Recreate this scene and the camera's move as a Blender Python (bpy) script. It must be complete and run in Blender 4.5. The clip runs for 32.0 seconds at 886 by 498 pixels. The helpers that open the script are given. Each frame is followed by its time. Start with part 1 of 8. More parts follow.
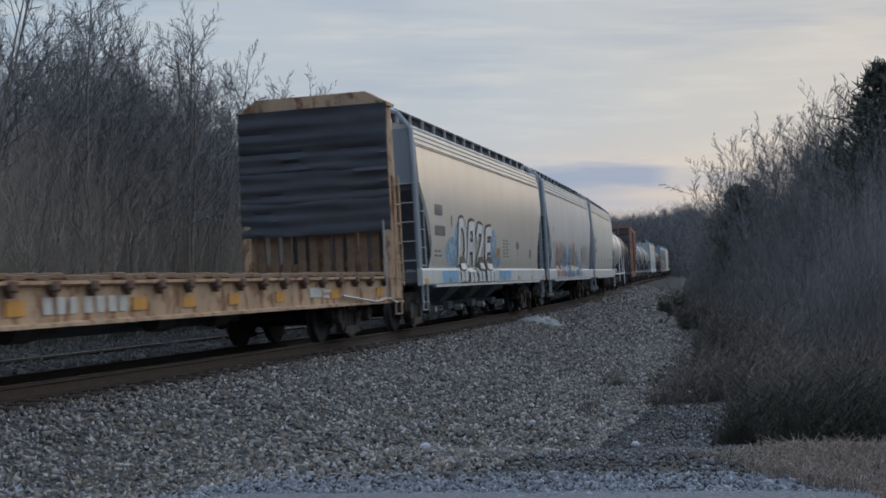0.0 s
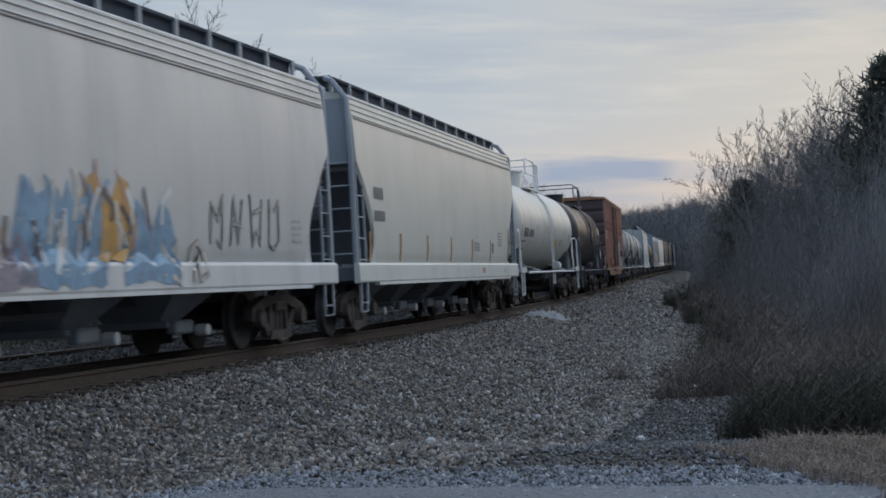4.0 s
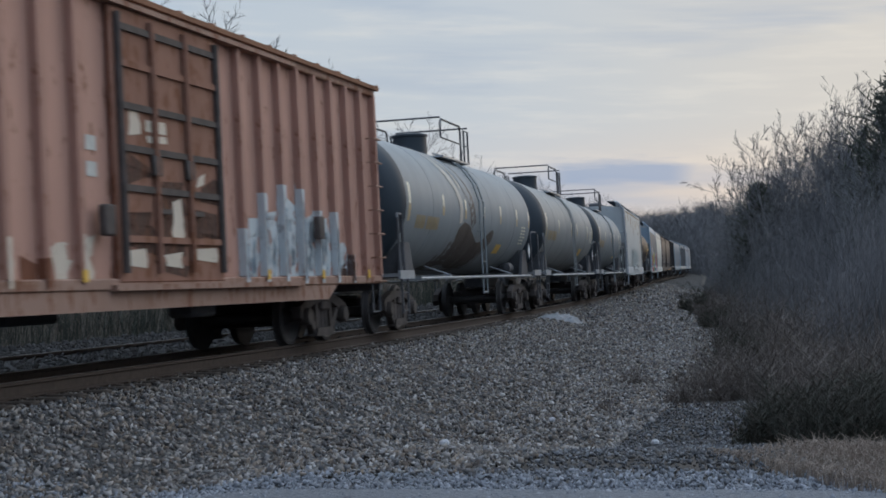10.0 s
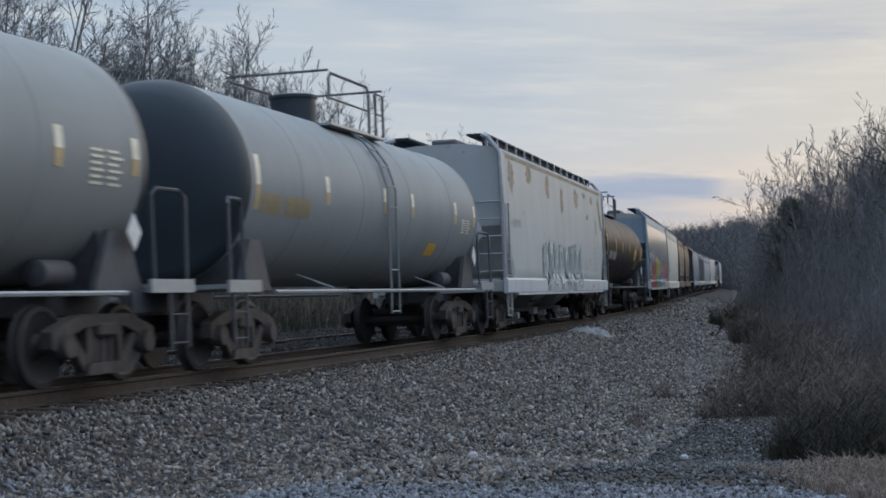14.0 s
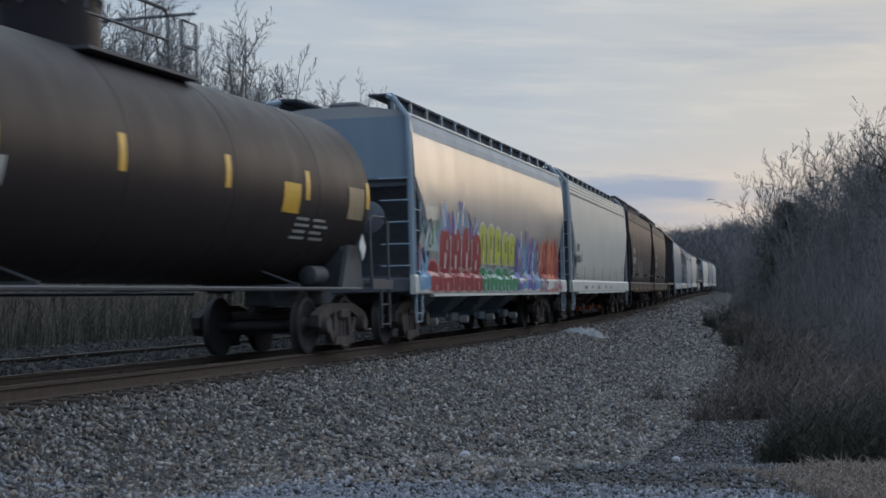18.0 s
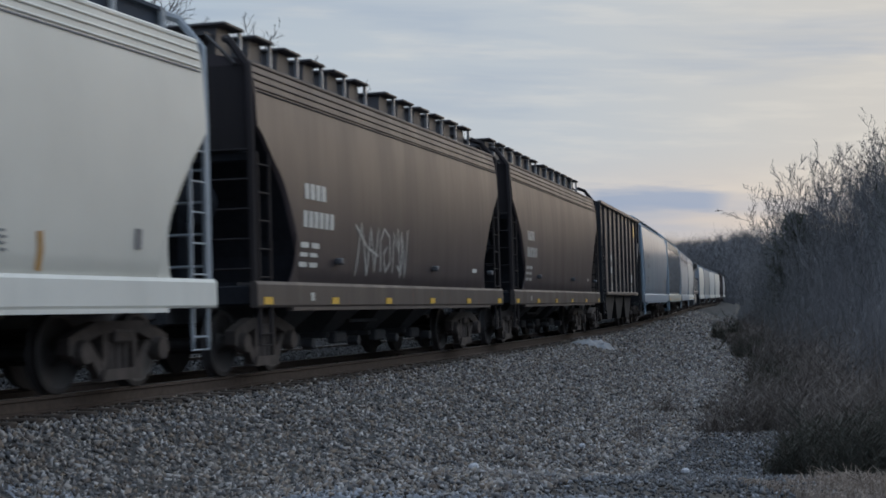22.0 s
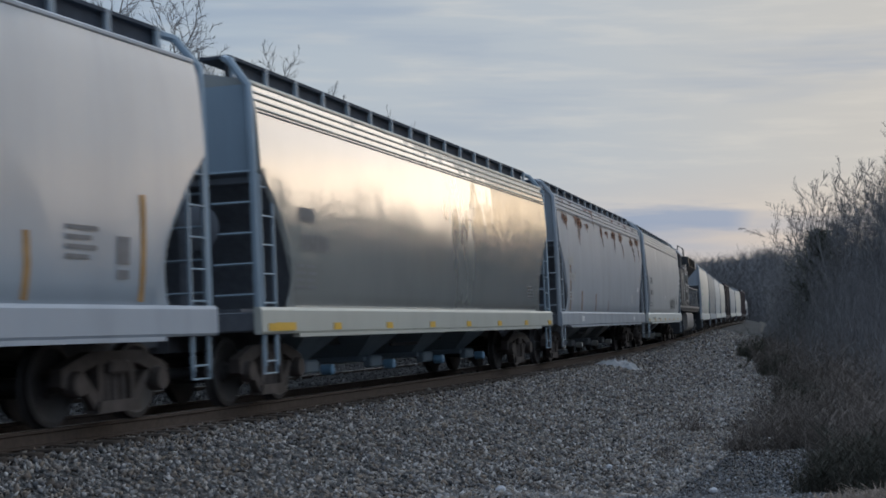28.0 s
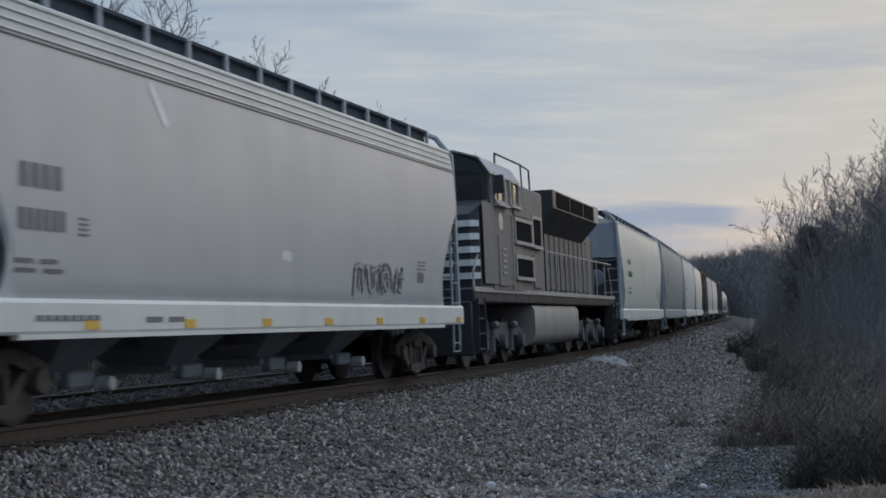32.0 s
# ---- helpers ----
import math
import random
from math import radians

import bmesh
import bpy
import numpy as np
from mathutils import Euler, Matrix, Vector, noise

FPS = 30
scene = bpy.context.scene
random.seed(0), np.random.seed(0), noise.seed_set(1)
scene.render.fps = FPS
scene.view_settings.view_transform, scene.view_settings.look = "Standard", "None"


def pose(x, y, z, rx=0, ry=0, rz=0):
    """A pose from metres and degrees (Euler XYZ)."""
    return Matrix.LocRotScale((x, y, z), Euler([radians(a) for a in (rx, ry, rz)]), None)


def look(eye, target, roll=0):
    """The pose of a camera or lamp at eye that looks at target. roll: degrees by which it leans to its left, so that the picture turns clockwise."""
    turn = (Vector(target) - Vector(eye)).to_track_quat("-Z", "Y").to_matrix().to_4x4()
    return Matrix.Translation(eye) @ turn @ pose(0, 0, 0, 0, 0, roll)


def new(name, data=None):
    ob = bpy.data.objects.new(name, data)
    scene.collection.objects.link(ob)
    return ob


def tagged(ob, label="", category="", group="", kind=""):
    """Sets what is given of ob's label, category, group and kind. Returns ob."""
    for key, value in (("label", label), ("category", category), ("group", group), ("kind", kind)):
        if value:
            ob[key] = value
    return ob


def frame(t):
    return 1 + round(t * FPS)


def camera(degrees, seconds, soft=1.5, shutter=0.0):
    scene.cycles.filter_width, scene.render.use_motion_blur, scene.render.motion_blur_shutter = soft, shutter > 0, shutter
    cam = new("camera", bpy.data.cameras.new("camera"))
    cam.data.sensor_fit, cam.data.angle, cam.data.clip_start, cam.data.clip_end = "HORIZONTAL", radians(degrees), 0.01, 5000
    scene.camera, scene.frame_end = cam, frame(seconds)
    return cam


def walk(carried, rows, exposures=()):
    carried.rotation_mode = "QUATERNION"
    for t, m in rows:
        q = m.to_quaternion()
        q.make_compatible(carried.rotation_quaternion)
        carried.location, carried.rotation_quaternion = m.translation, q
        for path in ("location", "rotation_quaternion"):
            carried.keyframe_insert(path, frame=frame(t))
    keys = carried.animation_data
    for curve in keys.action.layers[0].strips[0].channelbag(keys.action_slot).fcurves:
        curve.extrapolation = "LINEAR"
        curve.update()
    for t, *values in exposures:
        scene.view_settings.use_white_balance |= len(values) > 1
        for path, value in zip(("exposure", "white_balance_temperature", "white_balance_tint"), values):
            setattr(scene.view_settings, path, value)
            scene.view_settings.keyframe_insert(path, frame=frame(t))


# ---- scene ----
# ---- the camera and its walk ----
cam = camera(31.9, 32.0, soft=1.7, shutter=0.35)
EYE = (0.0, 0.0, 1.345)


def aim(yaw, pitch, roll):
    y, p = radians(yaw), radians(pitch)
    way = Vector((math.sin(y) * math.cos(p), math.cos(y) * math.cos(p), math.sin(p)))
    return look(EYE, Vector(EYE) + way * 10, roll)


# seconds, turn to the right, tilt up, lean: a camera held in the hand, turning on the spot
HELD = """0,-0.000,0.750,-0.205;0.5,-0.045,0.797,-0.172;1,-0.071,0.812,-0.192;1.5,-0.092,0.794,-0.088;2,-0.080,0.763,-0.241;2.5,-0.084,0.627,-0.266;3,-0.107,0.504,-0.290;3.5,-0.153,0.512,-0.385;5.5,-0.390,0.719,-0.014;6,-0.450,0.675,0.078;6.5,-0.566,0.614,0.204;7,-0.666,0.617,0.176;7.5,-0.709,0.629,0.169;8,-0.684,0.636,0.154;8.5,-0.640,0.641,0.062;9,-0.640,0.638,0.050;9.5,-0.686,0.625,0.113;10,-0.755,0.633,0.081;10.5,-0.861,0.610,0.018;11,-1.036,0.605,0.020;11.5,-1.309,0.690,0.048;12,-1.599,0.758,0.235;12.5,-1.807,0.859,0.413;13,-1.930,0.951,0.591;13.5,-1.945,1.032,0.699;14,-1.881,1.059,0.737;14.5,-1.838,1.056,0.909;16.5,-1.812,1.103,1.285;17,-1.777,1.096,1.337;17.5,-1.729,1.070,1.385;18,-1.685,1.031,1.440;18.5,-1.660,0.971,1.345;19,-1.718,0.879,1.313;19.5,-1.804,0.745,1.299;20,-1.844,0.682,1.338;20.5,-1.869,0.748,1.270;21,-1.903,0.989,1.263;21.5,-1.948,1.251,1.255;22,-2.006,1.459,1.326;22.5,-2.081,1.563,1.280;23,-2.223,1.603,1.255;23.5,-2.356,1.674,1.163;24,-2.506,1.636,1.224;24.5,-2.692,1.657,0.919;25,-2.924,1.693,0.601;25.5,-3.061,1.825,0.342;27.5,-2.946,2.345,0.324;28,-2.858,2.304,0.322;28.5,-2.770,2.241,0.386;29,-2.622,2.215,0.416;29.5,-2.401,2.177,0.433;30,-2.152,2.125,0.509;30.5,-1.907,2.096,0.574;31,-1.772,2.054,0.755;31.5,-1.905,2.068,0.724;32,-2.494,2.148,0.445"""
walk(cam, [(float(r.split(",")[0]), aim(*[float(q) for q in r.split(",")[1:]])) for r in HELD.split(";")], [(t, ev, 6250.0, 10.0) for t, ev in ((0.0, 0.0), (8.0, 0.0), (9.5, 0.11), (14.0, 0.13), (17.0, 0.0), (23.0, 0.02), (24.0, 0.09), (25.0, 0.22), (27.0, 0.0), (28.0, -0.08), (32.0, -0.08))])

# ---- world and light: dusk under thin cloud, the sun just down to the right ----
SUN_TURN, SUN_UP = 38.0, 3.0
world = bpy.data.worlds.new("dusk_sky")
scene.world = world
world.use_nodes = True
wn, wl = world.node_tree.nodes, world.node_tree.links
wn.clear()


def wnode(kind, **put):
    n = wn.new(kind)
    for k, v in put.items():
        n.inputs[k].default_value = v
    return n


def wmath(op, a, b=None, clamp=False):
    n = wn.new("ShaderNodeMath")
    n.operation, n.use_clamp = op, clamp
    for i, q in enumerate((a, b)):
        if q is None:
            continue
        if isinstance(q, (int, float)):
            n.inputs[i].default_value = q
        else:
            wl.new(q, n.inputs[i])
    return n.outputs[0]


def wramp(fac, stops):
    n = wn.new("ShaderNodeValToRGB")
    while len(n.color_ramp.elements) < len(stops):
        n.color_ramp.elements.new(0.5)
    for e, (at, c) in zip(n.color_ramp.elements, stops):
        e.position, e.color = at, (*c, 1) if len(c) == 3 else c
    n.color_ramp.interpolation = "EASE"
    wl.new(fac, n.inputs[0])
    return n.outputs[0]


def wmix(fac, a, b):
    n = wn.new("ShaderNodeMix")
    n.data_type = "RGBA"
    for sock, q in ((n.inputs[0], fac), (n.inputs[6], a), (n.inputs[7], b)):
        if isinstance(q, (int, float)):
            sock.default_value = q
        elif isinstance(q, tuple):
            sock.default_value = (*q, 1)
        else:
            wl.new(q, sock)
    return n.outputs[2]


sky = wn.new("ShaderNodeTexSky")
sky.sky_type, sky.sun_disc = "NISHITA", False
sky.sun_elevation, sky.sun_rotation = radians(SUN_UP), radians(SUN_TURN)
sky.air_density, sky.dust_density, sky.ozone_density = 1.2, 2.0, 1.5
coord = wn.new("ShaderNodeTexCoord").outputs["Generated"]
sep = wn.new("ShaderNodeSeparateXYZ")
wl.new(coord, sep.inputs[0])
SUNWARD = (math.sin(radians(SUN_TURN)), math.cos(radians(SUN_TURN)), 0.10)
dot = wn.new("ShaderNodeVectorMath")
dot.operation = "DOT_PRODUCT"
wl.new(coord, dot.inputs[0])
dot.inputs[1].default_value = Vector(SUNWARD).normalized()
near_sun = wmath("MULTIPLY_ADD", dot.outputs["Value"], 0.5)
wn[-1].inputs[2].default_value = 0.5
up = sep.outputs[2]
# cloud colour: grey-blue overhead, cream and peach towards the set sun
veil = wramp(near_sun, [(0.0, (0.17, 0.235, 0.34)), (0.30, (0.22, 0.30, 0.42)), (0.55, (0.40, 0.50, 0.64)), (0.79, (0.45, 0.535, 0.62)), (0.894, (0.53, 0.575, 0.615)), (0.963, (0.64, 0.615, 0.57)), (0.982, (0.60, 0.585, 0.55)), (1.0, (0.56, 0.55, 0.53))])
stretch = wn.new("ShaderNodeMapping")
stretch.inputs["Scale"].default_value = (1.6, 1.6, 15.0)
stretch.inputs["Rotation"].default_value = (0.0, radians(5), 0.0)
wl.new(coord, stretch.inputs[0])
banks = wnode("ShaderNodeTexNoise", Scale=2.1, Detail=5.0, Roughness=0.5, Distortion=0.4)
wl.new(stretch.outputs[0], banks.inputs["Vector"])
fine = wnode("ShaderNodeTexNoise", Scale=6.5, Detail=6.0, Roughness=0.55)
wl.new(stretch.outputs[0], fine.inputs["Vector"])
lit = wmix(wramp(fine.outputs["Fac"], [(0.45, (0, 0, 0)), (0.72, (0.28, 0.28, 0.28))]), veil, (0.86, 0.80, 0.70))
low = wramp(up, [(0.0, (1, 1, 1)), (0.045, (0.8, 0.8, 0.8)), (0.10, (0.0, 0.0, 0.0))])
glow = wmix(wmath("MULTIPLY", low, wramp(near_sun, [(0.86, (0, 0, 0)), (0.93, (0.65, 0.65, 0.65)), (1.0, (0.8, 0.8, 0.8))])), lit, wramp(near_sun, [(0.90, (0.74, 0.62, 0.54)), (0.965, (0.80, 0.64, 0.50)), (1.0, (0.92, 0.70, 0.50))]))
shade = wmix(wramp(banks.outputs["Fac"], [(0.50, (0, 0, 0)), (0.70, (0.55, 0.55, 0.55))]), glow, (0.34, 0.42, 0.54))
# long low cloud bank over the horizon
drift = wmath("MULTIPLY_ADD", fine.outputs["Fac"], 0.028)
wl.new(up, drift.node.inputs[2])
bank = wmath("MULTIPLY", wramp(drift, [(0.062, (0, 0, 0)), (0.069, (0.75, 0.75, 0.75)), (0.075, (0.75, 0.75, 0.75)), (0.083, (0, 0, 0))]), wramp(banks.outputs["Fac"], [(0.42, (0, 0, 0)), (0.52, (1, 1, 1))]))
lens = wmath("SUBTRACT", 1.0, wmath("MULTIPLY", wmath("ABSOLUTE", wmath("SUBTRACT", sep.outputs[0], 0.100)), 17.0), True)
thin = wmath("MULTIPLY", wramp(drift, [(0.060, (0, 0, 0)), (0.070, (1, 1, 1)), (0.078, (1, 1, 1)), (0.086, (0, 0, 0))]), wramp(lens, [(0.0, (0, 0, 0)), (0.5, (0.85, 0.85, 0.85))]))
# the afterglow where the sun went down, just over the treetops
core = wmath("MULTIPLY", wramp(near_sun, [(0.970, (0, 0, 0)), (0.990, (1, 1, 1))]), wramp(up, [(0.0, (1, 1, 1)), (0.13, (1, 1, 1)), (0.19, (0, 0, 0))]))
shade = wmix(core, shade, (1.65, 1.22, 0.76))
shade = wmix(wmath("MAXIMUM", thin, wmath("MULTIPLY", bank, 0.45)), shade, (0.315, 0.40, 0.54))
sky_part = wn.new("ShaderNodeVectorMath")
sky_part.operation = "SCALE"
wl.new(sky.outputs[0], sky_part.inputs[0])
sky_part.inputs["Scale"].default_value = 0.12
# under thin cloud the sky overhead is brighter than the rim
lift = wramp(up, [(0.22, (0.34, 0.34, 0.34)), (0.55, (0.74, 0.74, 0.74)), (1.0, (1.06, 1.06, 1.06))])
dome = wn.new("ShaderNodeMix")
dome.data_type, dome.blend_type = "RGBA", "MULTIPLY"
dome.inputs[0].default_value = 1.0
wl.new(wmix(0.92, sky_part.outputs[0], shade), dome.inputs[6])
wl.new(lift, dome.inputs[7])
both = dome.outputs[2]
bg = wnode("ShaderNodeBackground", Strength=2.94)
wl.new(both, bg.inputs[0])
wl.new(bg.outputs[0], wn.new("ShaderNodeOutputWorld").inputs[0])

sun = new("sun", bpy.data.lights.new("sun", "SUN"))
sun.data.energy, sun.data.angle, sun.data.color = 0.32, radians(26), (1.0, 0.85, 0.70)
sun.matrix_world = look((0, 0, 0), [-q for q in (SUNWARD[0], SUNWARD[1], 0.24)])

# ---- the track's line: metres along it, from where it crosses the middle of the view ----
STEP, S_FIRST = 0.5, -420.0


def bend(s):
    q = min(max(s, -30.0), 190.0)
    k = -0.0018405 + 2.8939e-5 * q - 1.8303e-7 * q * q / 2
    return k * max(0.0, 1 - max(0.0, -30 - s) / 40) if s < 0 else (k if s < 190 else -0.0006)


def lay_line():
    count = int(1200 / STEP)
    zero = int(-S_FIRST / STEP)
    xs, ys, hs = np.zeros(count), np.zeros(count), np.zeros(count)
    xs[zero], ys[zero], hs[zero] = -1.556, 34.032, 0.21878
    for way in (1, -1):
        i = zero
        while 0 <= i + way < count:
            s = S_FIRST + i * STEP
            hs[i + way] = hs[i] + way * STEP * bend(s + way * STEP / 2)
            mid = (hs[i] + hs[i + way]) / 2
            xs[i + way] = xs[i] + way * STEP * math.sin(mid)
            ys[i + way] = ys[i] + way * STEP * math.cos(mid)
            i += way
    return xs, ys, hs


LX, LY, LH = lay_line()
LS = S_FIRST + np.arange(len(LX)) * STEP
CANT = radians(3.04)


def fall(s):
    q = np.clip(s, -20.0, 219.0)
    return -0.001575 * q + 1.6563e-5 * q * q / 2


def on_track(s, lat=0.0, up=0.0):
    """World place: s along, lat towards the camera's side, up from the rail tops, on the canted bed."""
    x, y, h = np.interp(s, LS, LX), np.interp(s, LS, LY), np.interp(s, LS, LH)
    side = lat * math.cos(CANT) - up * math.sin(CANT)
    return (x + side * np.cos(h), y - side * np.sin(h), lat * math.sin(CANT) + up * math.cos(CANT) + fall(s))


# ---- building helpers ----
class Shape:
    """Collects faces for one mesh."""

    def __init__(self):
        self.v, self.f = [], []

    def add(self, verts, faces):
        n = len(self.v)
        self.v += [tuple(q) for q in verts]
        self.f += [tuple(i + n for i in q) for q in faces]
        return self

    def box(self, x, y, z, sx, sy, sz, bevel=0.0):
        """A box centred at x, y, z, with its long edges cut where bevel is given."""
        a, b, c = sx / 2, sy / 2, sz / 2
        if bevel <= 0:
            vs = [(x + i * a, y + j * b, z + k * c) for i in (-1, 1) for j in (-1, 1) for k in (-1, 1)]
            return self.add(vs, [(0, 1, 3, 2), (4, 6, 7, 5), (0, 4, 5, 1), (2, 3, 7, 6), (0, 2, 6, 4), (1, 5, 7, 3)])
        e = min(bevel, a * 0.9, b * 0.9, c * 0.9)
        loops = []
        for i, q in ((-a, e), (-a + e, 0), (a - e, 0), (a, e)):
            loops.append([(x + i, y + u, z + w) for u, w in ((-b + e, -c + q), (b - e, -c + q), (b - q, -c + e), (b - q, c - e), (b - e, c - q), (-b + e, c - q), (-b + q, c - e), (-b + q, -c + e))])
        return self.loft(loops)

    def loft(self, rings, cap=True, loop=False):
        n = len(rings[0])
        base = len(self.v)
        for r in rings:
            self.v += [tuple(q) for q in r]
        m = len(rings)
        for i in range(m if loop else m - 1):
            for j in range(n):
                k = (j + 1) % n
                a, b = base + i * n, base + ((i + 1) % m) * n
                self.f.append((a + j, a + k, b + k, b + j))
        if cap and not loop:
            self.f.append(tuple(base + j for j in reversed(range(n))))
            self.f.append(tuple(base + (m - 1) * n + j for j in range(n)))
        return self

    def prism(self, outline, axis, a, b):
        """Pushes an outline (pairs) along axis from a to b."""
        put = {"x": lambda t, u, w: (t, u, w), "y": lambda t, u, w: (u, t, w), "z": lambda t, u, w: (u, w, t)}[axis]
        return self.loft([[put(a, u, w) for u, w in outline], [put(b, u, w) for u, w in outline]])

    def tube(self, path, r, n=6, r2=None, cap=True):
        path = [Vector(q) for q in path]
        rings = []
        for i, p in enumerate(path):
            d = (path[min(i + 1, len(path) - 1)] - path[max(i - 1, 0)]).normalized()
            a = d.orthogonal().normalized()
            b = d.cross(a)
            rr = r if r2 is None else r + (r2 - r) * i / (len(path) - 1)
            rings.append([p + (a * math.cos(q) + b * math.sin(q)) * rr for q in [2 * math.pi * k / n for k in range(n)]])
        for i in range(1, len(rings)):
            best = min(range(n), key=lambda k: (rings[i][k] - path[i] - (rings[i - 1][0] - path[i - 1])).length)
            rings[i] = rings[i][best:] + rings[i][:best]
        return self.loft(rings, cap)

    def lathe(self, profile, axis, centre, n=24):
        """Turns (along, radius) pairs about an axis through centre."""
        cx, cy, cz = centre
        rings = []
        for t, r in profile:
            ring = []
            for k in range(n):
                a = 2 * math.pi * k / n
                u, w = r * math.cos(a), r * math.sin(a)
                ring.append({"x": (cx + t, cy + u, cz + w), "y": (cx + u, cy + t, cz + w), "z": (cx + u, cy + w, cz + t)}[axis])
            rings.append(ring)
        return self.loft(rings)


def mesh_of(name, shape, material, smooth=40):
    me = bpy.data.meshes.new(name)
    me.from_pydata(shape.v, [], shape.f)
    bm = bmesh.new()
    bm.from_mesh(me)
    bmesh.ops.recalc_face_normals(bm, faces=bm.faces)
    bm.to_mesh(me)
    bm.free()
    me.materials.append(material)
    if smooth:
        me.shade_smooth()
        me.set_sharp_from_angle(angle=radians(smooth))
    return me


def put_mesh(name, me, parent=None, m=None, label=""):
    ob = new(name, me)
    if parent is not None:
        ob.parent = parent
    if m is not None:
        ob.matrix_basis = m
    if label:
        tagged(ob, label)
    return ob


def part(name, shape, material, parent=None, label="", smooth=40):
    return put_mesh(name, mesh_of(name, shape, material, smooth), parent, None, label)


def quick_mesh(name, verts, faces, material, smooth=False):
    """One big mesh from arrays; faces all with the same corner count."""
    me = bpy.data.meshes.new(name)
    verts, faces = np.asarray(verts, np.float32), np.asarray(faces, np.int32)
    k = faces.shape[1]
    me.vertices.add(len(verts))
    me.vertices.foreach_set("co", verts.ravel())
    me.loops.add(faces.size)
    me.loops.foreach_set("vertex_index", faces.ravel())
    me.polygons.add(len(faces))
    me.polygons.foreach_set("loop_start", np.arange(0, faces.size, k, dtype=np.int32))
    me.update(calc_edges=True)
    me.materials.append(material)
    me.validate()
    if smooth:
        me.shade_smooth()
    return me


# ---- materials ----
def blank(name):
    mat = bpy.data.materials.new(name)
    mat.use_nodes = True
    nt = mat.node_tree
    return mat, nt, nt.nodes["Principled BSDF"]


def node(nt, kind, **put):
    n = nt.nodes.new(kind)
    for k, v in put.items():
        n.inputs[k].default_value = v
    return n


def noise_of(nt, vec, scale, detail=4.0, rough=0.55, stretch=None):
    if stretch:
        mp = nt.nodes.new("ShaderNodeMapping")
        mp.inputs["Scale"].default_value = stretch
        nt.links.new(vec, mp.inputs[0])
        vec = mp.outputs[0]
    n = node(nt, "ShaderNodeTexNoise", Scale=scale, Detail=detail, Roughness=rough)
    nt.links.new(vec, n.inputs["Vector"])
    return n.outputs["Fac"]


def ramp_of(nt, fac, stops):
    n = nt.nodes.new("ShaderNodeValToRGB")
    while len(n.color_ramp.elements) < len(stops):
        n.color_ramp.elements.new(0.5)
    for e, (at, c) in zip(n.color_ramp.elements, stops):
        c = (c, c, c) if isinstance(c, (int, float)) else c
        e.position, e.color = at, (*c, 1)
    nt.links.new(fac, n.inputs[0])
    return n.outputs[0]


def blend(nt, fac, a, b, how="MIX"):
    n = nt.nodes.new("ShaderNodeMix")
    n.data_type, n.blend_type = "RGBA", how
    for sock, q in ((n.inputs[0], fac), (n.inputs[6], a), (n.inputs[7], b)):
        if isinstance(q, (int, float)):
            sock.default_value = q
        elif isinstance(q, tuple):
            sock.default_value = (*q, 1)
        else:
            nt.links.new(q, sock)
    return n.outputs[2]


def bump(nt, bsdf, height, strength, distance=0.01):
    b = node(nt, "ShaderNodeBump", Strength=strength, Distance=distance)
    nt.links.new(height, b.inputs["Height"])
    nt.links.new(b.outputs[0], bsdf.inputs["Normal"])


def paint(name, rgb, rough=0.45, dirt=0.35, rust=0.0, grime=(0.10, 0.085, 0.07), wave=0.0, metal=0.0, coat=0.0, spec=0.32):
    """Weathered car paint: clouded colour, road film, run-down streaks and rust spots; wave dents the sheet."""
    mat, nt, bsdf = blank(name)
    obj = nt.nodes.new("ShaderNodeTexCoord").outputs["Object"]
    cloud = noise_of(nt, obj, 0.7, 5)
    streak = noise_of(nt, obj, 2.2, 6, 0.6, (1.0, 1.0, 0.10))
    spot = noise_of(nt, obj, 6.0, 8, 0.65, (1.0, 1.0, 0.45))
    c = blend(nt, ramp_of(nt, cloud, [(0.3, 0.0), (0.75, 0.5)]), rgb, tuple(q * 0.78 for q in rgb))
    c = blend(nt, ramp_of(nt, streak, [(0.48, 0.0), (0.80, dirt * 0.75)]), c, grime)
    if rust > 0:
        c = blend(nt, ramp_of(nt, spot, [(0.66 - rust * 0.25, 0.0), (0.72 - rust * 0.2, 0.85)]), c, (0.17, 0.065, 0.03))
    nt.links.new(c, bsdf.inputs["Base Color"])
    nt.links.new(ramp_of(nt, streak, [(0.3, rough), (0.8, min(1.0, rough + 0.05 + 0.6 * dirt))]), bsdf.inputs["Roughness"])
    bsdf.inputs["Metallic"].default_value = metal
    bsdf.inputs["Specular IOR Level"].default_value = spec if rough > 0.28 else 0.5
    bsdf.inputs["Coat Weight"].default_value, bsdf.inputs["Coat Roughness"].default_value = coat, 0.10 if rough > 0.15 else 0.035
    if wave > 0:
        ripple = noise_of(nt, obj, 0.9, 2, 0.4, (1.0, 1.0, 0.7))
        b = node(nt, "ShaderNodeBump", Strength=1.0, Distance=wave)
        nt.links.new(ripple, b.inputs["Height"])
        nt.links.new(b.outputs[0], bsdf.inputs["Normal"])
        nt.links.new(b.outputs[0], bsdf.inputs["Coat Normal"])
    else:
        bump(nt, bsdf, spot, 0.25, 0.004)
    return mat


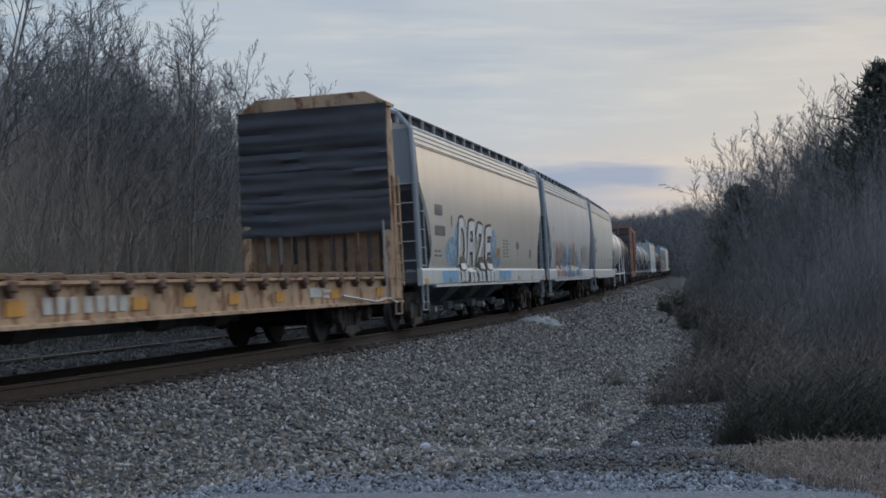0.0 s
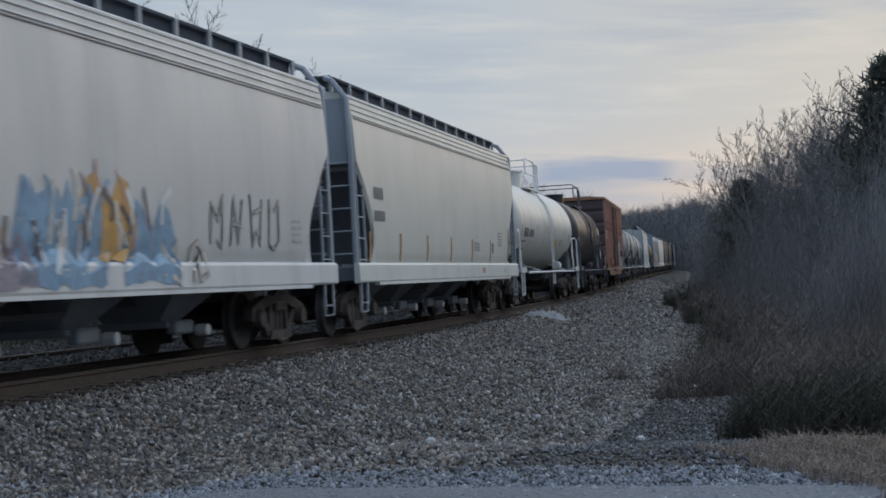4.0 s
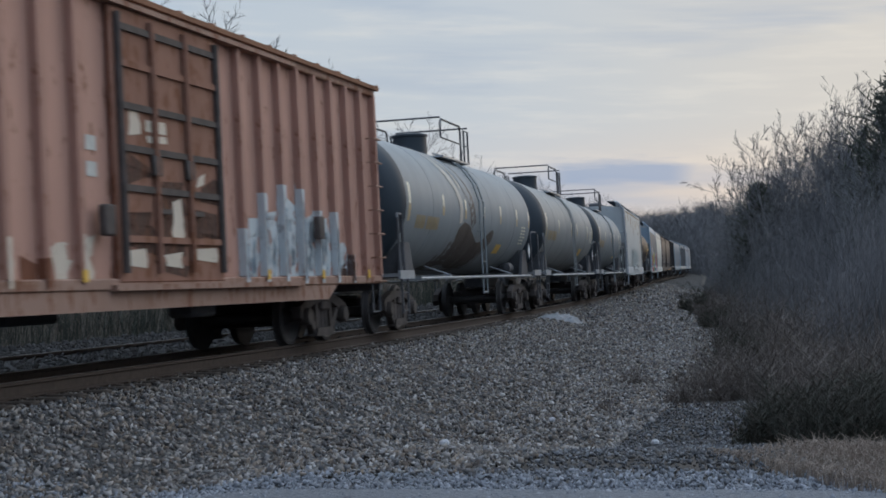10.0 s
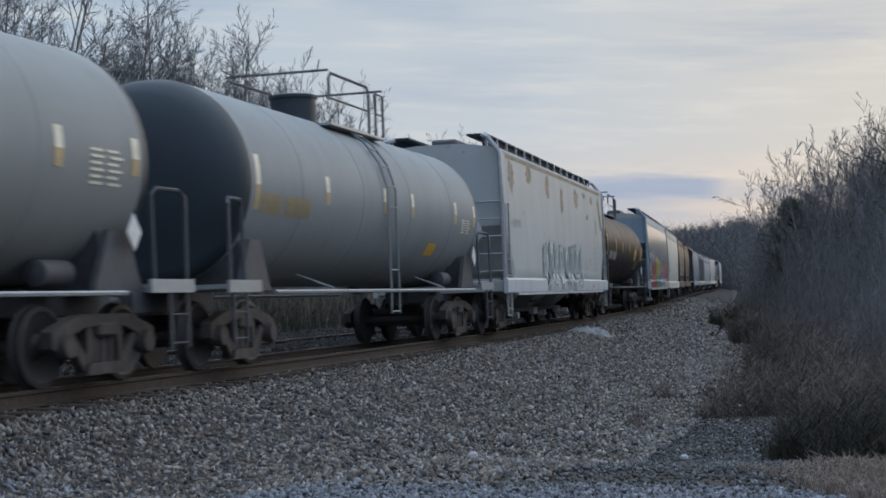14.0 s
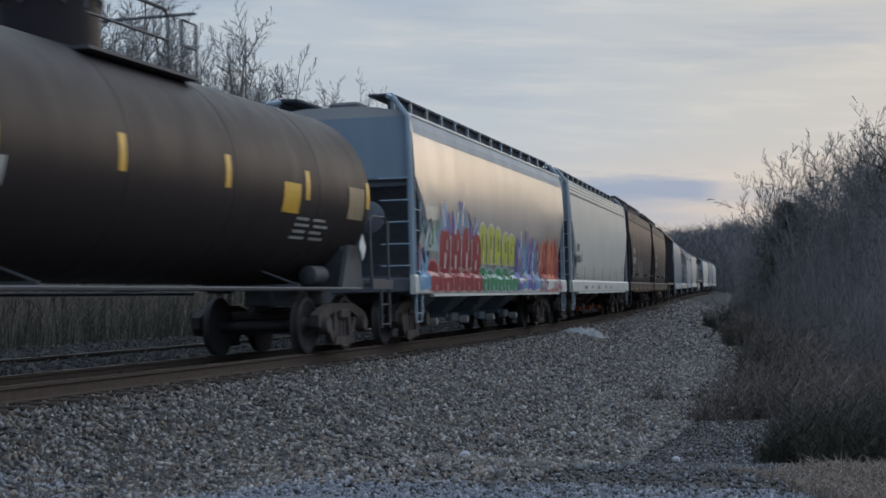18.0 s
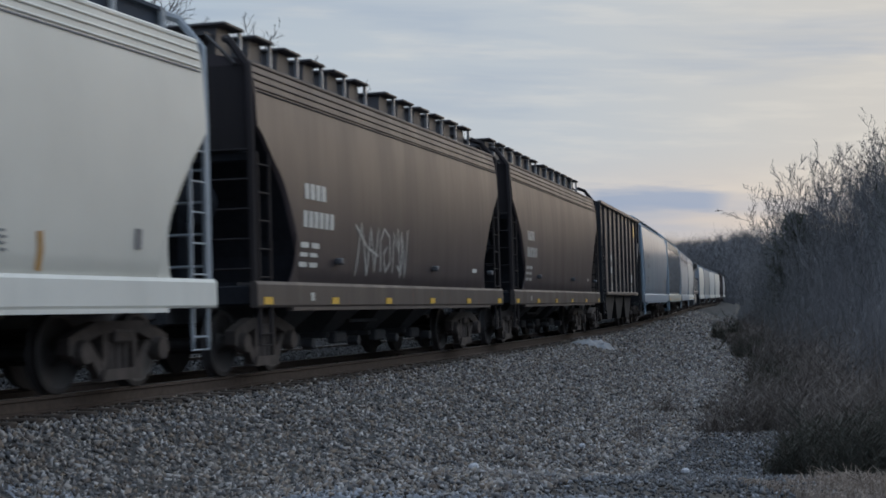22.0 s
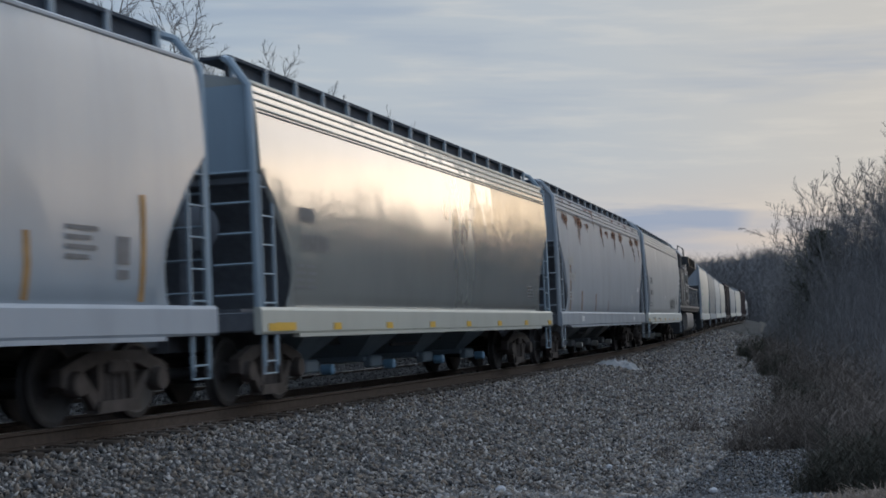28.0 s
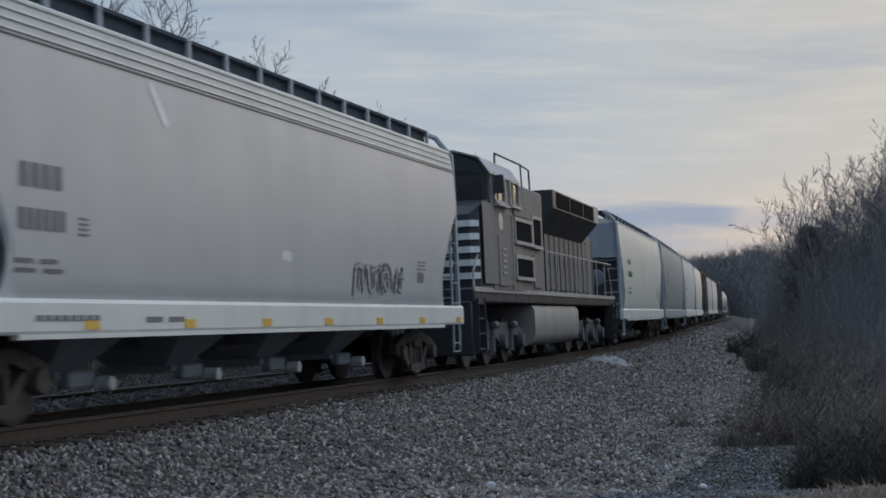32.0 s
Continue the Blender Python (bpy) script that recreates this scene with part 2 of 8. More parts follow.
def speckled(mat, level):
    """Lets the paint below show through a stain in grains and clouds."""
    nt = mat.node_tree
    obj = nt.nodes.new("ShaderNodeTexCoord").outputs["Object"]
    grain = noise_of(nt, obj, 5.0, 9, 0.75, (1.0, 1.0, 0.6))
    bsdf = [n for n in nt.nodes if n.type == "BSDF_PRINCIPLED"][0]
    nt.links.new(ramp_of(nt, grain, [(level - 0.12, 0.0), (level + 0.10, 0.92)]), bsdf.inputs["Alpha"])
    return mat


def plain(name, rgb, rough=0.6, metal=0.0, vary=0.25, scale=8.0, spec=0.3):
    mat, nt, bsdf = blank(name)
    obj = nt.nodes.new("ShaderNodeTexCoord").outputs["Object"]
    n = noise_of(nt, obj, scale, 6)
    c = blend(nt, ramp_of(nt, n, [(0.3, 0.0), (0.75, 1.0)]), rgb, tuple(q * (1 - vary) for q in rgb))
    nt.links.new(c, bsdf.inputs["Base Color"])
    bsdf.inputs["Roughness"].default_value, bsdf.inputs["Metallic"].default_value = rough, metal
    bsdf.inputs["Specular IOR Level"].default_value = spec
    bump(nt, bsdf, n, 0.2, 0.004)
    return mat


BLACK_STEEL = plain("sooty_steel", (0.095, 0.095, 0.101), 0.65)
TRUCK_STEEL = plain("rusty_cast_steel", (0.101, 0.083, 0.075), 0.8, 0, 0.5, 5)
WHEEL_STEEL = plain("wheel_steel", (0.066, 0.060, 0.058), 0.6, 0.2)
TREAD = plain("worn_tread", (0.42, 0.41, 0.40), 0.28, 1.0)
RAIL_RUST = plain("rusty_rail", (0.080, 0.058, 0.046), 0.8, 0, 0.4, 12)
GALV = plain("galvanised_steel", (0.40, 0.41, 0.42), 0.5, 0.3)
WHITE_BIT = plain("white_paint", (0.72, 0.72, 0.70), 0.5)
YELLOW_BIT = plain("reflective_yellow", (0.70, 0.42, 0.06), 0.4)
LETTER_DARK = plain("dark_lettering", (0.17, 0.17, 0.175), 0.6)
LETTER_PALE = plain("pale_lettering", (0.55, 0.54, 0.50), 0.6)
# Stands in for the shade at the hoppers' lower ends.
END_DARK = plain("painted_end_shade", (0.150, 0.158, 0.175), 0.6)
WALK_STEEL = plain("slate_walk_steel", (0.055, 0.065, 0.082), 0.85, spec=0.08)
ORANGE_BIT = plain("orange_primer", (0.45, 0.13, 0.05), 0.6)

# ---- ground materials ----
def earth(name, dark, mid, pale, scale, relief=0.03):
    mat, nt, bsdf = blank(name)
    pos = nt.nodes.new("ShaderNodeTexCoord").outputs["Object"]
    big = noise_of(nt, pos, 0.35, 5)
    small = noise_of(nt, pos, scale, 6, 0.7)
    cell = node(nt, "ShaderNodeTexVoronoi", Scale=scale * 1.3)
    nt.links.new(pos, cell.inputs["Vector"])
    c = ramp_of(nt, small, [(0.32, dark), (0.52, mid), (0.70, pale)])
    c = blend(nt, ramp_of(nt, big, [(0.40, 0.0), (0.65, 0.6)]), c, dark)
    nt.links.new(c, bsdf.inputs["Base Color"])
    bsdf.inputs["Roughness"].default_value = 0.95
    h = blend(nt, 0.5, small, cell.outputs["Distance"])
    bump(nt, bsdf, h, 0.9, relief)
    return mat


def stones(name, tones, rough=0.9):
    """Loose stone; each piece takes its own tone, with a grain of its own."""
    mat, nt, bsdf = blank(name)
    geo = nt.nodes.new("ShaderNodeNewGeometry")
    pos = nt.nodes.new("ShaderNodeTexCoord").outputs["Object"]
    c = ramp_of(nt, geo.outputs["Random Per Island"], [(i / (len(tones) - 1), t) for i, t in enumerate(tones)])
    grain = noise_of(nt, pos, 60, 3)
    c = blend(nt, ramp_of(nt, grain, [(0.40, 0.0), (0.75, 0.28)]), c, (0.055, 0.053, 0.052))
    patch = noise_of(nt, pos, 0.6, 4)
    c = blend(nt, ramp_of(nt, patch, [(0.48, 0.0), (0.72, 0.26)]), c, (0.10, 0.083, 0.068), "MIX")
    nt.links.new(c, bsdf.inputs["Base Color"])
    bsdf.inputs["Roughness"].default_value = rough
    bsdf.inputs["Specular IOR Level"].default_value = 0.3
    return mat


SOIL = earth("leaf_littered_soil", (0.032, 0.027, 0.022), (0.060, 0.049, 0.039), (0.105, 0.088, 0.070), 9)
# Bed colour darkened to hold the shade between stones and under the train.
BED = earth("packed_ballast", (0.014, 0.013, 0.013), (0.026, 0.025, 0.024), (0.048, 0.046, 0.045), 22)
ROADBED = earth("gravel_road_fines", (0.07, 0.074, 0.082), (0.12, 0.126, 0.138), (0.19, 0.198, 0.215), 18)
BALLAST = stones("ballast_stone", [(0.029, 0.029, 0.029), (0.112, 0.111, 0.115), (0.238, 0.192, 0.153), (0.042, 0.037, 0.036), (0.181, 0.174, 0.173), (0.388, 0.364, 0.340), (0.066, 0.052, 0.046), (0.172, 0.132, 0.097), (0.047, 0.046, 0.049), (0.303, 0.271, 0.240), (0.087, 0.077, 0.068)])
# Dark copy of the ballast; the train's shade is put into its tones.
SHADED_BALLAST = stones("shaded_ballast", [(0.016, 0.016, 0.017), (0.032, 0.031, 0.030), (0.022, 0.020, 0.019), (0.050, 0.047, 0.045), (0.018, 0.017, 0.017)])
RUBBLE = stones("ditch_rubble", [(0.040, 0.041, 0.045), (0.095, 0.098, 0.106), (0.060, 0.057, 0.056), (0.15, 0.154, 0.165), (0.032, 0.032, 0.035), (0.11, 0.095, 0.082), (0.24, 0.245, 0.26), (0.07, 0.072, 0.08)])
ROADSTONE = stones("road_stone", [(0.138, 0.148, 0.164), (0.212, 0.223, 0.244), (0.117, 0.122, 0.138), (0.297, 0.307, 0.334), (0.170, 0.178, 0.196)])
TIE_WOOD = plain("tarred_tie_wood", (0.060, 0.046, 0.037), 0.9, 0, 0.5, 6)


def bark(name, a, b):
    mat, nt, bsdf = blank(name)
    obj = nt.nodes.new("ShaderNodeTexCoord").outputs["Object"]
    rnd = nt.nodes.new("ShaderNodeObjectInfo").outputs["Random"]
    n = noise_of(nt, obj, 7, 4, 0.6, (1, 1, 0.25))
    c = blend(nt, ramp_of(nt, n, [(0.35, 0.0), (0.7, 1.0)]), a, b)
    c = blend(nt, ramp_of(nt, rnd, [(0.0, 0.0), (1.0, 0.45)]), c, (0.125, 0.119, 0.12))
    nt.links.new(c, bsdf.inputs["Base Color"])
    bsdf.inputs["Roughness"].default_value = 0.9
    return mat


def islands(name, tones):
    mat, nt, bsdf = blank(name)
    geo = nt.nodes.new("ShaderNodeNewGeometry")
    c = ramp_of(nt, geo.outputs["Random Per Island"], [(i / (len(tones) - 1), t) for i, t in enumerate(tones)])
    nt.links.new(c, bsdf.inputs["Base Color"])
    bsdf.inputs["Roughness"].default_value = 0.9
    return mat


def growth(name, tones, dim, lush):
    """Massed stems: each its own tone, darker in clumps and olive where briars climb."""
    mat, nt, bsdf = blank(name)
    geo = nt.nodes.new("ShaderNodeNewGeometry")
    pos = nt.nodes.new("ShaderNodeTexCoord").outputs["Object"]
    c = ramp_of(nt, geo.outputs["Random Per Island"], [(i / (len(tones) - 1), t) for i, t in enumerate(tones)])
    c = blend(nt, ramp_of(nt, noise_of(nt, pos, 0.34, 3), [(0.42, 0.0), (0.62, 0.75)]), c, dim)
    c = blend(nt, ramp_of(nt, noise_of(nt, pos, 0.22, 4, 0.6), [(0.50, 0.0), (0.66, 0.6)]), c, lush)
    nt.links.new(c, bsdf.inputs["Base Color"])
    bsdf.inputs["Roughness"].default_value = 0.9
    bsdf.inputs["Specular IOR Level"].default_value = 0.2
    return mat


BARK = bark("grey_bark", (0.187, 0.174, 0.165), (0.099, 0.092, 0.089))
TWIG = bark("bare_twig", (0.146, 0.143, 0.147), (0.095, 0.093, 0.097))
# Tones warmed and lightened to hold the western glow on the far brush.
BRUSHWOOD = islands("dead_brushwood", [(0.302, 0.246, 0.200), (0.398, 0.327, 0.270), (0.241, 0.203, 0.169), (0.483, 0.403, 0.334), (0.217, 0.195, 0.155), (0.344, 0.284, 0.234)])
THICKET = growth("brush_stems", [(0.163, 0.156, 0.156), (0.227, 0.214, 0.210), (0.180, 0.172, 0.172), (0.279, 0.261, 0.254), (0.145, 0.140, 0.141), (0.198, 0.188, 0.187), (0.244, 0.228, 0.224)], (0.100, 0.101, 0.105), (0.102, 0.107, 0.093))
WEEDS = islands("dead_weeds", [(0.104, 0.083, 0.070), (0.150, 0.121, 0.102), (0.083, 0.068, 0.059), (0.190, 0.156, 0.131)])
STRAW = islands("dry_grass", [(0.22, 0.168, 0.132), (0.29, 0.225, 0.178), (0.16, 0.120, 0.094), (0.35, 0.285, 0.228), (0.12, 0.092, 0.075)])
NEEDLES = islands("cedar_sprays", [(0.050, 0.056, 0.044), (0.075, 0.080, 0.062), (0.060, 0.063, 0.051)])

# ---- the lie of the land ----
CS, CX, CY, CH = LS[::4], LX[::4], LY[::4], LH[::4]


def along(x, y):
    """Metres along the track and to its side for places in the plan."""
    x, y = np.atleast_1d(np.asarray(x, float)), np.atleast_1d(np.asarray(y, float))
    s, lat = np.empty_like(x), np.empty_like(x)
    for a in range(0, len(x), 20000):
        px, py = x[a:a + 20000], y[a:a + 20000]
        i = np.argmin((px[:, None] - CX[None]) ** 2 + (py[:, None] - CY[None]) ** 2, axis=1)
        h = CH[i]
        dx, dy = px - CX[i], py - CY[i]
        s[a:a + 20000] = CS[i] + dx * np.sin(h) + dy * np.cos(h)
        lat[a:a + 20000] = dx * np.cos(h) - dy * np.sin(h)
    return s, lat


def bed_profile(lat):
    return np.interp(lat, [-60, -30, -14, -9.6, -8.2, -6.2, -5.6, 1.75, 2.3, 4.6, 6.6, 10, 30, 80],
                     [1.2, 0.7, -0.3, -0.75, -0.75, -0.30, -0.205, -0.205, -0.30, -0.80, -0.86, -0.62, -0.2, 0.2])


def land(x, y):
    s, lat = along(x, y)
    z = bed_profile(lat) + fall(s)
    r = np.hypot(x, np.asarray(y) - 2.0)
    pad = np.clip((17.0 - r) / 5.5, 0, 1) * np.clip((lat - 3.0) / 2.5, 0, 1)
    pad = pad * pad * (3 - 2 * pad)
    rise = np.clip((np.hypot(x, y) - 330.0) / 170.0, 0, 1) * np.clip((np.abs(lat) - 10.0) / 25.0, 0, 1)
    return z * (1 - pad) + (-0.36) * pad + 5.0 * rise * rise * (3 - 2 * rise), s, lat


def grid_lines(fine_a, fine_b, fine, far):
    mid = list(np.arange(fine_a, fine_b, fine))
    out, step, lo, hi = [], fine, fine_a, fine_b
    left, right = [], [fine_b]
    while lo > -far:
        step *= 1.16
        lo -= step
        left.append(lo)
    step = fine
    while hi < far:
        step *= 1.16
        hi += step
        right.append(hi)
    return np.array(left[::-1] + mid + right)


def sheet_faces(nx, ny):
    i = np.arange(nx * ny).reshape(ny, nx)
    return np.stack([i[:-1, :-1], i[:-1, 1:], i[1:, 1:], i[1:, :-1]], -1).reshape(-1, 4)


def build_ground():
    gx, gy = grid_lines(-16, 16, 0.4, 2600), grid_lines(4, 90, 0.6, 2600)
    X, Y = np.meshgrid(gx, gy)
    x, y = X.ravel(), Y.ravel()
    z, s, lat = land(x, y)
    rough = np.array([noise.noise((a * 0.5, b * 0.5, 0)) for a, b in zip(x, y)])
    off = np.clip((np.abs(lat + 1.9) - 4.5) / 4, 0, 1)
    z = z - 0.05 + rough * 0.10 * off
    me = quick_mesh("ground", np.stack([x, y, z], -1), sheet_faces(len(gx), len(gy)), SOIL, True)
    tagged(put_mesh("ground", me), "brown leaf-littered soil with thin dead grass", "ground", kind="structure")
    # ballast bed under both tracks
    ss = np.concatenate([np.arange(-80, 130, 0.5), np.arange(130, 460, 3.0)])
    ll = np.array([-6.9, -6.4, -6.0, -5.6, -4.9, -4.1, -3.4, -2.6, -1.8, -1.0, 0, 1.0, 1.5, 1.8, 2.1, 2.4, 2.8, 3.2, 3.6, 4.0, 4.4, 4.8, 5.3])
    S, L = np.meshgrid(ss, ll)
    s, lat = S.ravel(), L.ravel()
    bx, by, _ = on_track(s, lat, 0.0)
    z, _, _ = land(bx, by)
    rough = np.array([noise.noise((a * 1.7, b * 1.7, 3)) for a, b in zip(bx, by)])
    edge = np.clip((5.3 - np.abs(lat)) / 1.2, 0, 1)
    z = z + 0.012 * edge - 0.05 * (1 - edge) * (lat > 0) + 0.02 * rough
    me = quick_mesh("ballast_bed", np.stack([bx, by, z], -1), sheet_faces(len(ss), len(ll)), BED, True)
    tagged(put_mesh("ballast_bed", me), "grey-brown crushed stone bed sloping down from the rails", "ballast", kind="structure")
    # gravel road where the camera stands
    gx, gy = np.arange(-6, 12.1, 0.4), np.arange(-14, 12.9, 0.4)
    X, Y = np.meshgrid(gx, gy)
    x, y = X.ravel(), Y.ravel()
    y = y + np.where(y > 12.3, 0.25 * np.sin(x * 0.9) + 0.12 * np.sin(x * 2.3), 0)
    z, s, lat = land(x, y)
    rim = np.clip((12.9 - y) / 1.2, 0, 1) * np.clip((lat - 3.2) / 1.2, 0, 1)
    z = z - 0.12 + 0.15 * rim + 0.012 * np.array([noise.noise((a * 2, b * 2, 7)) for a, b in zip(x, y)])
    me = quick_mesh("gravel_road", np.stack([x, y, z], -1), sheet_faces(len(gx), len(gy)), ROADBED, True)
    tagged(put_mesh("gravel_road", me), "pale blue-grey crushed gravel road beside the track", "gravel road", kind="structure")


build_ground()


def right_front(s):
    """How far from the track the brush on the camera's side begins."""
    return np.interp(s, [-20, -10, 0, 10, 20, 40, 60, 300], [9.8, 9.0, 8.3, 7.5, 6.6, 5.8, 5.5, 5.4])


def scatter_stones(name, material, x, y, size, sink, label, category, rng, extra=0.0):
    """Angular broken stones lying on the land, each with its own shape and turn."""
    n = len(x)
    z, _, lat = land(x, y)
    corner = np.array([(1, 0, 0), (-0.5, 0.87, 0), (-0.5, -0.87, 0), (0, 0, 0.8), (0, 0, -0.8)], float) * 0.72
    v = corner[None] + rng.uniform(-0.30, 0.30, (n, 5, 3))
    v = v * (size[:, None, None] * rng.uniform(0.50, 1.35, (n, 1, 3)))
    q = rng.normal(size=(n, 4))
    q /= np.linalg.norm(q, axis=1)[:, None]
    w, a, b, c = q.T
    rot = np.stack([1 - 2 * (b * b + c * c), 2 * (a * b - c * w), 2 * (a * c + b * w), 2 * (a * b + c * w), 1 - 2 * (a * a + c * c), 2 * (b * c - a * w), 2 * (a * c - b * w), 2 * (b * c + a * w), 1 - 2 * (a * a + b * b)], -1).reshape(n, 3, 3)
    v = np.einsum("nij,nkj->nki", rot, v)
    v += np.stack([x, y, z + extra + size * sink * rng.uniform(0.2, 1.0, n)], -1)[:, None, :]
    tri = np.array([(0, 1, 3), (1, 2, 3), (2, 0, 3), (1, 0, 4), (2, 1, 4), (0, 2, 4)])
    f = (tri[None] + 5 * np.arange(n)[:, None, None]).reshape(-1, 3)
    me = quick_mesh(name, v.reshape(-1, 3), f, material)
    return tagged(put_mesh(name, me), label, category, kind="stuff")


def strewn(rng, per_m2, s0, s1, l0, l1):
    n = int(per_m2 * (s1 - s0) * (l1 - l0))
    s, lat = rng.uniform(s0, s1, n), rng.uniform(l0, l1, n)
    x, y, _ = on_track(s, lat)
    return x, y


def build_stones():
    rng = np.random.default_rng(5)
    xs, ys, sz = [], [], []
    for per, s0, s1, l0, l1, a, b in ((400, -24.5, -4, 0.9, 6.9, 0.027, 0.066), (260, -4, 12, 0.9, 6.2, 0.034, 0.076), (110, 12, 38, 0.9, 5.6, 0.048, 0.10), (26, 38, 110, 0.9, 5.0, 0.09, 0.16)):
        x, y = strewn(rng, per, s0, s1, l0, l1)
        xs.append(x), ys.append(y), sz.append(rng.uniform(a, b, len(x)))
    x, y, size = np.concatenate(xs), np.concatenate(ys), np.concatenate(sz)
    keep = ~((y < 12.6) & (x > -4.6) & (along(x, y)[1] > 4.2))
    scatter_stones("ballast_stones", BALLAST, x[keep], y[keep], size[keep], 0.45, "loose angular grey and tan ballast stones", "ballast stones", rng)
    x, y = strewn(rng, 210, -24, 12, 0.86, 1.62)
    scatter_stones("shoulder_stones", BALLAST, x, y, rng.uniform(0.03, 0.065, len(x)), 0.4, "stones heaped over the tie ends", "ballast stones", rng, 0.03)
    x, y = strewn(rng, 90, 12, 60, 0.86, 1.62)
    scatter_stones("shoulder_stones", BALLAST, x, y, rng.uniform(0.05, 0.09, len(x)), 0.4, "stones heaped over the tie ends further off", "ballast stones", rng, 0.03)
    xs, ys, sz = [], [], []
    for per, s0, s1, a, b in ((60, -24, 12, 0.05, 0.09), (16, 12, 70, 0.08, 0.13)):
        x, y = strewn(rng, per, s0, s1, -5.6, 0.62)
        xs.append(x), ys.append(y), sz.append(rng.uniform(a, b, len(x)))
    scatter_stones("fouled_stones", SHADED_BALLAST, np.concatenate(xs), np.concatenate(ys), np.concatenate(sz), 0.28, "ballast stones between the rails, darkened for the shade under the train", "ballast stones", rng)
    n = 19000
    x, y = rng.uniform(-4.6, 5.0, n), rng.uniform(9.4, 12.9, n)
    scatter_stones("road_stones", ROADSTONE, x, y, rng.uniform(0.018, 0.052, n), 0.30, "pale blue-grey crushed stones on the gravel road", "gravel", rng)
    n = 34000
    s, lat = np.where(np.arange(n) < 22000, rng.uniform(-22, -7, n), rng.uniform(-9, 34, n)), rng.uniform(5.2, 10.2, n)
    x, y, _ = on_track(s, lat)
    keep = (lat < right_front(s) + 0.8) & (y > 12.3) & ((lat > 6.2) | (s > -4))
    high = keep & (s + rng.normal(0, 1.5, n) > -8.5)
    scatter_stones("ballast_toe", BALLAST, x[high], y[high], rng.uniform(0.02, 0.05, high.sum()) * np.where(y[high] > 26, 1.7, 1.0), 0.3, "loose grey and tan stones at the ballast's toe", "ballast stones", rng)
    keep &= ~high
    x, y = x[keep], y[keep]
    n = len(x)
    scatter_stones("rubble", RUBBLE, x, y, rng.uniform(0.014, 0.048, n), 0.3, "fine grey rubble and grit in the shallow ditch", "rubble", rng)


build_stones()

# ---- the two tracks ----
RAIL_OUTLINE = [(-0.07, -0.18), (0.07, -0.18), (0.07, -0.168), (0.012, -0.150), (0.012, -0.046), (0.036, -0.036), (0.036, -0.006), (0.026, 0.0), (-0.026, 0.0), (-0.036, -0.006), (-0.036, -0.036), (-0.012, -0.046), (-0.012, -0.150), (-0.07, -0.168)]
RAIL_HEAD = [(-0.027, 0.0005), (0.027, 0.0005), (0.027, 0.0035), (-0.027, 0.0035)]


def rail_run(side, outline, s0=-110, s1=420, lift=0.0):
    shape = Shape()
    ss = np.concatenate([np.arange(s0, 120, 2.0), np.arange(120, s1, 6.0)])
    shape.loft([[on_track(float(s), side + u, w + lift) for u, w in outline] for s in ss])
    return shape


def build_track(offset, lift, label):
    root = tagged(new("railway_track"), label, "railway track", kind="structure")
    for side in (-0.7525, 0.7525):
        rail = part("rail", rail_run(offset + side, RAIL_OUTLINE, lift=lift), RAIL_RUST, root, "rust-brown steel rail")
        part("running_surface", rail_run(offset + side, RAIL_HEAD, lift=lift), TREAD, rail, "bright worn rail top")
    rng = random.Random(int(offset * 10) + 3)
    tie = mesh_of("tie", Shape().box(0, 0, -0.262, 0.23, 2.6, 0.16, 0.02), TIE_WOOD)
    plate = mesh_of("tie_plate", Shape().box(0, -0.7525, -0.181, 0.19, 0.34, 0.012).box(0, 0.7525, -0.181, 0.19, 0.34, 0.012), RAIL_RUST)
    s, count = -28.0, 0
    rest = Shape()
    while s < 200:
        if count < 130:
            m = track_pose(s, offset, lift) @ pose(0, 0, 0, 0, 0, rng.uniform(-1.2, 1.2))
            t = put_mesh("tie", tie, root, m)
            put_mesh("tie_plate", plate, t)
            s, count = s + 0.53, count + 1
        else:
            c = [on_track(s + a, offset + b, lift + w) for w in (-0.34, -0.182) for a, b in ((-0.11, -1.3), (0.11, -1.3), (0.11, 1.3), (-0.11, 1.3))]
            rest.add(c, [(0, 3, 2, 1), (4, 5, 6, 7), (0, 1, 5, 4), (1, 2, 6, 5), (2, 3, 7, 6), (3, 0, 4, 7)])
            s += 0.53
    tagged(part("ties", rest, TIE_WOOD, root), kind="stuff")


def track_pose(s, offset=0.0, lift=0.0):
    """Frame on the track: x away along it, y to the far side, z up from the rail tops, canted."""
    p, q = Vector(on_track(s - 0.3, 0, 0)), Vector(on_track(s + 0.3, 0, 0))
    fx = (q - p).normalized()
    fy = Vector((0, 0, 1)).cross(fx).normalized()
    m = Matrix((fx, fy, fx.cross(fy))).transposed().to_4x4()
    m.translation = (p + q) / 2
    return m @ pose(0, 0, 0, -math.degrees(CANT), 0, 0) @ pose(0, -offset, lift)


build_track(0.0, 0.0, "rusty steel railway track on dark wooden ties")
build_track(-4.1, 0.06, "second railway track lying beyond the train")


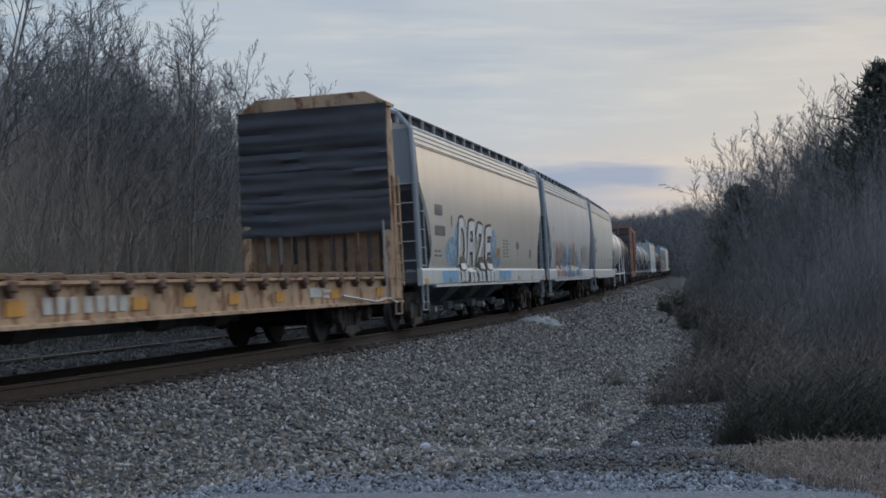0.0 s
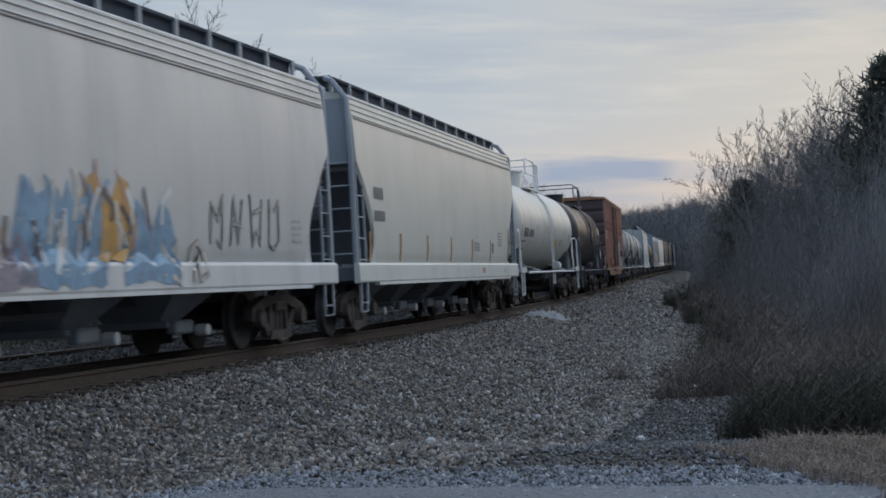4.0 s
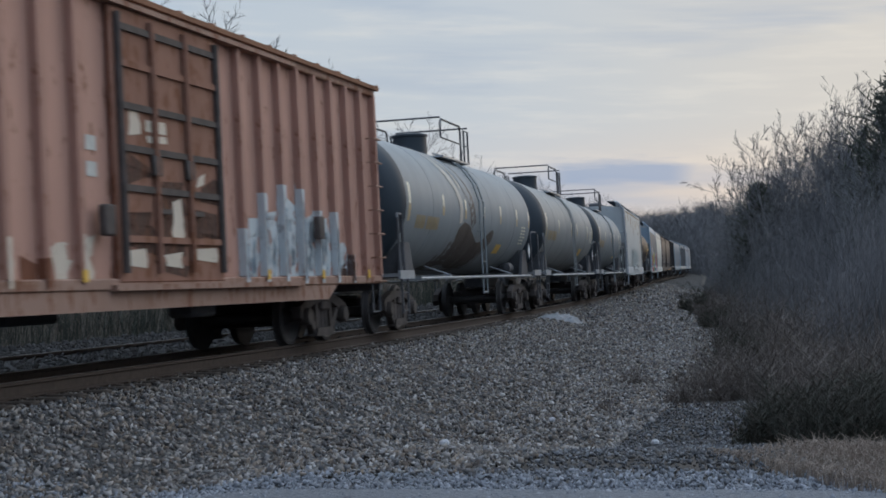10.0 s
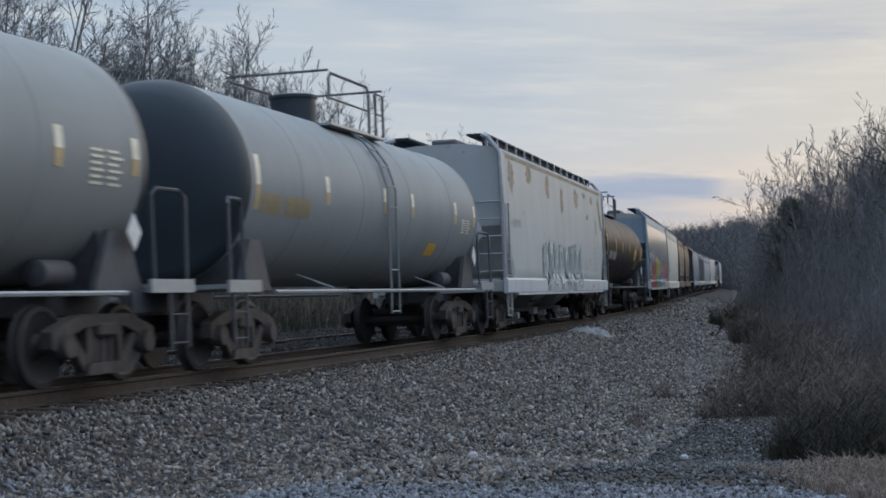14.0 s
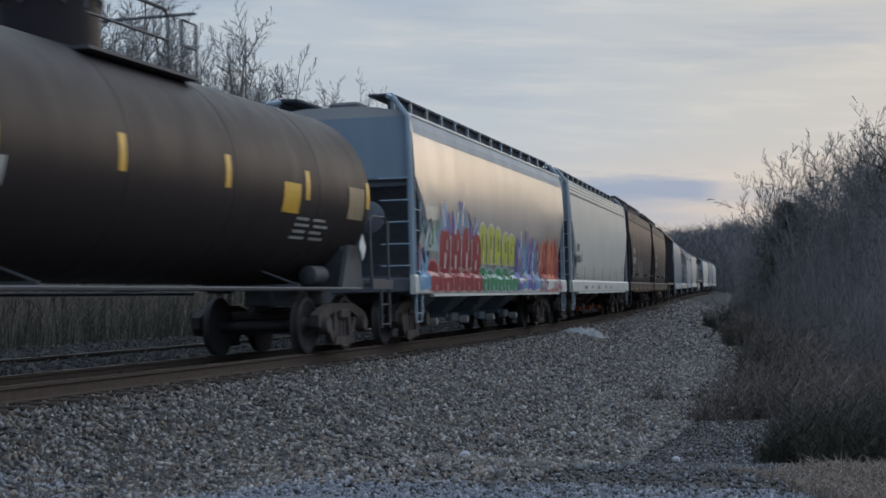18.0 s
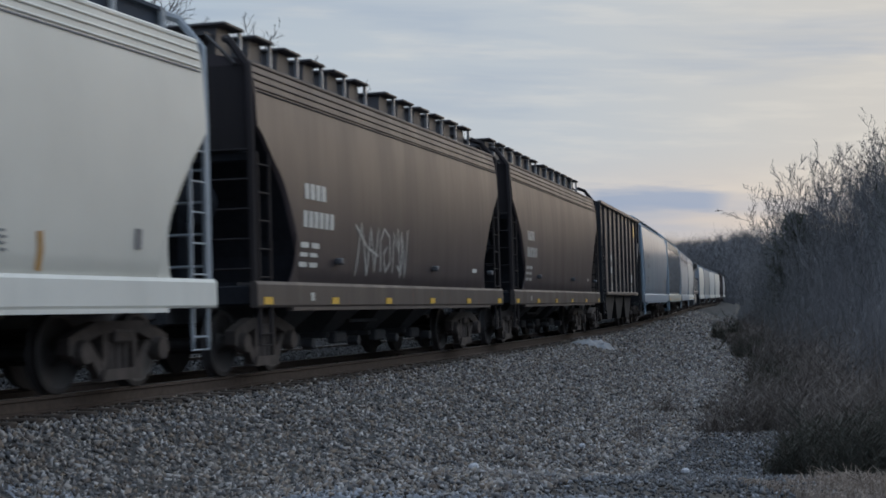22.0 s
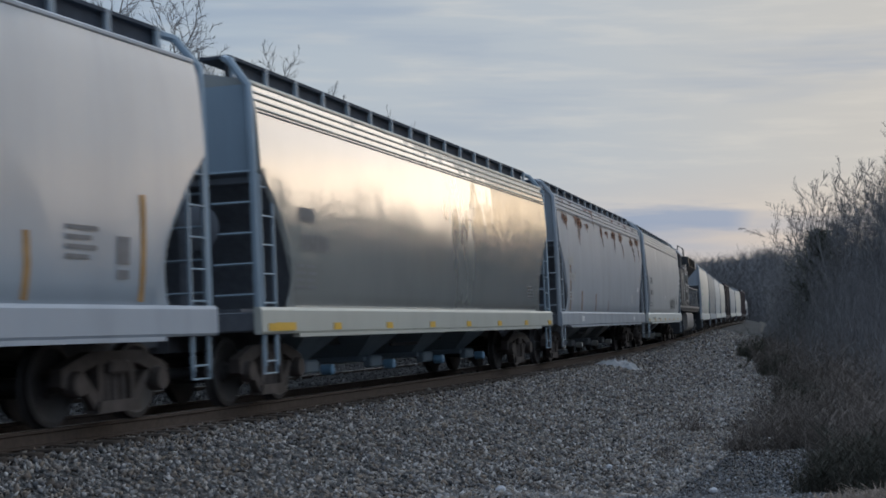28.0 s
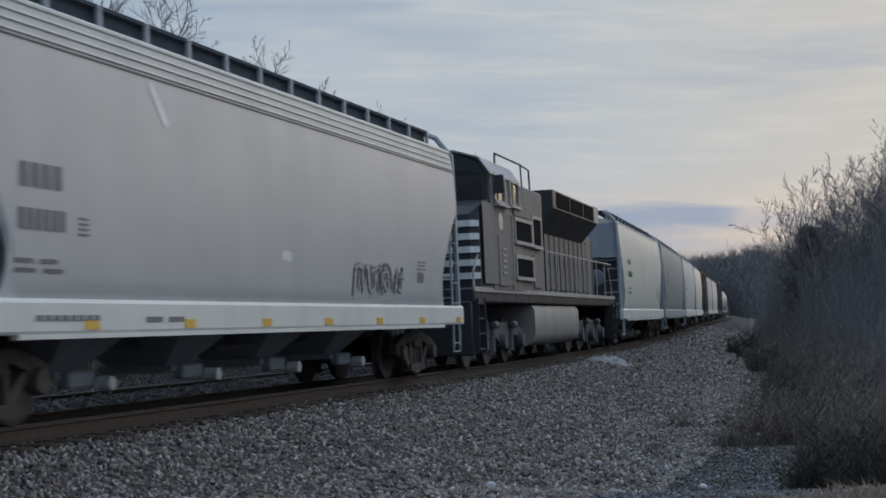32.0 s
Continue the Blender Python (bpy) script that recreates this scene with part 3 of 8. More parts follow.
# ---- trees and brush ----
def tubes(segs, sides=3):
    """Tapered sticks from rows of (x, y, z, x, y, z, r, r)."""
    segs = np.asarray(segs, float)
    p, q, r0, r1 = segs[:, :3], segs[:, 3:6], segs[:, 6], segs[:, 7]
    d = q - p
    d /= np.linalg.norm(d, axis=1)[:, None] + 1e-9
    ref = np.where(np.abs(d[:, 2:3]) < 0.8, np.array([[0, 0, 1.0]]), np.array([[1.0, 0, 0]]))
    a = np.cross(d, ref)
    a /= np.linalg.norm(a, axis=1)[:, None] + 1e-9
    b = np.cross(d, a)
    ang = np.arange(sides) * 2 * np.pi / sides
    ring = a[:, None] * np.cos(ang)[None, :, None] + b[:, None] * np.sin(ang)[None, :, None]
    v = np.concatenate([p[:, None] + ring * r0[:, None, None], q[:, None] + ring * r1[:, None, None]], 1)
    k = np.arange(sides)
    f = np.stack([k, (k + 1) % sides, (k + 1) % sides + sides, k + sides], -1)
    f = (f[None] + (2 * sides) * np.arange(len(segs))[:, None, None]).reshape(-1, 4)
    return v.reshape(-1, 3), f


def sprouts(segs):
    """Fine twig ends: three-sided points, from rows like those of tubes()."""
    v, _ = tubes(segs, 3)
    v = v.reshape(-1, 6, 3)[:, :4].copy()
    v[:, 3] = np.asarray(segs, float)[:, 3:6]
    f = np.array([(0, 1, 3), (1, 2, 3), (2, 0, 3)])
    return v.reshape(-1, 3), (f[None] + 4 * np.arange(len(v))[:, None, None]).reshape(-1, 3)


def sticks(name, thick, ends, material):
    """One mesh of tapered sticks and pointed twig ends."""
    va, fa = tubes(thick, 3)
    vb, fb = sprouts(ends)
    me = bpy.data.meshes.new(name)
    me.from_pydata(np.concatenate([va, vb]).tolist(), [], fa.tolist() + (fb + len(va)).tolist())
    me.materials.append(material)
    return me


def grow(rng, height, girth, stems=1, spread=0.5, limbs=18, twigs=7, sprigs=7, first=0.25, lean=0.05, rise=0.10, crest=0.92, stout=1.0):
    """A bare tree: trunk and limbs, then the twigs and their fine ends."""
    wood, fine, ends = [], [], []

    def limb(p, d, length, r, level):
        steps = (9, 4, 2, 1)[level]
        pts = [p]
        for i in range(steps):
            d = d + Vector([rng.gauss(0, (0.040, 0.075, 0.11, 0.15)[level]) for _ in range(3)]) + Vector((0, 0, (0.03, rise, rise, 0.06)[level]))
            d.normalize()
            q = p + d * (length / steps)
            ra, rb = r * (1 - 0.86 * i / steps), r * (1 - 0.86 * (i + 1) / steps)
            (wood, wood, fine, ends)[level].append((*p, *q, ra, rb))
            p = q
            pts.append(p)
        if level == 3:
            return
        many = (limbs, twigs, sprigs)[level]
        low = (first, 0.15, 0.3)[level]
        for k in range(many):
            u = low + (1 - low) * (k + rng.random()) / many
            i = min(int(u * steps), steps - 1)
            at = pts[i].lerp(pts[i + 1], u * steps - i)
            out = d.orthogonal().normalized()
            out.rotate(Matrix.Rotation(rng.uniform(0, 2 * math.pi), 3, d))
            dd = (d * (1.0 - spread * 0.5) + out * (spread + rng.uniform(0, 0.40))).normalized()
            reach = length * (0.40, 0.44, 0.62)[level] * (1.12 - u * (crest, 0.75, 0.6)[level]) * rng.uniform(0.65, 1.25)
            limb(at, dd, reach, max(r * (1 - 0.8 * u) * 0.5, (0.0, 0.010, 0.0068)[level] * stout), level + 1)

    for _ in range(stems):
        d = Vector((rng.gauss(0, lean * (3 if stems > 1 else 1)), rng.gauss(0, lean * (3 if stems > 1 else 1)), 1)).normalized()
        base = Vector((rng.gauss(0, 0.25), rng.gauss(0, 0.25), -0.15)) if stems > 1 else Vector((0, 0, -0.2))
        limb(base, d, height * rng.uniform(0.80, 1.05), girth * rng.uniform(0.7, 1.1), 0)
    return wood, fine, ends


def tree_kind(seed, **how):
    rng = random.Random(seed)
    wood, fine, ends = grow(rng, **how)
    return quick_mesh("tree", *tubes(wood, 4), BARK, True), sticks("crown", fine, ends, TWIG)


LIGHT = {}


def kinds(many, seed, how, height, girth=lambda i: 0.1):
    """Several trees of one habit, each with a lighter twin for the far woods."""
    out = []
    for i in range(many):
        near = tree_kind(seed + i, height=height(i), girth=girth(i), **how)
        LIGHT[near[0].name] = tree_kind(seed + i, height=height(i), girth=girth(i), **dict(how, twigs=5, sprigs=3, stout=2.2))
        out.append(near)
    return out


TALL = kinds(6, 40, dict(stems=2, limbs=16, twigs=8, sprigs=6, stout=1.5, spread=0.48, first=0.26, lean=0.035, crest=0.78), lambda i: 12.0 + 0.6 * (i % 3), lambda i: 0.10 + 0.012 * (i % 3))
ROUND = kinds(5, 55, dict(stems=5, limbs=9, twigs=8, sprigs=7, stout=1.9, spread=0.52, first=0.30, lean=0.075, rise=0.08, crest=0.70), lambda i: 10.4 + 0.4 * (i % 3), lambda i: 0.085)
SMALL = kinds(6, 70, dict(stems=5, limbs=8, twigs=6, sprigs=5, stout=1.5, spread=0.40, first=0.22, lean=0.08, crest=0.7), lambda i: 8.0 + 0.5 * (i % 3), lambda i: 0.045)


FAN = kinds(5, 85, dict(stems=3, limbs=13, twigs=8, sprigs=6, stout=1.5, spread=0.40, first=0.20, lean=0.05, rise=0.17, crest=0.60), lambda i: 10.2 + 0.4 * (i % 3), lambda i: 0.085)

FAR_TREES = []


def plant(kind, x, y, scale, turn, label, group):
    z, _, _ = land([x], [y])
    trunk, crown = kind
    m = Matrix.Translation((x, y, float(z[0]) - 0.06)) @ Matrix.Rotation(turn, 4, "Z") @ Matrix.Diagonal((scale, scale, scale, 1))
    if y > 118:
        FAR_TREES.append((LIGHT[trunk.name], m))
        return
    ob = tagged(put_mesh("bare_tree", trunk, None, m), label, "tree", group)
    put_mesh("crown", crown, ob)


def mesh_arrays(me):
    v = np.empty(len(me.vertices) * 3, np.float32)
    me.vertices.foreach_get("co", v)
    start, total = np.empty(len(me.polygons), np.int32), np.empty(len(me.polygons), np.int32)
    loops = np.empty(len(me.loops), np.int32)
    me.polygons.foreach_get("loop_start", start)
    me.polygons.foreach_get("loop_total", total)
    me.loops.foreach_get("vertex_index", loops)
    return v.reshape(-1, 3), start, total, loops


def join_far_trees():
    """Past a hundred metres the trees stand as one wood."""
    parts, base, nv, nl = {}, 0, 0, 0
    vs, st, to, lo, mi = [], [], [], [], []
    for kind, m in FAR_TREES:
        r = np.array(m)
        for slot, me in enumerate(kind):
            if me.name not in parts:
                parts[me.name] = mesh_arrays(me)
            v, a, b, c = parts[me.name]
            vs.append(v @ r[:3, :3].T + r[:3, 3])
            st.append(a + nl), to.append(b), lo.append(c + nv), mi.append(np.full(len(a), slot, np.int32))
            nv, nl = nv + len(v), nl + len(c)
    me = bpy.data.meshes.new("distant_trees")
    me.vertices.add(nv)
    me.vertices.foreach_set("co", np.concatenate(vs).astype(np.float32).ravel())
    me.loops.add(nl)
    me.loops.foreach_set("vertex_index", np.concatenate(lo))
    start = np.concatenate(st)
    me.polygons.add(len(start))
    me.polygons.foreach_set("loop_start", start.astype(np.int32))
    me.materials.append(BARK)
    me.materials.append(TWIG)
    me.polygons.foreach_set("material_index", np.concatenate(mi))
    me.update(calc_edges=True)
    tagged(put_mesh("distant_trees", me), "bare grey woods lining the far stretch of track", "woods", kind="stuff")


def build_woods():
    rng = random.Random(11)
    for i in range(132):
        u = (i + rng.random()) / 132
        s = -19 + 250 * u ** 1.35
        lat = -10.2 - abs(rng.gauss(0, 1)) * (5 + 5 * u)
        x, y, _ = on_track(s, lat)
        plant(rng.choice(TALL), float(x), float(y), rng.uniform(0.82, 1.08) * float(np.interp(s, [0, 20, 40, 70, 220], [1.0, 0.74, 0.64, 0.70, 0.98])), rng.uniform(0, 6.3), "tall leafless grey-brown tree in the wood beyond the tracks", "trees beyond the tracks")
    for i in range(190):
        u = (i + rng.random()) / 190
        s = 11 + 232 * u ** 1.5
        x, y, _ = on_track(s, -10.6 - abs(rng.gauss(0, 1)) * 3.0)
        plant(rng.choice(ROUND if i % 5 else TALL), float(x), float(y), rng.uniform(0.80, 1.04) * float(np.interp(s, [8, 20, 32, 45, 90, 240], [0.84, 0.80, 0.76, 0.70, 0.78, 1.0])), rng.uniform(0, 6.3), "tall leafless grey-brown tree in the wood beyond the tracks", "trees beyond the tracks")
    for i in range(76):
        u = (i + rng.random()) / 76
        s = 4 + 205 * u ** 1.6
        lat = float(right_front(s)) + float(np.interp(s, [0, 25, 60, 200], [2.2, 1.4, 1.0, 0.8])) + abs(rng.gauss(0, 1)) * (3.0 + 3 * u)
        x, y, _ = on_track(s, lat)
        size = rng.uniform(0.62, 0.98) * float(np.interp(s, [0, 12, 40, 100, 200], [0.50, 0.62, 0.68, 0.74, 0.9]))
        plant(rng.choice(SMALL), float(x), float(y), size, rng.uniform(0, 6.3), "leafless many-stemmed sapling with fine grey twigs", "saplings beside the track")
    for i in range(150):
        u = (i + rng.random()) / 150
        s = 10 + 237 * u ** 1.6
        lat = float(right_front(s)) + float(np.interp(s, [10, 20, 30, 60, 120, 240], [4.6, 3.2, 2.4, 1.9, 1.6, 1.5])) + abs(rng.gauss(0, 1)) * (4.0 + 6 * u)
        x, y, _ = on_track(s, lat)
        size = rng.uniform(0.86, 1.06) * float(np.interp(s, [10, 20, 35, 60, 110, 150, 240], [0.56, 0.66, 0.74, 0.66, 0.66, 0.74, 0.90]))
        plant(rng.choice(ROUND if i % 3 == 0 else FAN), float(x), float(y), size, rng.uniform(0, 6.3), "leafless round-crowned grey tree behind the thicket", "trees behind the thicket")


build_woods()
join_far_trees()


def stems(name, x, y, h, material, label, category, seed, twigs=7, thin=0.008, bushy=0.5, low_twigs=2, root=None, lean=0.13):
    """Thin stems with side twigs, one sheet of growth."""
    rng = np.random.default_rng(seed)
    count = len(x)
    z, _, _ = land(x, y)
    wide = thin * (1 + np.hypot(x, y) / 45)
    base = np.stack([x, y, z - 0.08], -1)
    tilt = rng.normal(0, lean, (count, 2))
    segs, ends = [], []
    last = base
    for k in range(3):
        tilt = tilt + rng.normal(0, lean * 0.6, (count, 2))
        tip = last + np.stack([tilt[:, 0] * h / 3, tilt[:, 1] * h / 3, h / 3], -1)
        segs.append(np.concatenate([last, tip, (wide * (1 - 0.28 * k))[:, None], (wide * (1 - 0.28 * (k + 1)))[:, None]], 1))
        for _ in range(twigs if k else low_twigs):
            u = rng.random(count)[:, None]
            at = last + (tip - last) * u
            a = rng.uniform(0, 2 * np.pi, count)
            reach = h * rng.uniform(0.10, 0.30, count) * bushy * 2
            end = at + np.stack([np.cos(a) * reach * (0.2 + 3 * lean), np.sin(a) * reach * (0.2 + 3 * lean), reach * rng.uniform(0.35, 0.95, count)], -1)
            ends.append(np.concatenate([at, end, (wide * 0.55)[:, None], (wide * 0.22)[:, None]], 1))
        last = tip
    ob = put_mesh(name, sticks(name, np.concatenate(segs), np.concatenate(ends), material), root)
    return tagged(ob, label, category, kind="stuff") if root is None else ob


def brush(name, count, s0, s1, power, lat_of, tall, material, label, category, seed, **how):
    rng = np.random.default_rng(seed + 100)
    s = s0 + (s1 - s0) * rng.random(count) ** power
    x, y, _ = on_track(s, lat_of(s, rng))
    lat = along(x, y)[1]
    h = rng.uniform(tall[0], tall[1], count) * (1 + 0.22 * np.sin(s * 0.9) * np.sin(s * 0.37 + 1))
    h = np.where(lat > 0, np.minimum(h, 0.35 + rng.uniform(0.4, 2.0, count) * np.maximum(lat - right_front(s) + 0.5 * np.sin(s * 1.7) * np.sin(s * 0.6), 0.2)), h)
    return stems(name, x, y, h, material, label, category, seed, **how)


brush("undergrowth", 15500, -20, 120, 1.5, lambda s, r: -9.3 - np.abs(r.normal(0, 1, len(s))) * 4.5, (2.4, 7.0), BRUSHWOOD, "dense leafless brown undergrowth at the foot of the wood", "undergrowth", 21, thin=0.0036, lean=0.085)
brush("briars", 2600, -21, 75, 1.3, lambda s, r: -8.7 - np.abs(r.normal(0, 1, len(s))) * 1.6, (0.5, 1.9), NEEDLES, "dark low briars at the foot of the wood", "briars", 26, twigs=6, thin=0.007, bushy=0.6, low_twigs=5)
brush("thicket", 21000, -7, 165, 1.6, lambda s, r: right_front(s) + 0.25 + 0.45 * np.sin(s * 0.55) * np.sin(s * 0.23 + 2) + np.abs(r.normal(0, 1, len(s))) * 4.0, (1.2, 6.0), THICKET, "dense grey-brown leafless thicket beside the track", "thicket", 22, twigs=5, low_twigs=2, bushy=0.36, lean=0.065, thin=0.0034)
brush("weeds", 5600, -13, 75, 1.25, lambda s, r: right_front(s) - 0.3 + np.abs(r.normal(0, 1, len(s))) * 1.5, (0.6, 1.9), WEEDS, "dead reddish-brown weeds along the thicket's edge", "weeds", 23, twigs=5, thin=0.0034, bushy=0.4, lean=0.08)


def far_woods():
    """The tall woods that close the view past the bend."""
    rng = np.random.default_rng(24)
    n = 9500
    turn, far = np.radians(rng.uniform(-3.0, 20.0, n)), 255 + 190 * rng.random(n)
    bend = rng.random(n) < 0.42
    turn, far = np.where(bend, np.radians(rng.uniform(4.4, 9.4, n)), turn), np.where(bend, 400 + 210 * rng.random(n), far)
    x, y = far * np.sin(turn), far * np.cos(turn)
    _, lat = along(x, y)
    keep = (lat > 4.6) | (lat < -8.8)
    x, y, far = x[keep], y[keep], far[keep]
    stems("far_woods", x, y, rng.uniform(0.80, 1.08, len(x)) * (2.0 + 0.0275 * far) * (1 + 0.07 * np.sin(x * 0.21)), TWIG, "far bare woods beyond the curve of the line", "woods", 24, twigs=6, thin=0.010, bushy=0.60, low_twigs=5, lean=0.17)


far_woods()


def woods_behind():
    """The bare wood across the road behind the camera, mirrored in the cars' glossy sides."""
    rng = np.random.default_rng(25)
    n = 2600
    turn, far = np.radians(rng.uniform(62.0, 265.0, n)), 55 + 40 * rng.random(n)
    x, y = far * np.sin(turn), far * np.cos(turn)
    _, lat = along(x, y)
    keep = lat > 14
    x, y = x[keep], y[keep]
    stems("woods_behind", x, y, rng.uniform(6.5, 10.5, len(x)), TWIG, "bare woods across the gravel road", "woods", 25, twigs=6, thin=0.030, bushy=0.60, low_twigs=4)


woods_behind()


def bush(x, y, count, wide, tall, material, label, category, seed, name="shrub", thin=0.006):
    rng = np.random.default_rng(seed)
    r, a = wide * np.sqrt(rng.random(count)), rng.uniform(0, 2 * np.pi, count)
    px, py = x + r * np.cos(a), y + r * np.sin(a) * 0.8
    h = tall * (0.3 + 0.85 * rng.random(count) ** 1.7) * (1.1 - 0.5 * (r / wide) ** 2)
    z, _, _ = land([x], [y])
    root = tagged(new(name), label, category)
    root.matrix_basis = Matrix.Translation((x, y, float(z[0])))
    ob = stems("twig_mass", px, py, h, material, "", "", seed, twigs=6, thin=thin, bushy=0.8, low_twigs=4, root=root, lean=0.24)
    ob.matrix_basis = Matrix.Translation((-x, -y, -float(z[0])))


DARKBUSH = islands("dark_evergreen_brush", [(0.035, 0.036, 0.028), (0.06, 0.052, 0.04), (0.045, 0.048, 0.034), (0.085, 0.066, 0.05)])
bush(3.9, 24.3, 60, 0.46, 0.75, WEEDS, "low brown dead shrub on the ballast's edge", "shrub", 51)
bush(3.45, 24.6, 46, 0.30, 0.60, WEEDS, "brown tangled shrub on the ballast's edge", "shrub", 60)
bush(3.1, 28.5, 50, 0.35, 0.42, WEEDS, "small dead shrub on the ballast's edge", "shrub", 52)
bush(4.25, 17.0, 420, 0.75, 0.78, DARKBUSH, "dark dense low shrub behind the dry grass", "shrub", 53)
bush(3.65, 17.7, 380, 0.55, 0.70, DARKBUSH, "dark dense low shrub behind the dry grass", "shrub", 61)
bush(5.0, 17.2, 380, 0.70, 0.80, DARKBUSH, "dark dense low shrub behind the dry grass", "shrub", 62)
bush(4.6, 19.4, 260, 0.90, 1.0, WEEDS, "tangled reddish-brown dead shrub", "shrub", 63)
bush(4.5, 24.6, 120, 0.60, 0.85, WEEDS, "tangled reddish-brown dead shrub", "shrub", 64)
bush(5.2, 24.0, 160, 0.80, 1.1, WEEDS, "tangled reddish-brown dead shrub", "shrub", 65)
bush(4.6, 27.6, 120, 0.60, 0.9, WEEDS, "tangled reddish-brown dead shrub", "shrub", 66)
bush(5.4, 17.6, 240, 0.85, 0.9, DARKBUSH, "dark dense low shrub at the thicket's foot", "shrub", 54)
bush(6.6, 20.0, 200, 1.0, 1.3, DARKBUSH, "tangled dark dead shrub", "shrub", 55)
bush(5.4, 22.0, 200, 0.8, 1.0, WEEDS, "tangled reddish-brown dead shrub", "shrub", 56)
bush(6.0, 26.5, 200, 1.0, 1.4, WEEDS, "tangled reddish-brown dead shrub", "shrub", 57)
bush(2.15, 23.0, 14, 0.12, 0.62, WEEDS, "thin bare seedling in the stones", "seedling", 58, "seedling", 0.004)
bush(8.6, 61.0, 3, 0.05, 0.9, DARKBUSH, "dark dead stalk in the ballast", "stalk", 59, "stalk", 0.02)


def edge_shrubs():
    rng = random.Random(91)
    for k in range(15):
        s = 2 + 3.3 * k + rng.uniform(-1.2, 1.2)
        lat = float(right_front(s)) + rng.uniform(-0.9, 0.5)
        x, y, _ = on_track(s, lat)
        tall = rng.uniform(0.45, 1.25)
        bush(float(x), float(y), 70 + int(70 * tall), 0.3 + 0.45 * tall, tall, WEEDS if k % 3 else DARKBUSH, "tangled reddish-brown dead shrub at the thicket's edge" if k % 3 else "dark tangled shrub at the thicket's edge", "shrub", 300 + k)


edge_shrubs()


def dry_grass():
    rng = np.random.default_rng(61)
    n = 21000
    x, y = rng.uniform(2.3, 6.2, n), rng.uniform(9.4, 15.6, n)
    edge = 2.52 + 0.27 * (13.3 - y) + 0.10 * np.sin(y * 2.9) + 0.06 * np.sin(y * 7.3) + rng.normal(0, 0.07, n)
    keep = (y < 15.5 - 0.25 * np.abs(x - 4) + 0.2 * np.sin(x * 4.1)) & (x > edge + np.maximum(0, y - 13.6) * 0.25)
    x, y = x[keep], y[keep]
    z, _, _ = land(x, y)
    n = len(x)
    h = rng.uniform(0.06, 0.26, n) * (1 + 0.5 * (rng.random(n) > 0.93)) * (0.62 + 0.45 * np.sin(x * 2.6 + 1.0) * np.sin(x * 1.1 + y))
    a = rng.uniform(0, 2 * np.pi, n)
    lean = rng.uniform(0.25, 1.0, n) * h
    base = np.stack([x, y, z - 0.04], -1)
    mid = base + np.stack([np.cos(a) * lean * 0.3, np.sin(a) * lean * 0.3, h * 0.62 + 0.04], -1)
    tip = base + np.stack([np.cos(a) * lean, np.sin(a) * lean, h * 0.85 + 0.04], -1)
    w = np.full((n, 1), 0.0045)
    v, f = tubes(np.concatenate([np.concatenate([base, mid, w, w * 0.8], 1), np.concatenate([mid, tip, w * 0.8, w * 0.2], 1)]), 3)
    tagged(put_mesh("dry_grass", quick_mesh("dry_grass", v, f, STRAW)), "tuft of dry straw-coloured grass beside the gravel", "grass", kind="stuff")


dry_grass()


def cedar(x, y, tall, seed):
    """A dark cedar: trunk and many short drooping sprays."""
    rng = np.random.default_rng(seed)
    z, _, _ = land([x], [y])
    root = tagged(put_mesh("cedar_tree", quick_mesh("cedar_tree", *tubes([(0, 0, -0.1, 0, 0, tall * 0.6, 0.09, 0.05), (0, 0, tall * 0.6, 0, 0, tall, 0.05, 0.01)], 6), BARK), None, Matrix.Translation((x, y, float(z[0]) - 0.03))), "dark evergreen cedar among the bare saplings", "tree")
    n = 1500
    u = rng.random(n) ** 0.8
    a = rng.uniform(0, 2 * np.pi, n)
    reach = (1 - u) ** 0.45 * tall * 0.27 * rng.uniform(0.25, 1.1, n) * (1 + 0.3 * np.sin(a * 3 + u * 9)) + 0.08
    p = np.stack([np.cos(a) * reach * 0.35, np.sin(a) * reach * 0.35, 0.3 + u * (tall - 0.3)], -1)
    q = np.stack([np.cos(a) * reach, np.sin(a) * reach, 0.3 + u * (tall - 0.3) + reach * rng.uniform(0.1, 0.7, n)], -1)
    segs = [np.concatenate([p, q, np.full((n, 1), 0.02), np.full((n, 1), 0.006)], 1)]
    for _ in range(4):
        w = rng.uniform(0.3, 1.0, (n, 1))
        at = p + (q - p) * w
        end = at + rng.normal(0, 0.12, (n, 3)) + np.array([0, 0, 0.06])
        segs.append(np.concatenate([at, end, np.full((n, 1), 0.026), np.full((n, 1), 0.006)], 1))
    put_mesh("crown", quick_mesh("crown", *tubes(np.concatenate(segs), 3), NEEDLES), root)


cedar(14.6, 58.0, 5.0, 71)
cedar(13.4, 44.0, 5.8, 73)
cedar(14.0, 73.5, 6.0, 74)
cedar(16.4, 85.0, 5.4, 75)
cedar(11.5, 40.5, 7.2, 76)


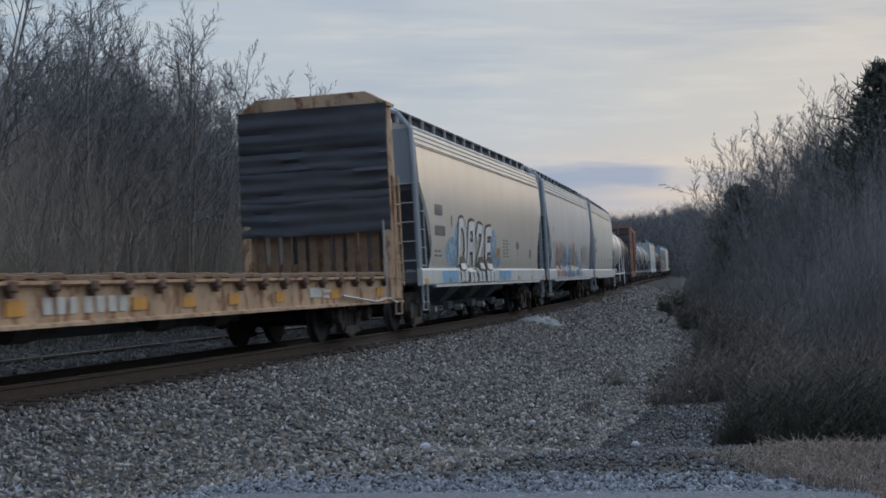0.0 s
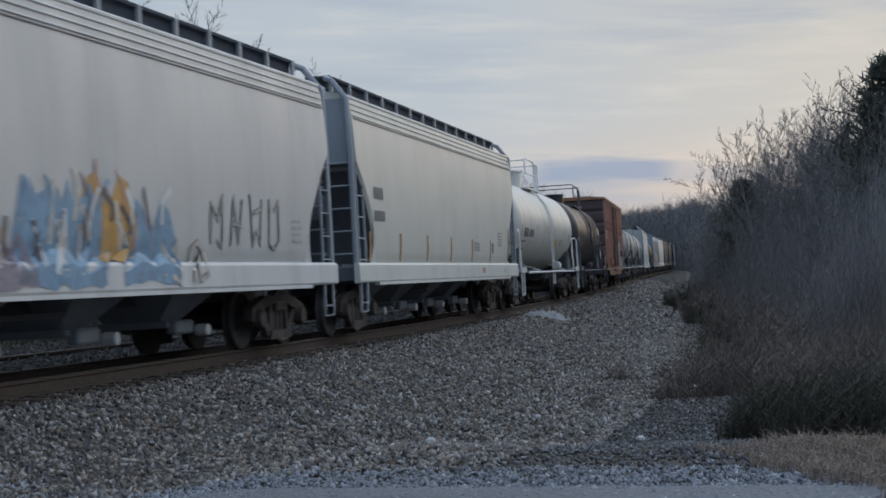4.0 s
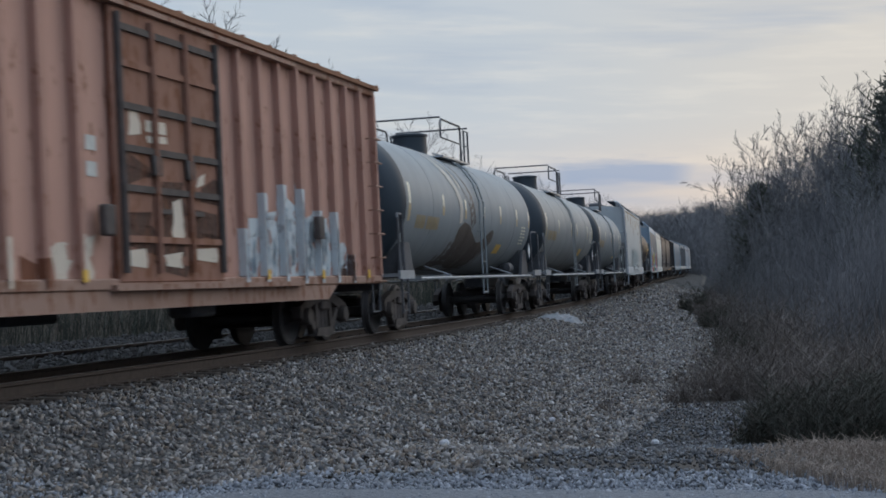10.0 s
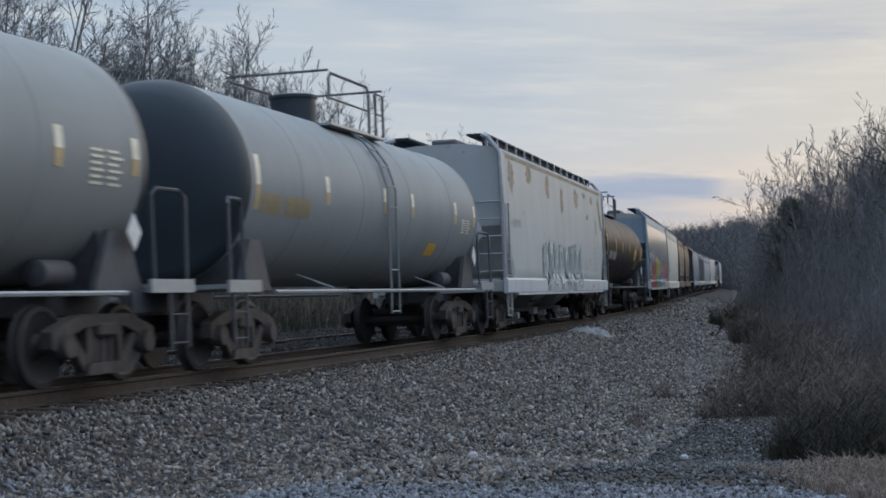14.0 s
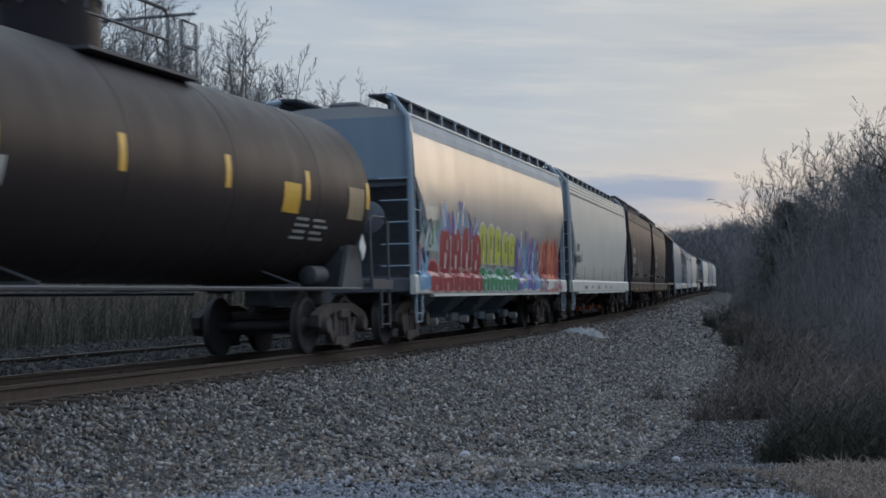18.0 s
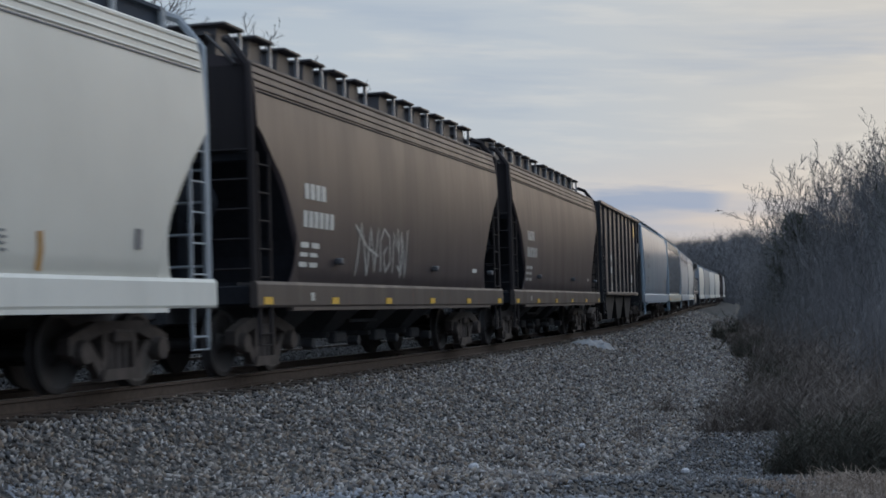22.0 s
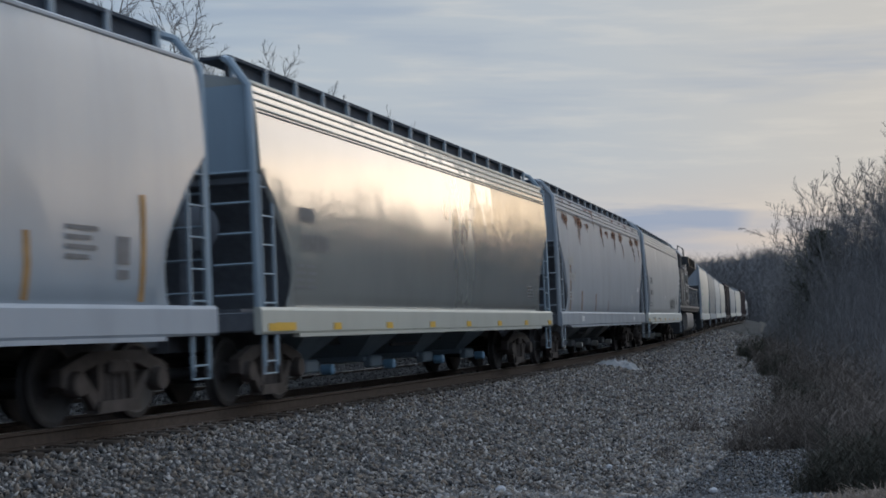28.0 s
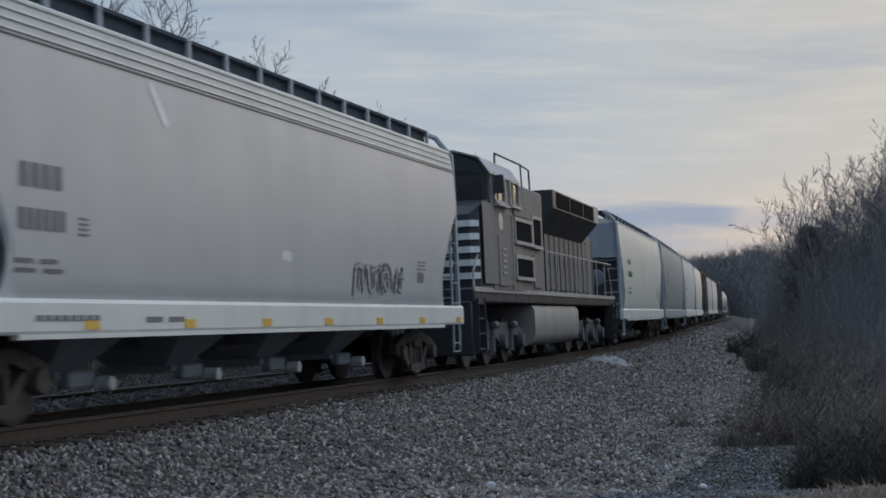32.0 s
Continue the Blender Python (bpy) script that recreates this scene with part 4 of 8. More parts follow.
def small_things():
    """The pale crumpled sheet by the rail and a few pale stones."""
    rng = random.Random(81)
    sheet = plain("pale_plastic_sheet", (0.19, 0.20, 0.215), 0.6)
    x, y, _ = on_track(12.4, 1.95)
    z, _, _ = land([x], [y])
    vs, n = [], 16
    for j in range(n + 1):
        for i in range(n + 1):
            u, w = i / n * 2 - 1, j / n * 2 - 1
            e = max(0.0, 1 - max(abs(u), abs(w)) ** 3)
            vs.append((u * (0.62 + 0.12 * noise.noise((w * 2, 0, 0))), w * 0.75, -0.02 + e * (0.16 + 0.16 * noise.noise((u * 2.3, w * 2, 4)) + 0.10 * noise.noise((u * 6, w * 5, 9)))))
    fs = [(j * (n + 1) + i, j * (n + 1) + i + 1, (j + 1) * (n + 1) + i + 1, (j + 1) * (n + 1) + i) for j in range(n) for i in range(n)]
    ob = part("plastic_sheet", Shape().add(vs, fs), sheet, None, "", 50)
    tagged(ob, "crumpled pale plastic sheet lying on the ballast", "plastic sheet")
    ob.matrix_basis = Matrix.Translation((x, y, float(z[0]))) @ Matrix.Rotation(radians(-12), 4, "Z") @ Matrix.Rotation(radians(11), 4, "Y")
    white = plain("pale_stone", (0.42, 0.42, 0.43), 0.8)
    for x, y, r in ((-0.20, 17.2, 0.060), (2.05, 16.6, 0.045), (1.2, 21.0, 0.045)):
        z, _, _ = land([x], [y])
        sh = Shape().loft([[(r * q * (1 + rng.uniform(-0.2, 0.2)) * math.cos(k * 1.047), r * q * (1 + rng.uniform(-0.2, 0.2)) * math.sin(k * 1.047), h * r) for k in range(6)] for q, h in ((0.7, -0.6), (1.1, -0.1), (0.9, 0.5), (0.4, 0.9))])
        ob = tagged(part("stone", sh, white, None, "", 0), "pale stone standing out from the ballast", "stone", "pale stones")
        ob.matrix_basis = Matrix.Translation((x, y, float(z[0]) + 0.075))


small_things()

# ---- the train ----
# car ends along the track at the start, the nearest car first
ENDS = [-24.9, -2.44, 16.75, 34.86, 52.34, 68.79, 82.79, 100.99, 118.18, 134.78, 150.55, 169.55, 186.69, 204.71, 222.78, 238.5, 254.18, 269.42, 288.73, 308.02, 326.96, 345.21, 366.89, 384.79, 402.95]
while len(ENDS) < 33:
    ENDS.append(ENDS[-1] + 18.1)
CARS, FRONT_AXLES, REAR_AXLES, ENGINE_AXLES = [], [], [], []


def gone(t):
    """Metres that the train has rolled by t."""
    return 10.890 * t + 0.011787 * ((t - 16) ** 2 - 256)


def car_pose(s, half):
    p, q = Vector(on_track(s - half, 0, 0)), Vector(on_track(s + half, 0, 0))
    fx = (q - p).normalized()
    fy = Vector((0, 0, 1)).cross(fx).normalized()
    m = Matrix((fx, fy, fx.cross(fy))).transposed().to_4x4()
    m.translation = (p + q) / 2
    return m @ pose(0, 0, 0, -math.degrees(CANT), 0, 0)


# -- running gear, shared by all cars --
def wheelset_shape(r=0.457):
    shape = Shape()
    for side in (-1, 1):
        prof = [(0.60, 0.085), (0.69, 0.10), (0.705, r - 0.10), (0.695, r - 0.06), (0.690, r + 0.022), (0.715, r + 0.026), (0.728, r + 0.004), (0.82, r - 0.004), (0.83, r - 0.06), (0.80, r - 0.10), (0.76, 0.15), (0.80, 0.11), (0.92, 0.08), (1.13, 0.08), (1.13, 0.02)]
        shape.lathe([(side * t, q) for t, q in prof], "y", (0, 0, 0), 28)
        for k in range(3):
            a = k * 2.094
            shape.tube([(0.05 * math.cos(a), side * 1.125, 0.05 * math.sin(a)), (0.05 * math.cos(a), side * 1.16, 0.05 * math.sin(a))], 0.018, 6)
    return shape.tube([(0, -0.62, 0), (0, 0.62, 0)], 0.085, 12)


def side_frame(shape, y):
    a, b = y - 0.075, y + 0.075
    top = [(-1.14, 0.44), (-1.14, 0.62), (-0.98, 0.68), (-0.52, 0.80), (0.52, 0.80), (0.98, 0.68), (1.14, 0.62), (1.14, 0.44), (1.06, 0.40), (1.03, 0.52), (0.76, 0.52), (0.70, 0.58), (0.42, 0.66), (-0.42, 0.66), (-0.70, 0.58), (-0.76, 0.52), (-1.03, 0.52), (-1.06, 0.40)]
    shape.prism(top, "y", a, b)
    for d in (-1, 1):
        leg = [(d * 0.80, 0.56), (d * 0.66, 0.57), (d * 0.28, 0.24), (d * 0.34, 0.13), (d * 0.44, 0.15)]
        shape.prism(leg, "y", a + 0.02, b - 0.02)
        shape.prism([(d * 0.30, 0.26), (d * 0.38, 0.26), (d * 0.40, 0.68), (d * 0.27, 0.68)], "y", a + 0.01, b - 0.01)
        shape.lathe([(-0.10, 0.13), (-0.02, 0.15), (0.06, 0.14)], "y", (d * 0.89, y + math.copysign(0.06, y), 0.457), 14)
    shape.prism([(-0.45, 0.12), (0.45, 0.12), (0.40, 0.25), (-0.40, 0.25)], "y", a - 0.02, b + 0.02)
    for k in (-0.17, 0.0, 0.17):
        shape.tube([(k, y, 0.24), (k, y, 0.56)], 0.062, 8)


def truck_shape():
    shape = Shape()
    for y in (-1.03, 1.03):
        side_frame(shape, y)
    shape.box(0, 0, 0.62, 0.40, 2.3, 0.16, 0.03).box(0, 0, 0.72, 0.7, 0.7, 0.08, 0.02)
    for d in (-1, 1):
        shape.box(d * 0.36, 0, 0.36, 0.08, 1.7, 0.10)
        for y in (-0.76, 0.76):
            shape.box(d * 0.40, y, 0.42, 0.07, 0.10, 0.30)
    return shape


AXLE_MESH = mesh_of("wheelset", wheelset_shape(), WHEEL_STEEL, 30)
TRUCK_MESH = mesh_of("truck", truck_shape(), TRUCK_STEEL, 35)
ENGINE_AXLE_MESH = mesh_of("wheelset", wheelset_shape(0.533), WHEEL_STEEL, 30)
SIDE_FRONT, SIDE_REAR = -0.89, 0.89


def add_trucks(car, at):
    for x in (-at, at):
        truck = put_mesh("truck", TRUCK_MESH, car, pose(x, 0, 0), "rusty cast-steel truck with coil springs")
        for dx, store in ((SIDE_FRONT, FRONT_AXLES), (SIDE_REAR, REAR_AXLES)):
            ob = put_mesh("wheelset", AXLE_MESH, truck, pose(dx, 0, 0.457), "steel wheels on an axle")
            store.append(ob)


def coupler_shape(d=1):
    shape = Shape().box(0.22 * d, 0, 0.88, 0.60, 0.14, 0.16, 0.02).box(0.58 * d, 0.02, 0.88, 0.22, 0.26, 0.28, 0.05)
    shape.tube([(0.10 * d, 0.3, 0.75), (0.35 * d, 0.34, 0.42), (0.62 * d, 0.25, 0.40)], 0.03, 6)
    return shape


COUPLERS = {d: mesh_of("coupler", coupler_shape(d), BLACK_STEEL) for d in (-1, 1)}


def add_couplers(car, length, inset=0.72):
    for d in (-1, 1):
        put_mesh("coupler", COUPLERS[d], car, pose(d * (length / 2 - inset), 0, 0))


def ladder(shape, x0, x1, y, z0, z1, step=0.38, rail=0.035):
    for x in (x0, x1):
        shape.box(x, y, (z0 + z1) / 2, 0.045, rail, z1 - z0)
    z = z0 + 0.06
    while z < z1:
        shape.tube([(x0, y, z), (x1, y, z)], 0.013, 5)
        z += step
    return shape


def thing(name, label, category, s, half):
    ob = tagged(new(name), label, category, "cars of the train")
    CARS.append((ob, s, half))
    return ob


# -- marks painted on a side: strips and blobs that lie on its curve --
class Side:
    """Draws on the camera's side of a car whose half width is known at each height."""

    def __init__(self, wide, foot=0.945):
        self.wide, self.foot = wide, foot

    def at(self, x, z, lift):
        z = max(z, self.foot)
        return (x, -(self.wide(z) + lift), z)

    def strip(self, shape, pts, w, lift=0.008):
        pts = [Vector((a, 0, b)) for a, b in pts]
        fine = []
        for p, q in zip(pts, pts[1:]):
            n = max(1, int((q - p).length / 0.14))
            fine += [p.lerp(q, i / n) for i in range(n)]
        fine.append(pts[-1])
        rows = []
        for i, p in enumerate(fine):
            d = (fine[min(i + 1, len(fine) - 1)] - fine[max(i - 1, 0)]).normalized()
            o = Vector((-d.z, 0, d.x)) * w / 2
            rows.append((self.at(p.x + o.x, p.z + o.z, lift), self.at(p.x - o.x, p.z - o.z, lift)))
        flat = [q for r in rows for q in r]
        shape.add(flat, [(2 * i, 2 * i + 1, 2 * i + 3, 2 * i + 2) for i in range(len(rows) - 1)])
        return shape

    def patch(self, shape, x0, x1, z0, z1, lift=0.006, ragged=0.0, rng=None):
        nx, nz = max(1, int(abs(x1 - x0) / 0.5)), max(1, int((z1 - z0) / 0.09))
        vs = []
        for j in range(nz + 1):
            for i in range(nx + 1):
                e = rng.uniform(-ragged, ragged) if rng and (i in (0, nx) or j in (0, nz)) else 0
                f = rng.uniform(-ragged, ragged) if rng and (i in (0, nx) or j in (0, nz)) else 0
                vs.append(self.at(x0 + (x1 - x0) * i / nx + e, z0 + (z1 - z0) * j / nz + f, lift))
        fs = [(j * (nx + 1) + i, j * (nx + 1) + i + 1, (j + 1) * (nx + 1) + i + 1, (j + 1) * (nx + 1) + i) for j in range(nz) for i in range(nx)]
        shape.add(vs, fs)
        return shape

    def blob(self, shape, x, z, rx, rz, lift=0.006, rng=None, n=14):
        rings = [[self.at(x, z, lift)]]
        k = [1 + (rng.uniform(-0.28, 0.28) if rng else 0) for _ in range(n)]
        vs = [self.at(x, z, lift)]
        for u in (0.5, 1.0):
            vs += [self.at(x + rx * u * k[i] * math.cos(2 * math.pi * i / n), z + rz * u * k[i] * math.sin(2 * math.pi * i / n), lift) for i in range(n)]
        fs = [(0, 1 + i, 1 + (i + 1) % n) for i in range(n)] + [(1 + i, 1 + n + i, 1 + n + (i + 1) % n, 1 + (i + 1) % n) for i in range(n)]
        shape.add(vs, fs)
        return shape

    def fill(self, shape, cols, lift=0.006):
        """A patch with a free outline: columns of (x, foot, top)."""
        vs, n = [], 8
        for x, a, b in cols:
            vs += [self.at(x, a + (b - a) * k / n, lift) for k in range(n + 1)]
        shape.add(vs, [((n + 1) * i + k, (n + 1) * (i + 1) + k, (n + 1) * (i + 1) + k + 1, (n + 1) * i + k + 1) for i in range(len(cols) - 1) for k in range(n)])
        return shape

    def drip(self, shape, x, z, w, h, lift=0.006, rng=None):
        """A run of rust: ragged and wide at the top, thinning out downwards."""
        n = 7
        rows = []
        for k in range(n + 1):
            u = k / n
            half = w / 2 * (1 - u) ** 0.8 * (rng.uniform(0.75, 1.15) if rng else 1) + 0.006
            c = x + (rng.uniform(-0.04, 0.04) * w * 2 if rng else 0) + 0.05 * u
            rows += [self.at(c - half, z - h * u, lift), self.at(c + half, z - h * u + (rng.uniform(-0.03, 0.03) if rng else 0), lift)]
        shape.add(rows, [(2 * k, 2 * k + 1, 2 * k + 3, 2 * k + 2) for k in range(n)])
        return shape

    def bars(self, shape, x, z, widths, h=0.10, gap=0.09, lift=0.008):
        """Lines of lettering too small to read: short bars."""
        for i, line in enumerate(widths):
            at = x
            for w in line if isinstance(line, (list, tuple)) else [line]:
                self.patch(shape, at, at + w, z - i * (h + gap) - h, z - i * (h + gap), lift)
                at += w + 0.10
        return shape


GLYPHS = [
    [[(0.1, 0.0), (0.15, 0.9), (0.5, 1.0), (0.85, 0.85), (0.9, 0.0)], [(0.5, 0.1), (0.5, 0.7)]],
    [[(0.1, 0.05), (0.35, 0.95), (0.6, 0.1), (0.9, 0.95)], [(0.15, 0.55), (0.9, 0.4)]],
    [[(0.15, 0.1), (0.1, 0.7), (0.4, 0.95), (0.8, 0.8), (0.85, 0.3), (0.5, 0.1), (0.35, 0.45), (0.6, 0.6)]],
    [[(0.1, 1.0), (0.2, 0.15), (0.5, 0.45), (0.8, 0.1), (0.9, 0.95)], [(0.35, 0.75), (0.75, 0.8)]],
    [[(0.1, 0.0), (0.5, 1.0), (0.9, 0.0)], [(0.1, 0.95), (0.9, 0.55)]],
    [[(0.1, 0.1), (0.2, 0.9), (0.55, 0.55), (0.85, 0.95), (0.8, 0.05), (0.45, 0.25)]],
    [[(0.1, 1.0), (0.3, 0.0), (0.5, 0.8), (0.7, 0.0), (0.9, 1.0)]],
    [[(0.15, 1), (0.15, 0.2), (0.45, 0), (0.8, 0.2), (0.85, 1), (0.5, 0.75)]],
]


def graffiti(car, side, x0, x1, z0, z1, picks, fills, edge, shine=None, width=0.26, glow=None, seed=1, solid=False):
    """Bubble lettering: wide edge strokes, coloured fills on top, pale shine lines."""
    rng = random.Random(seed)
    step = (x1 - x0) / len(picks)
    if glow:
        for i in range(len(picks) * 2):
            halo = side.blob(Shape(), x0 + (x1 - x0) * rng.random(), z0 + (z1 - z0) * rng.uniform(0.1, 0.75), rng.uniform(0.35, 0.7), rng.uniform(0.3, 0.55), 0.0045 + 0.0002 * i, None, 26)
            part("graffiti_cloud", halo, glow, car, "sprayed colour haze behind the graffiti", 0)
    for i, g in enumerate(picks):
        a, b = x0 + step * i, x0 + step * (i + 1)
        lean = rng.uniform(-0.12, 0.12)
        back, fill, line = Shape(), Shape(), Shape()
        if solid:
            side.blob(fill, (a + b) / 2, (z0 + z1) / 2, (b - a) * 0.44, (z1 - z0) * 0.46, 0.013 + 0.0006 * i, rng)
            side.blob(back, (a + b) / 2, (z0 + z1) / 2 + 0.03, (b - a) * 0.52, (z1 - z0) * 0.54, 0.008 + 0.0004 * i, rng)
        for stroke in GLYPHS[g]:
            pts = [(a + (b - a) * (0.12 + 0.76 * u) + lean * w + rng.uniform(-0.03, 0.03), z0 + (z1 - z0) * (0.06 + 0.88 * w) + rng.uniform(-0.05, 0.05)) for u, w in stroke]
            side.strip(back, pts, width * 1.5, 0.009 + 0.0008 * i)
            side.strip(fill, pts, width, 0.018 + 0.0008 * i)
            side.strip(line, [(p + 0.03, q + 0.05) for p, q in pts[:2]], width * 0.16, 0.030)
        letter = part("graffiti_letter", fill, fills[i * len(fills) // len(picks)], car, "sprayed bubble shape", 0)
        part("letter_outline", back, edge, letter, "", 0)
        if shine:
            part("letter_shine", line, shine, letter, "", 0)


def spray(name, rgb):
    return plain("spray_" + name, rgb, 0.5, 0, 0.3, 4)


SPRAY = {k: spray(k, v) for k, v in {"white": (0.70, 0.70, 0.68), "black": (0.03, 0.03, 0.035), "sky": (0.24, 0.43, 0.62), "red": (0.32, 0.035, 0.045), "lime": (0.50, 0.52, 0.06), "green": (0.05, 0.30, 0.13), "violet": (0.13, 0.11, 0.36), "orange": (0.68, 0.19, 0.10), "pink": (0.55, 0.30, 0.27), "blue": (0.16, 0.33, 0.50), "lilac": (0.34, 0.34, 0.55), "pale": (0.46, 0.54, 0.55), "silver": (0.42, 0.42, 0.40), "cream": (0.62, 0.58, 0.48)}.items()}


def wild(car, side, x0, x1, z0, z1, letters, base, accents, seed):
    """Jagged overlapping spray letters, each with strokes of other colours over it."""
    rng = random.Random(seed)
    step = (x1 - x0) / letters
    for i in range(letters):
        a, b = x0 + step * i - 0.14, x0 + step * (i + 1) + 0.14
        cols, top = [], z1 - rng.uniform(0.0, 0.25)
        for k in range(8):
            u = k / 7
            peak = top - (0.05 if k in (2, 5) else rng.uniform(0.1, 0.42)) - (0.25 if k in (0, 7) else 0)
            cols.append((a + (b - a) * u + rng.uniform(-0.04, 0.04), z0 + rng.uniform(0.0, 0.10), peak))
        letter = part("graffiti_letter", side.fill(Shape(), cols, 0.010 + 0.0006 * (i % 3)), base[i % len(base)], car, "jagged sprayed letter shape", 0)
        for k, mat in enumerate(accents):
            for q in range(2):
                shape = Shape()
                x, z = rng.uniform(a + 0.12, b - 0.12), rng.uniform(z0 + 0.1, top - 0.35)
                dx, dz = rng.uniform(-0.30, 0.30), rng.uniform(0.25, 0.75)
                side.strip(shape, [(x, z), (x + dx * 0.4 + rng.uniform(-0.1, 0.1), z + dz * 0.5), (x + dx, min(z + dz, top + 0.1))], rng.uniform(0.035, 0.09) if k else rng.uniform(0.08, 0.13), 0.014 + 0.0022 * k + 0.0004 * q)
                part("letter_shading", shape, mat, letter, "", 0)


def bubble(car, side, x0, x1, z0, z1, many, ink, rim, dark, seed):
    """Rounded spray letters with a pale rim, a counter and a split foot."""
    rng = random.Random(seed)
    step = (x1 - x0) / many
    for i in range(many):
        a, b = x0 + step * i + 0.03, x0 + step * (i + 1) - 0.03
        top, lean = z1 - rng.uniform(0.0, 0.16), rng.uniform(-0.10, 0.10)

        def cols(g):
            out = []
            for k in range(13):
                u = k / 12
                out.append((a - g + (b - a + 2 * g) * u, z0 - g * 0.3 + 0.05 * abs(2 * u - 1), top + g - (top - z0) * 0.30 * abs(2 * u - 1) ** 3.2 + lean * (u - 0.5)))
            return out
        up = 0.0008 * (i % 2)
        letter = part("graffiti_letter", side.fill(Shape(), cols(0.0), 0.013 + up), ink, car, "rounded sprayed letter shape", 0)
        part("letter_outline", side.fill(Shape(), cols(0.055), 0.008 + up), rim, letter, "", 0)
        c, h = (a + b) / 2 + rng.uniform(-0.05, 0.05), top - z0
        for material, name, wide, off, pts in (
                (rim, "letter_shine", 0.11, 0.0175, [(c, z0), (c + rng.uniform(-0.05, 0.05), z0 + rng.uniform(0.20, 0.42) * h)]),
                (rim, "letter_shine", 0.05, 0.0176, [(c + 0.12, z0 + 0.45 * h), (c + 0.16, z0 + rng.uniform(0.60, 0.82) * h)]),
                (dark, "letter_shading", 0.09, 0.0165, [(b - 0.07, z0 + 0.05 * h), (b - 0.05, z0 + 0.5 * h), (b - 0.10, z0 + 0.78 * h)]),
                (dark, "letter_shading", 0.07, 0.0167, [(c - 0.04, z0 + 0.40 * h), (c - 0.10, z0 + 0.62 * h), (c - 0.03, z0 + 0.74 * h)])):
            part(name, side.strip(Shape(), pts, wide, off), material, letter, "", 0)


BLOCKS = [
    [[(0.12, 0.0), (0.16, 0.98), (0.50, 1.0), (0.82, 0.78), (0.90, 0.35), (0.80, 0.0)], [(0.16, 0.02), (0.80, 0.02)]],
    [[(0.10, 0.0), (0.22, 0.96), (0.80, 1.0), (0.86, 0.0)], [(0.20, 0.46), (0.82, 0.46)]],
    [[(0.08, 0.70), (0.30, 0.98), (0.78, 0.96), (0.86, 0.66), (0.20, 0.06), (0.95, 0.03)]],
    [[(0.88, 0.98), (0.22, 0.94), (0.20, 0.04), (0.92, 0.02)], [(0.22, 0.50), (0.80, 0.52)]],
]


def block_word(car, side, spans, z0, z1, ink, edge, width=0.24):
    """Four block letters sprayed white inside black, each carried down over the sill."""
    for i, (a, b) in enumerate(spans):
        fill, rim, shine = Shape(), Shape(), Shape()
        for stroke in BLOCKS[i]:
            pts = [(a + (b - a) * u + 0.08 * (w - 0.5), z0 + (z1 - 0.03 * i - z0) * w) for u, w in stroke]
            side.strip(rim, pts, width + 0.15, 0.009 + 0.0007 * i)
            side.strip(fill, pts, width, 0.016 + 0.0007 * i)
        side.patch(rim, a - 0.06, b + 0.03, 0.955, z0 - 0.06, 0.009, 0.04, random.Random(i))
        for u in (0.05, 0.52):
            side.patch(fill, a + (b - a) * u, a + (b - a) * (u + 0.36), 0.965, z0 - 0.04, 0.016, 0.03, random.Random(i + 9))
        letter = part("graffiti_letter", fill, ink, car, "solid white sprayed letter", 0)
        part("letter_outline", rim, edge, letter, "", 0)


# -- covered hopper with a bulging side --
def hopper_wide(z):
    return float(np.interp(z, [0.8, 1.2, 1.6, 2.4, 3.2, 3.8, 4.05, 4.25], [1.50, 1.52, 1.565, 1.60, 1.595, 1.56, 1.53, 1.48]))


def hopper_body(length, inset=0.80, nose=1.22, high=3.05, low=1.22, wide=hopper_wide, power=0.62):
    """Side, roof and slope sheets as one skin, its lower ends cut back in a curve."""
    end = length / 2 - inset
    ds = [0, 0.03, 0.10, 0.22, 0.38, 0.58, 0.76, 0.88, 0.97, nose * 0.88, nose * 0.94, nose, nose + 0.02]
    xs = [-end + d for d in ds] + [-end + nose + 1.0] + list(np.linspace(-end + nose + 2, end - nose - 2, 5)) + [end - nose - 1.0] + [end - d for d in reversed(ds)]
    rings = []
    for x in xs:
        d = min(x + end, end - x)
        zb = low + (high - low) * max(0.0, 1 - d / nose) ** power
        zs = [zb + (4.22 - zb) * u for u in (0, 0.04, 0.10, 0.2, 0.32, 0.46, 0.6, 0.74, 0.86, 0.94, 1)]
        flank = [(wide(z) - (0.05 if i == 0 else 0), z) for i, z in enumerate(zs)]
        roof = [(1.30, 4.31), (0.9, 4.39), (0.45, 4.43)]
        ring = [(x, -y, z) for y, z in flank + roof] + [(x, y, z) for y, z in reversed(flank + roof)]
        rings.append(ring)
    shape = Shape().loft(rings)
    n, m = len(rings[0]), len(rings)
    floor_faces = {tuple(sorted((i * n + n - 1, i * n, (i + 1) * n, (i + 1) * n + n - 1))) for i in range(m - 1)}
    shape.f = [f for f in shape.f if tuple(sorted(f)) not in floor_faces]
    slope = Shape()
    for i in range(m - 1):
        slope.add([rings[i][n - 1], rings[i][0], rings[i + 1][0], rings[i + 1][n - 1]], [(0, 1, 2, 3)])
    return shape, slope


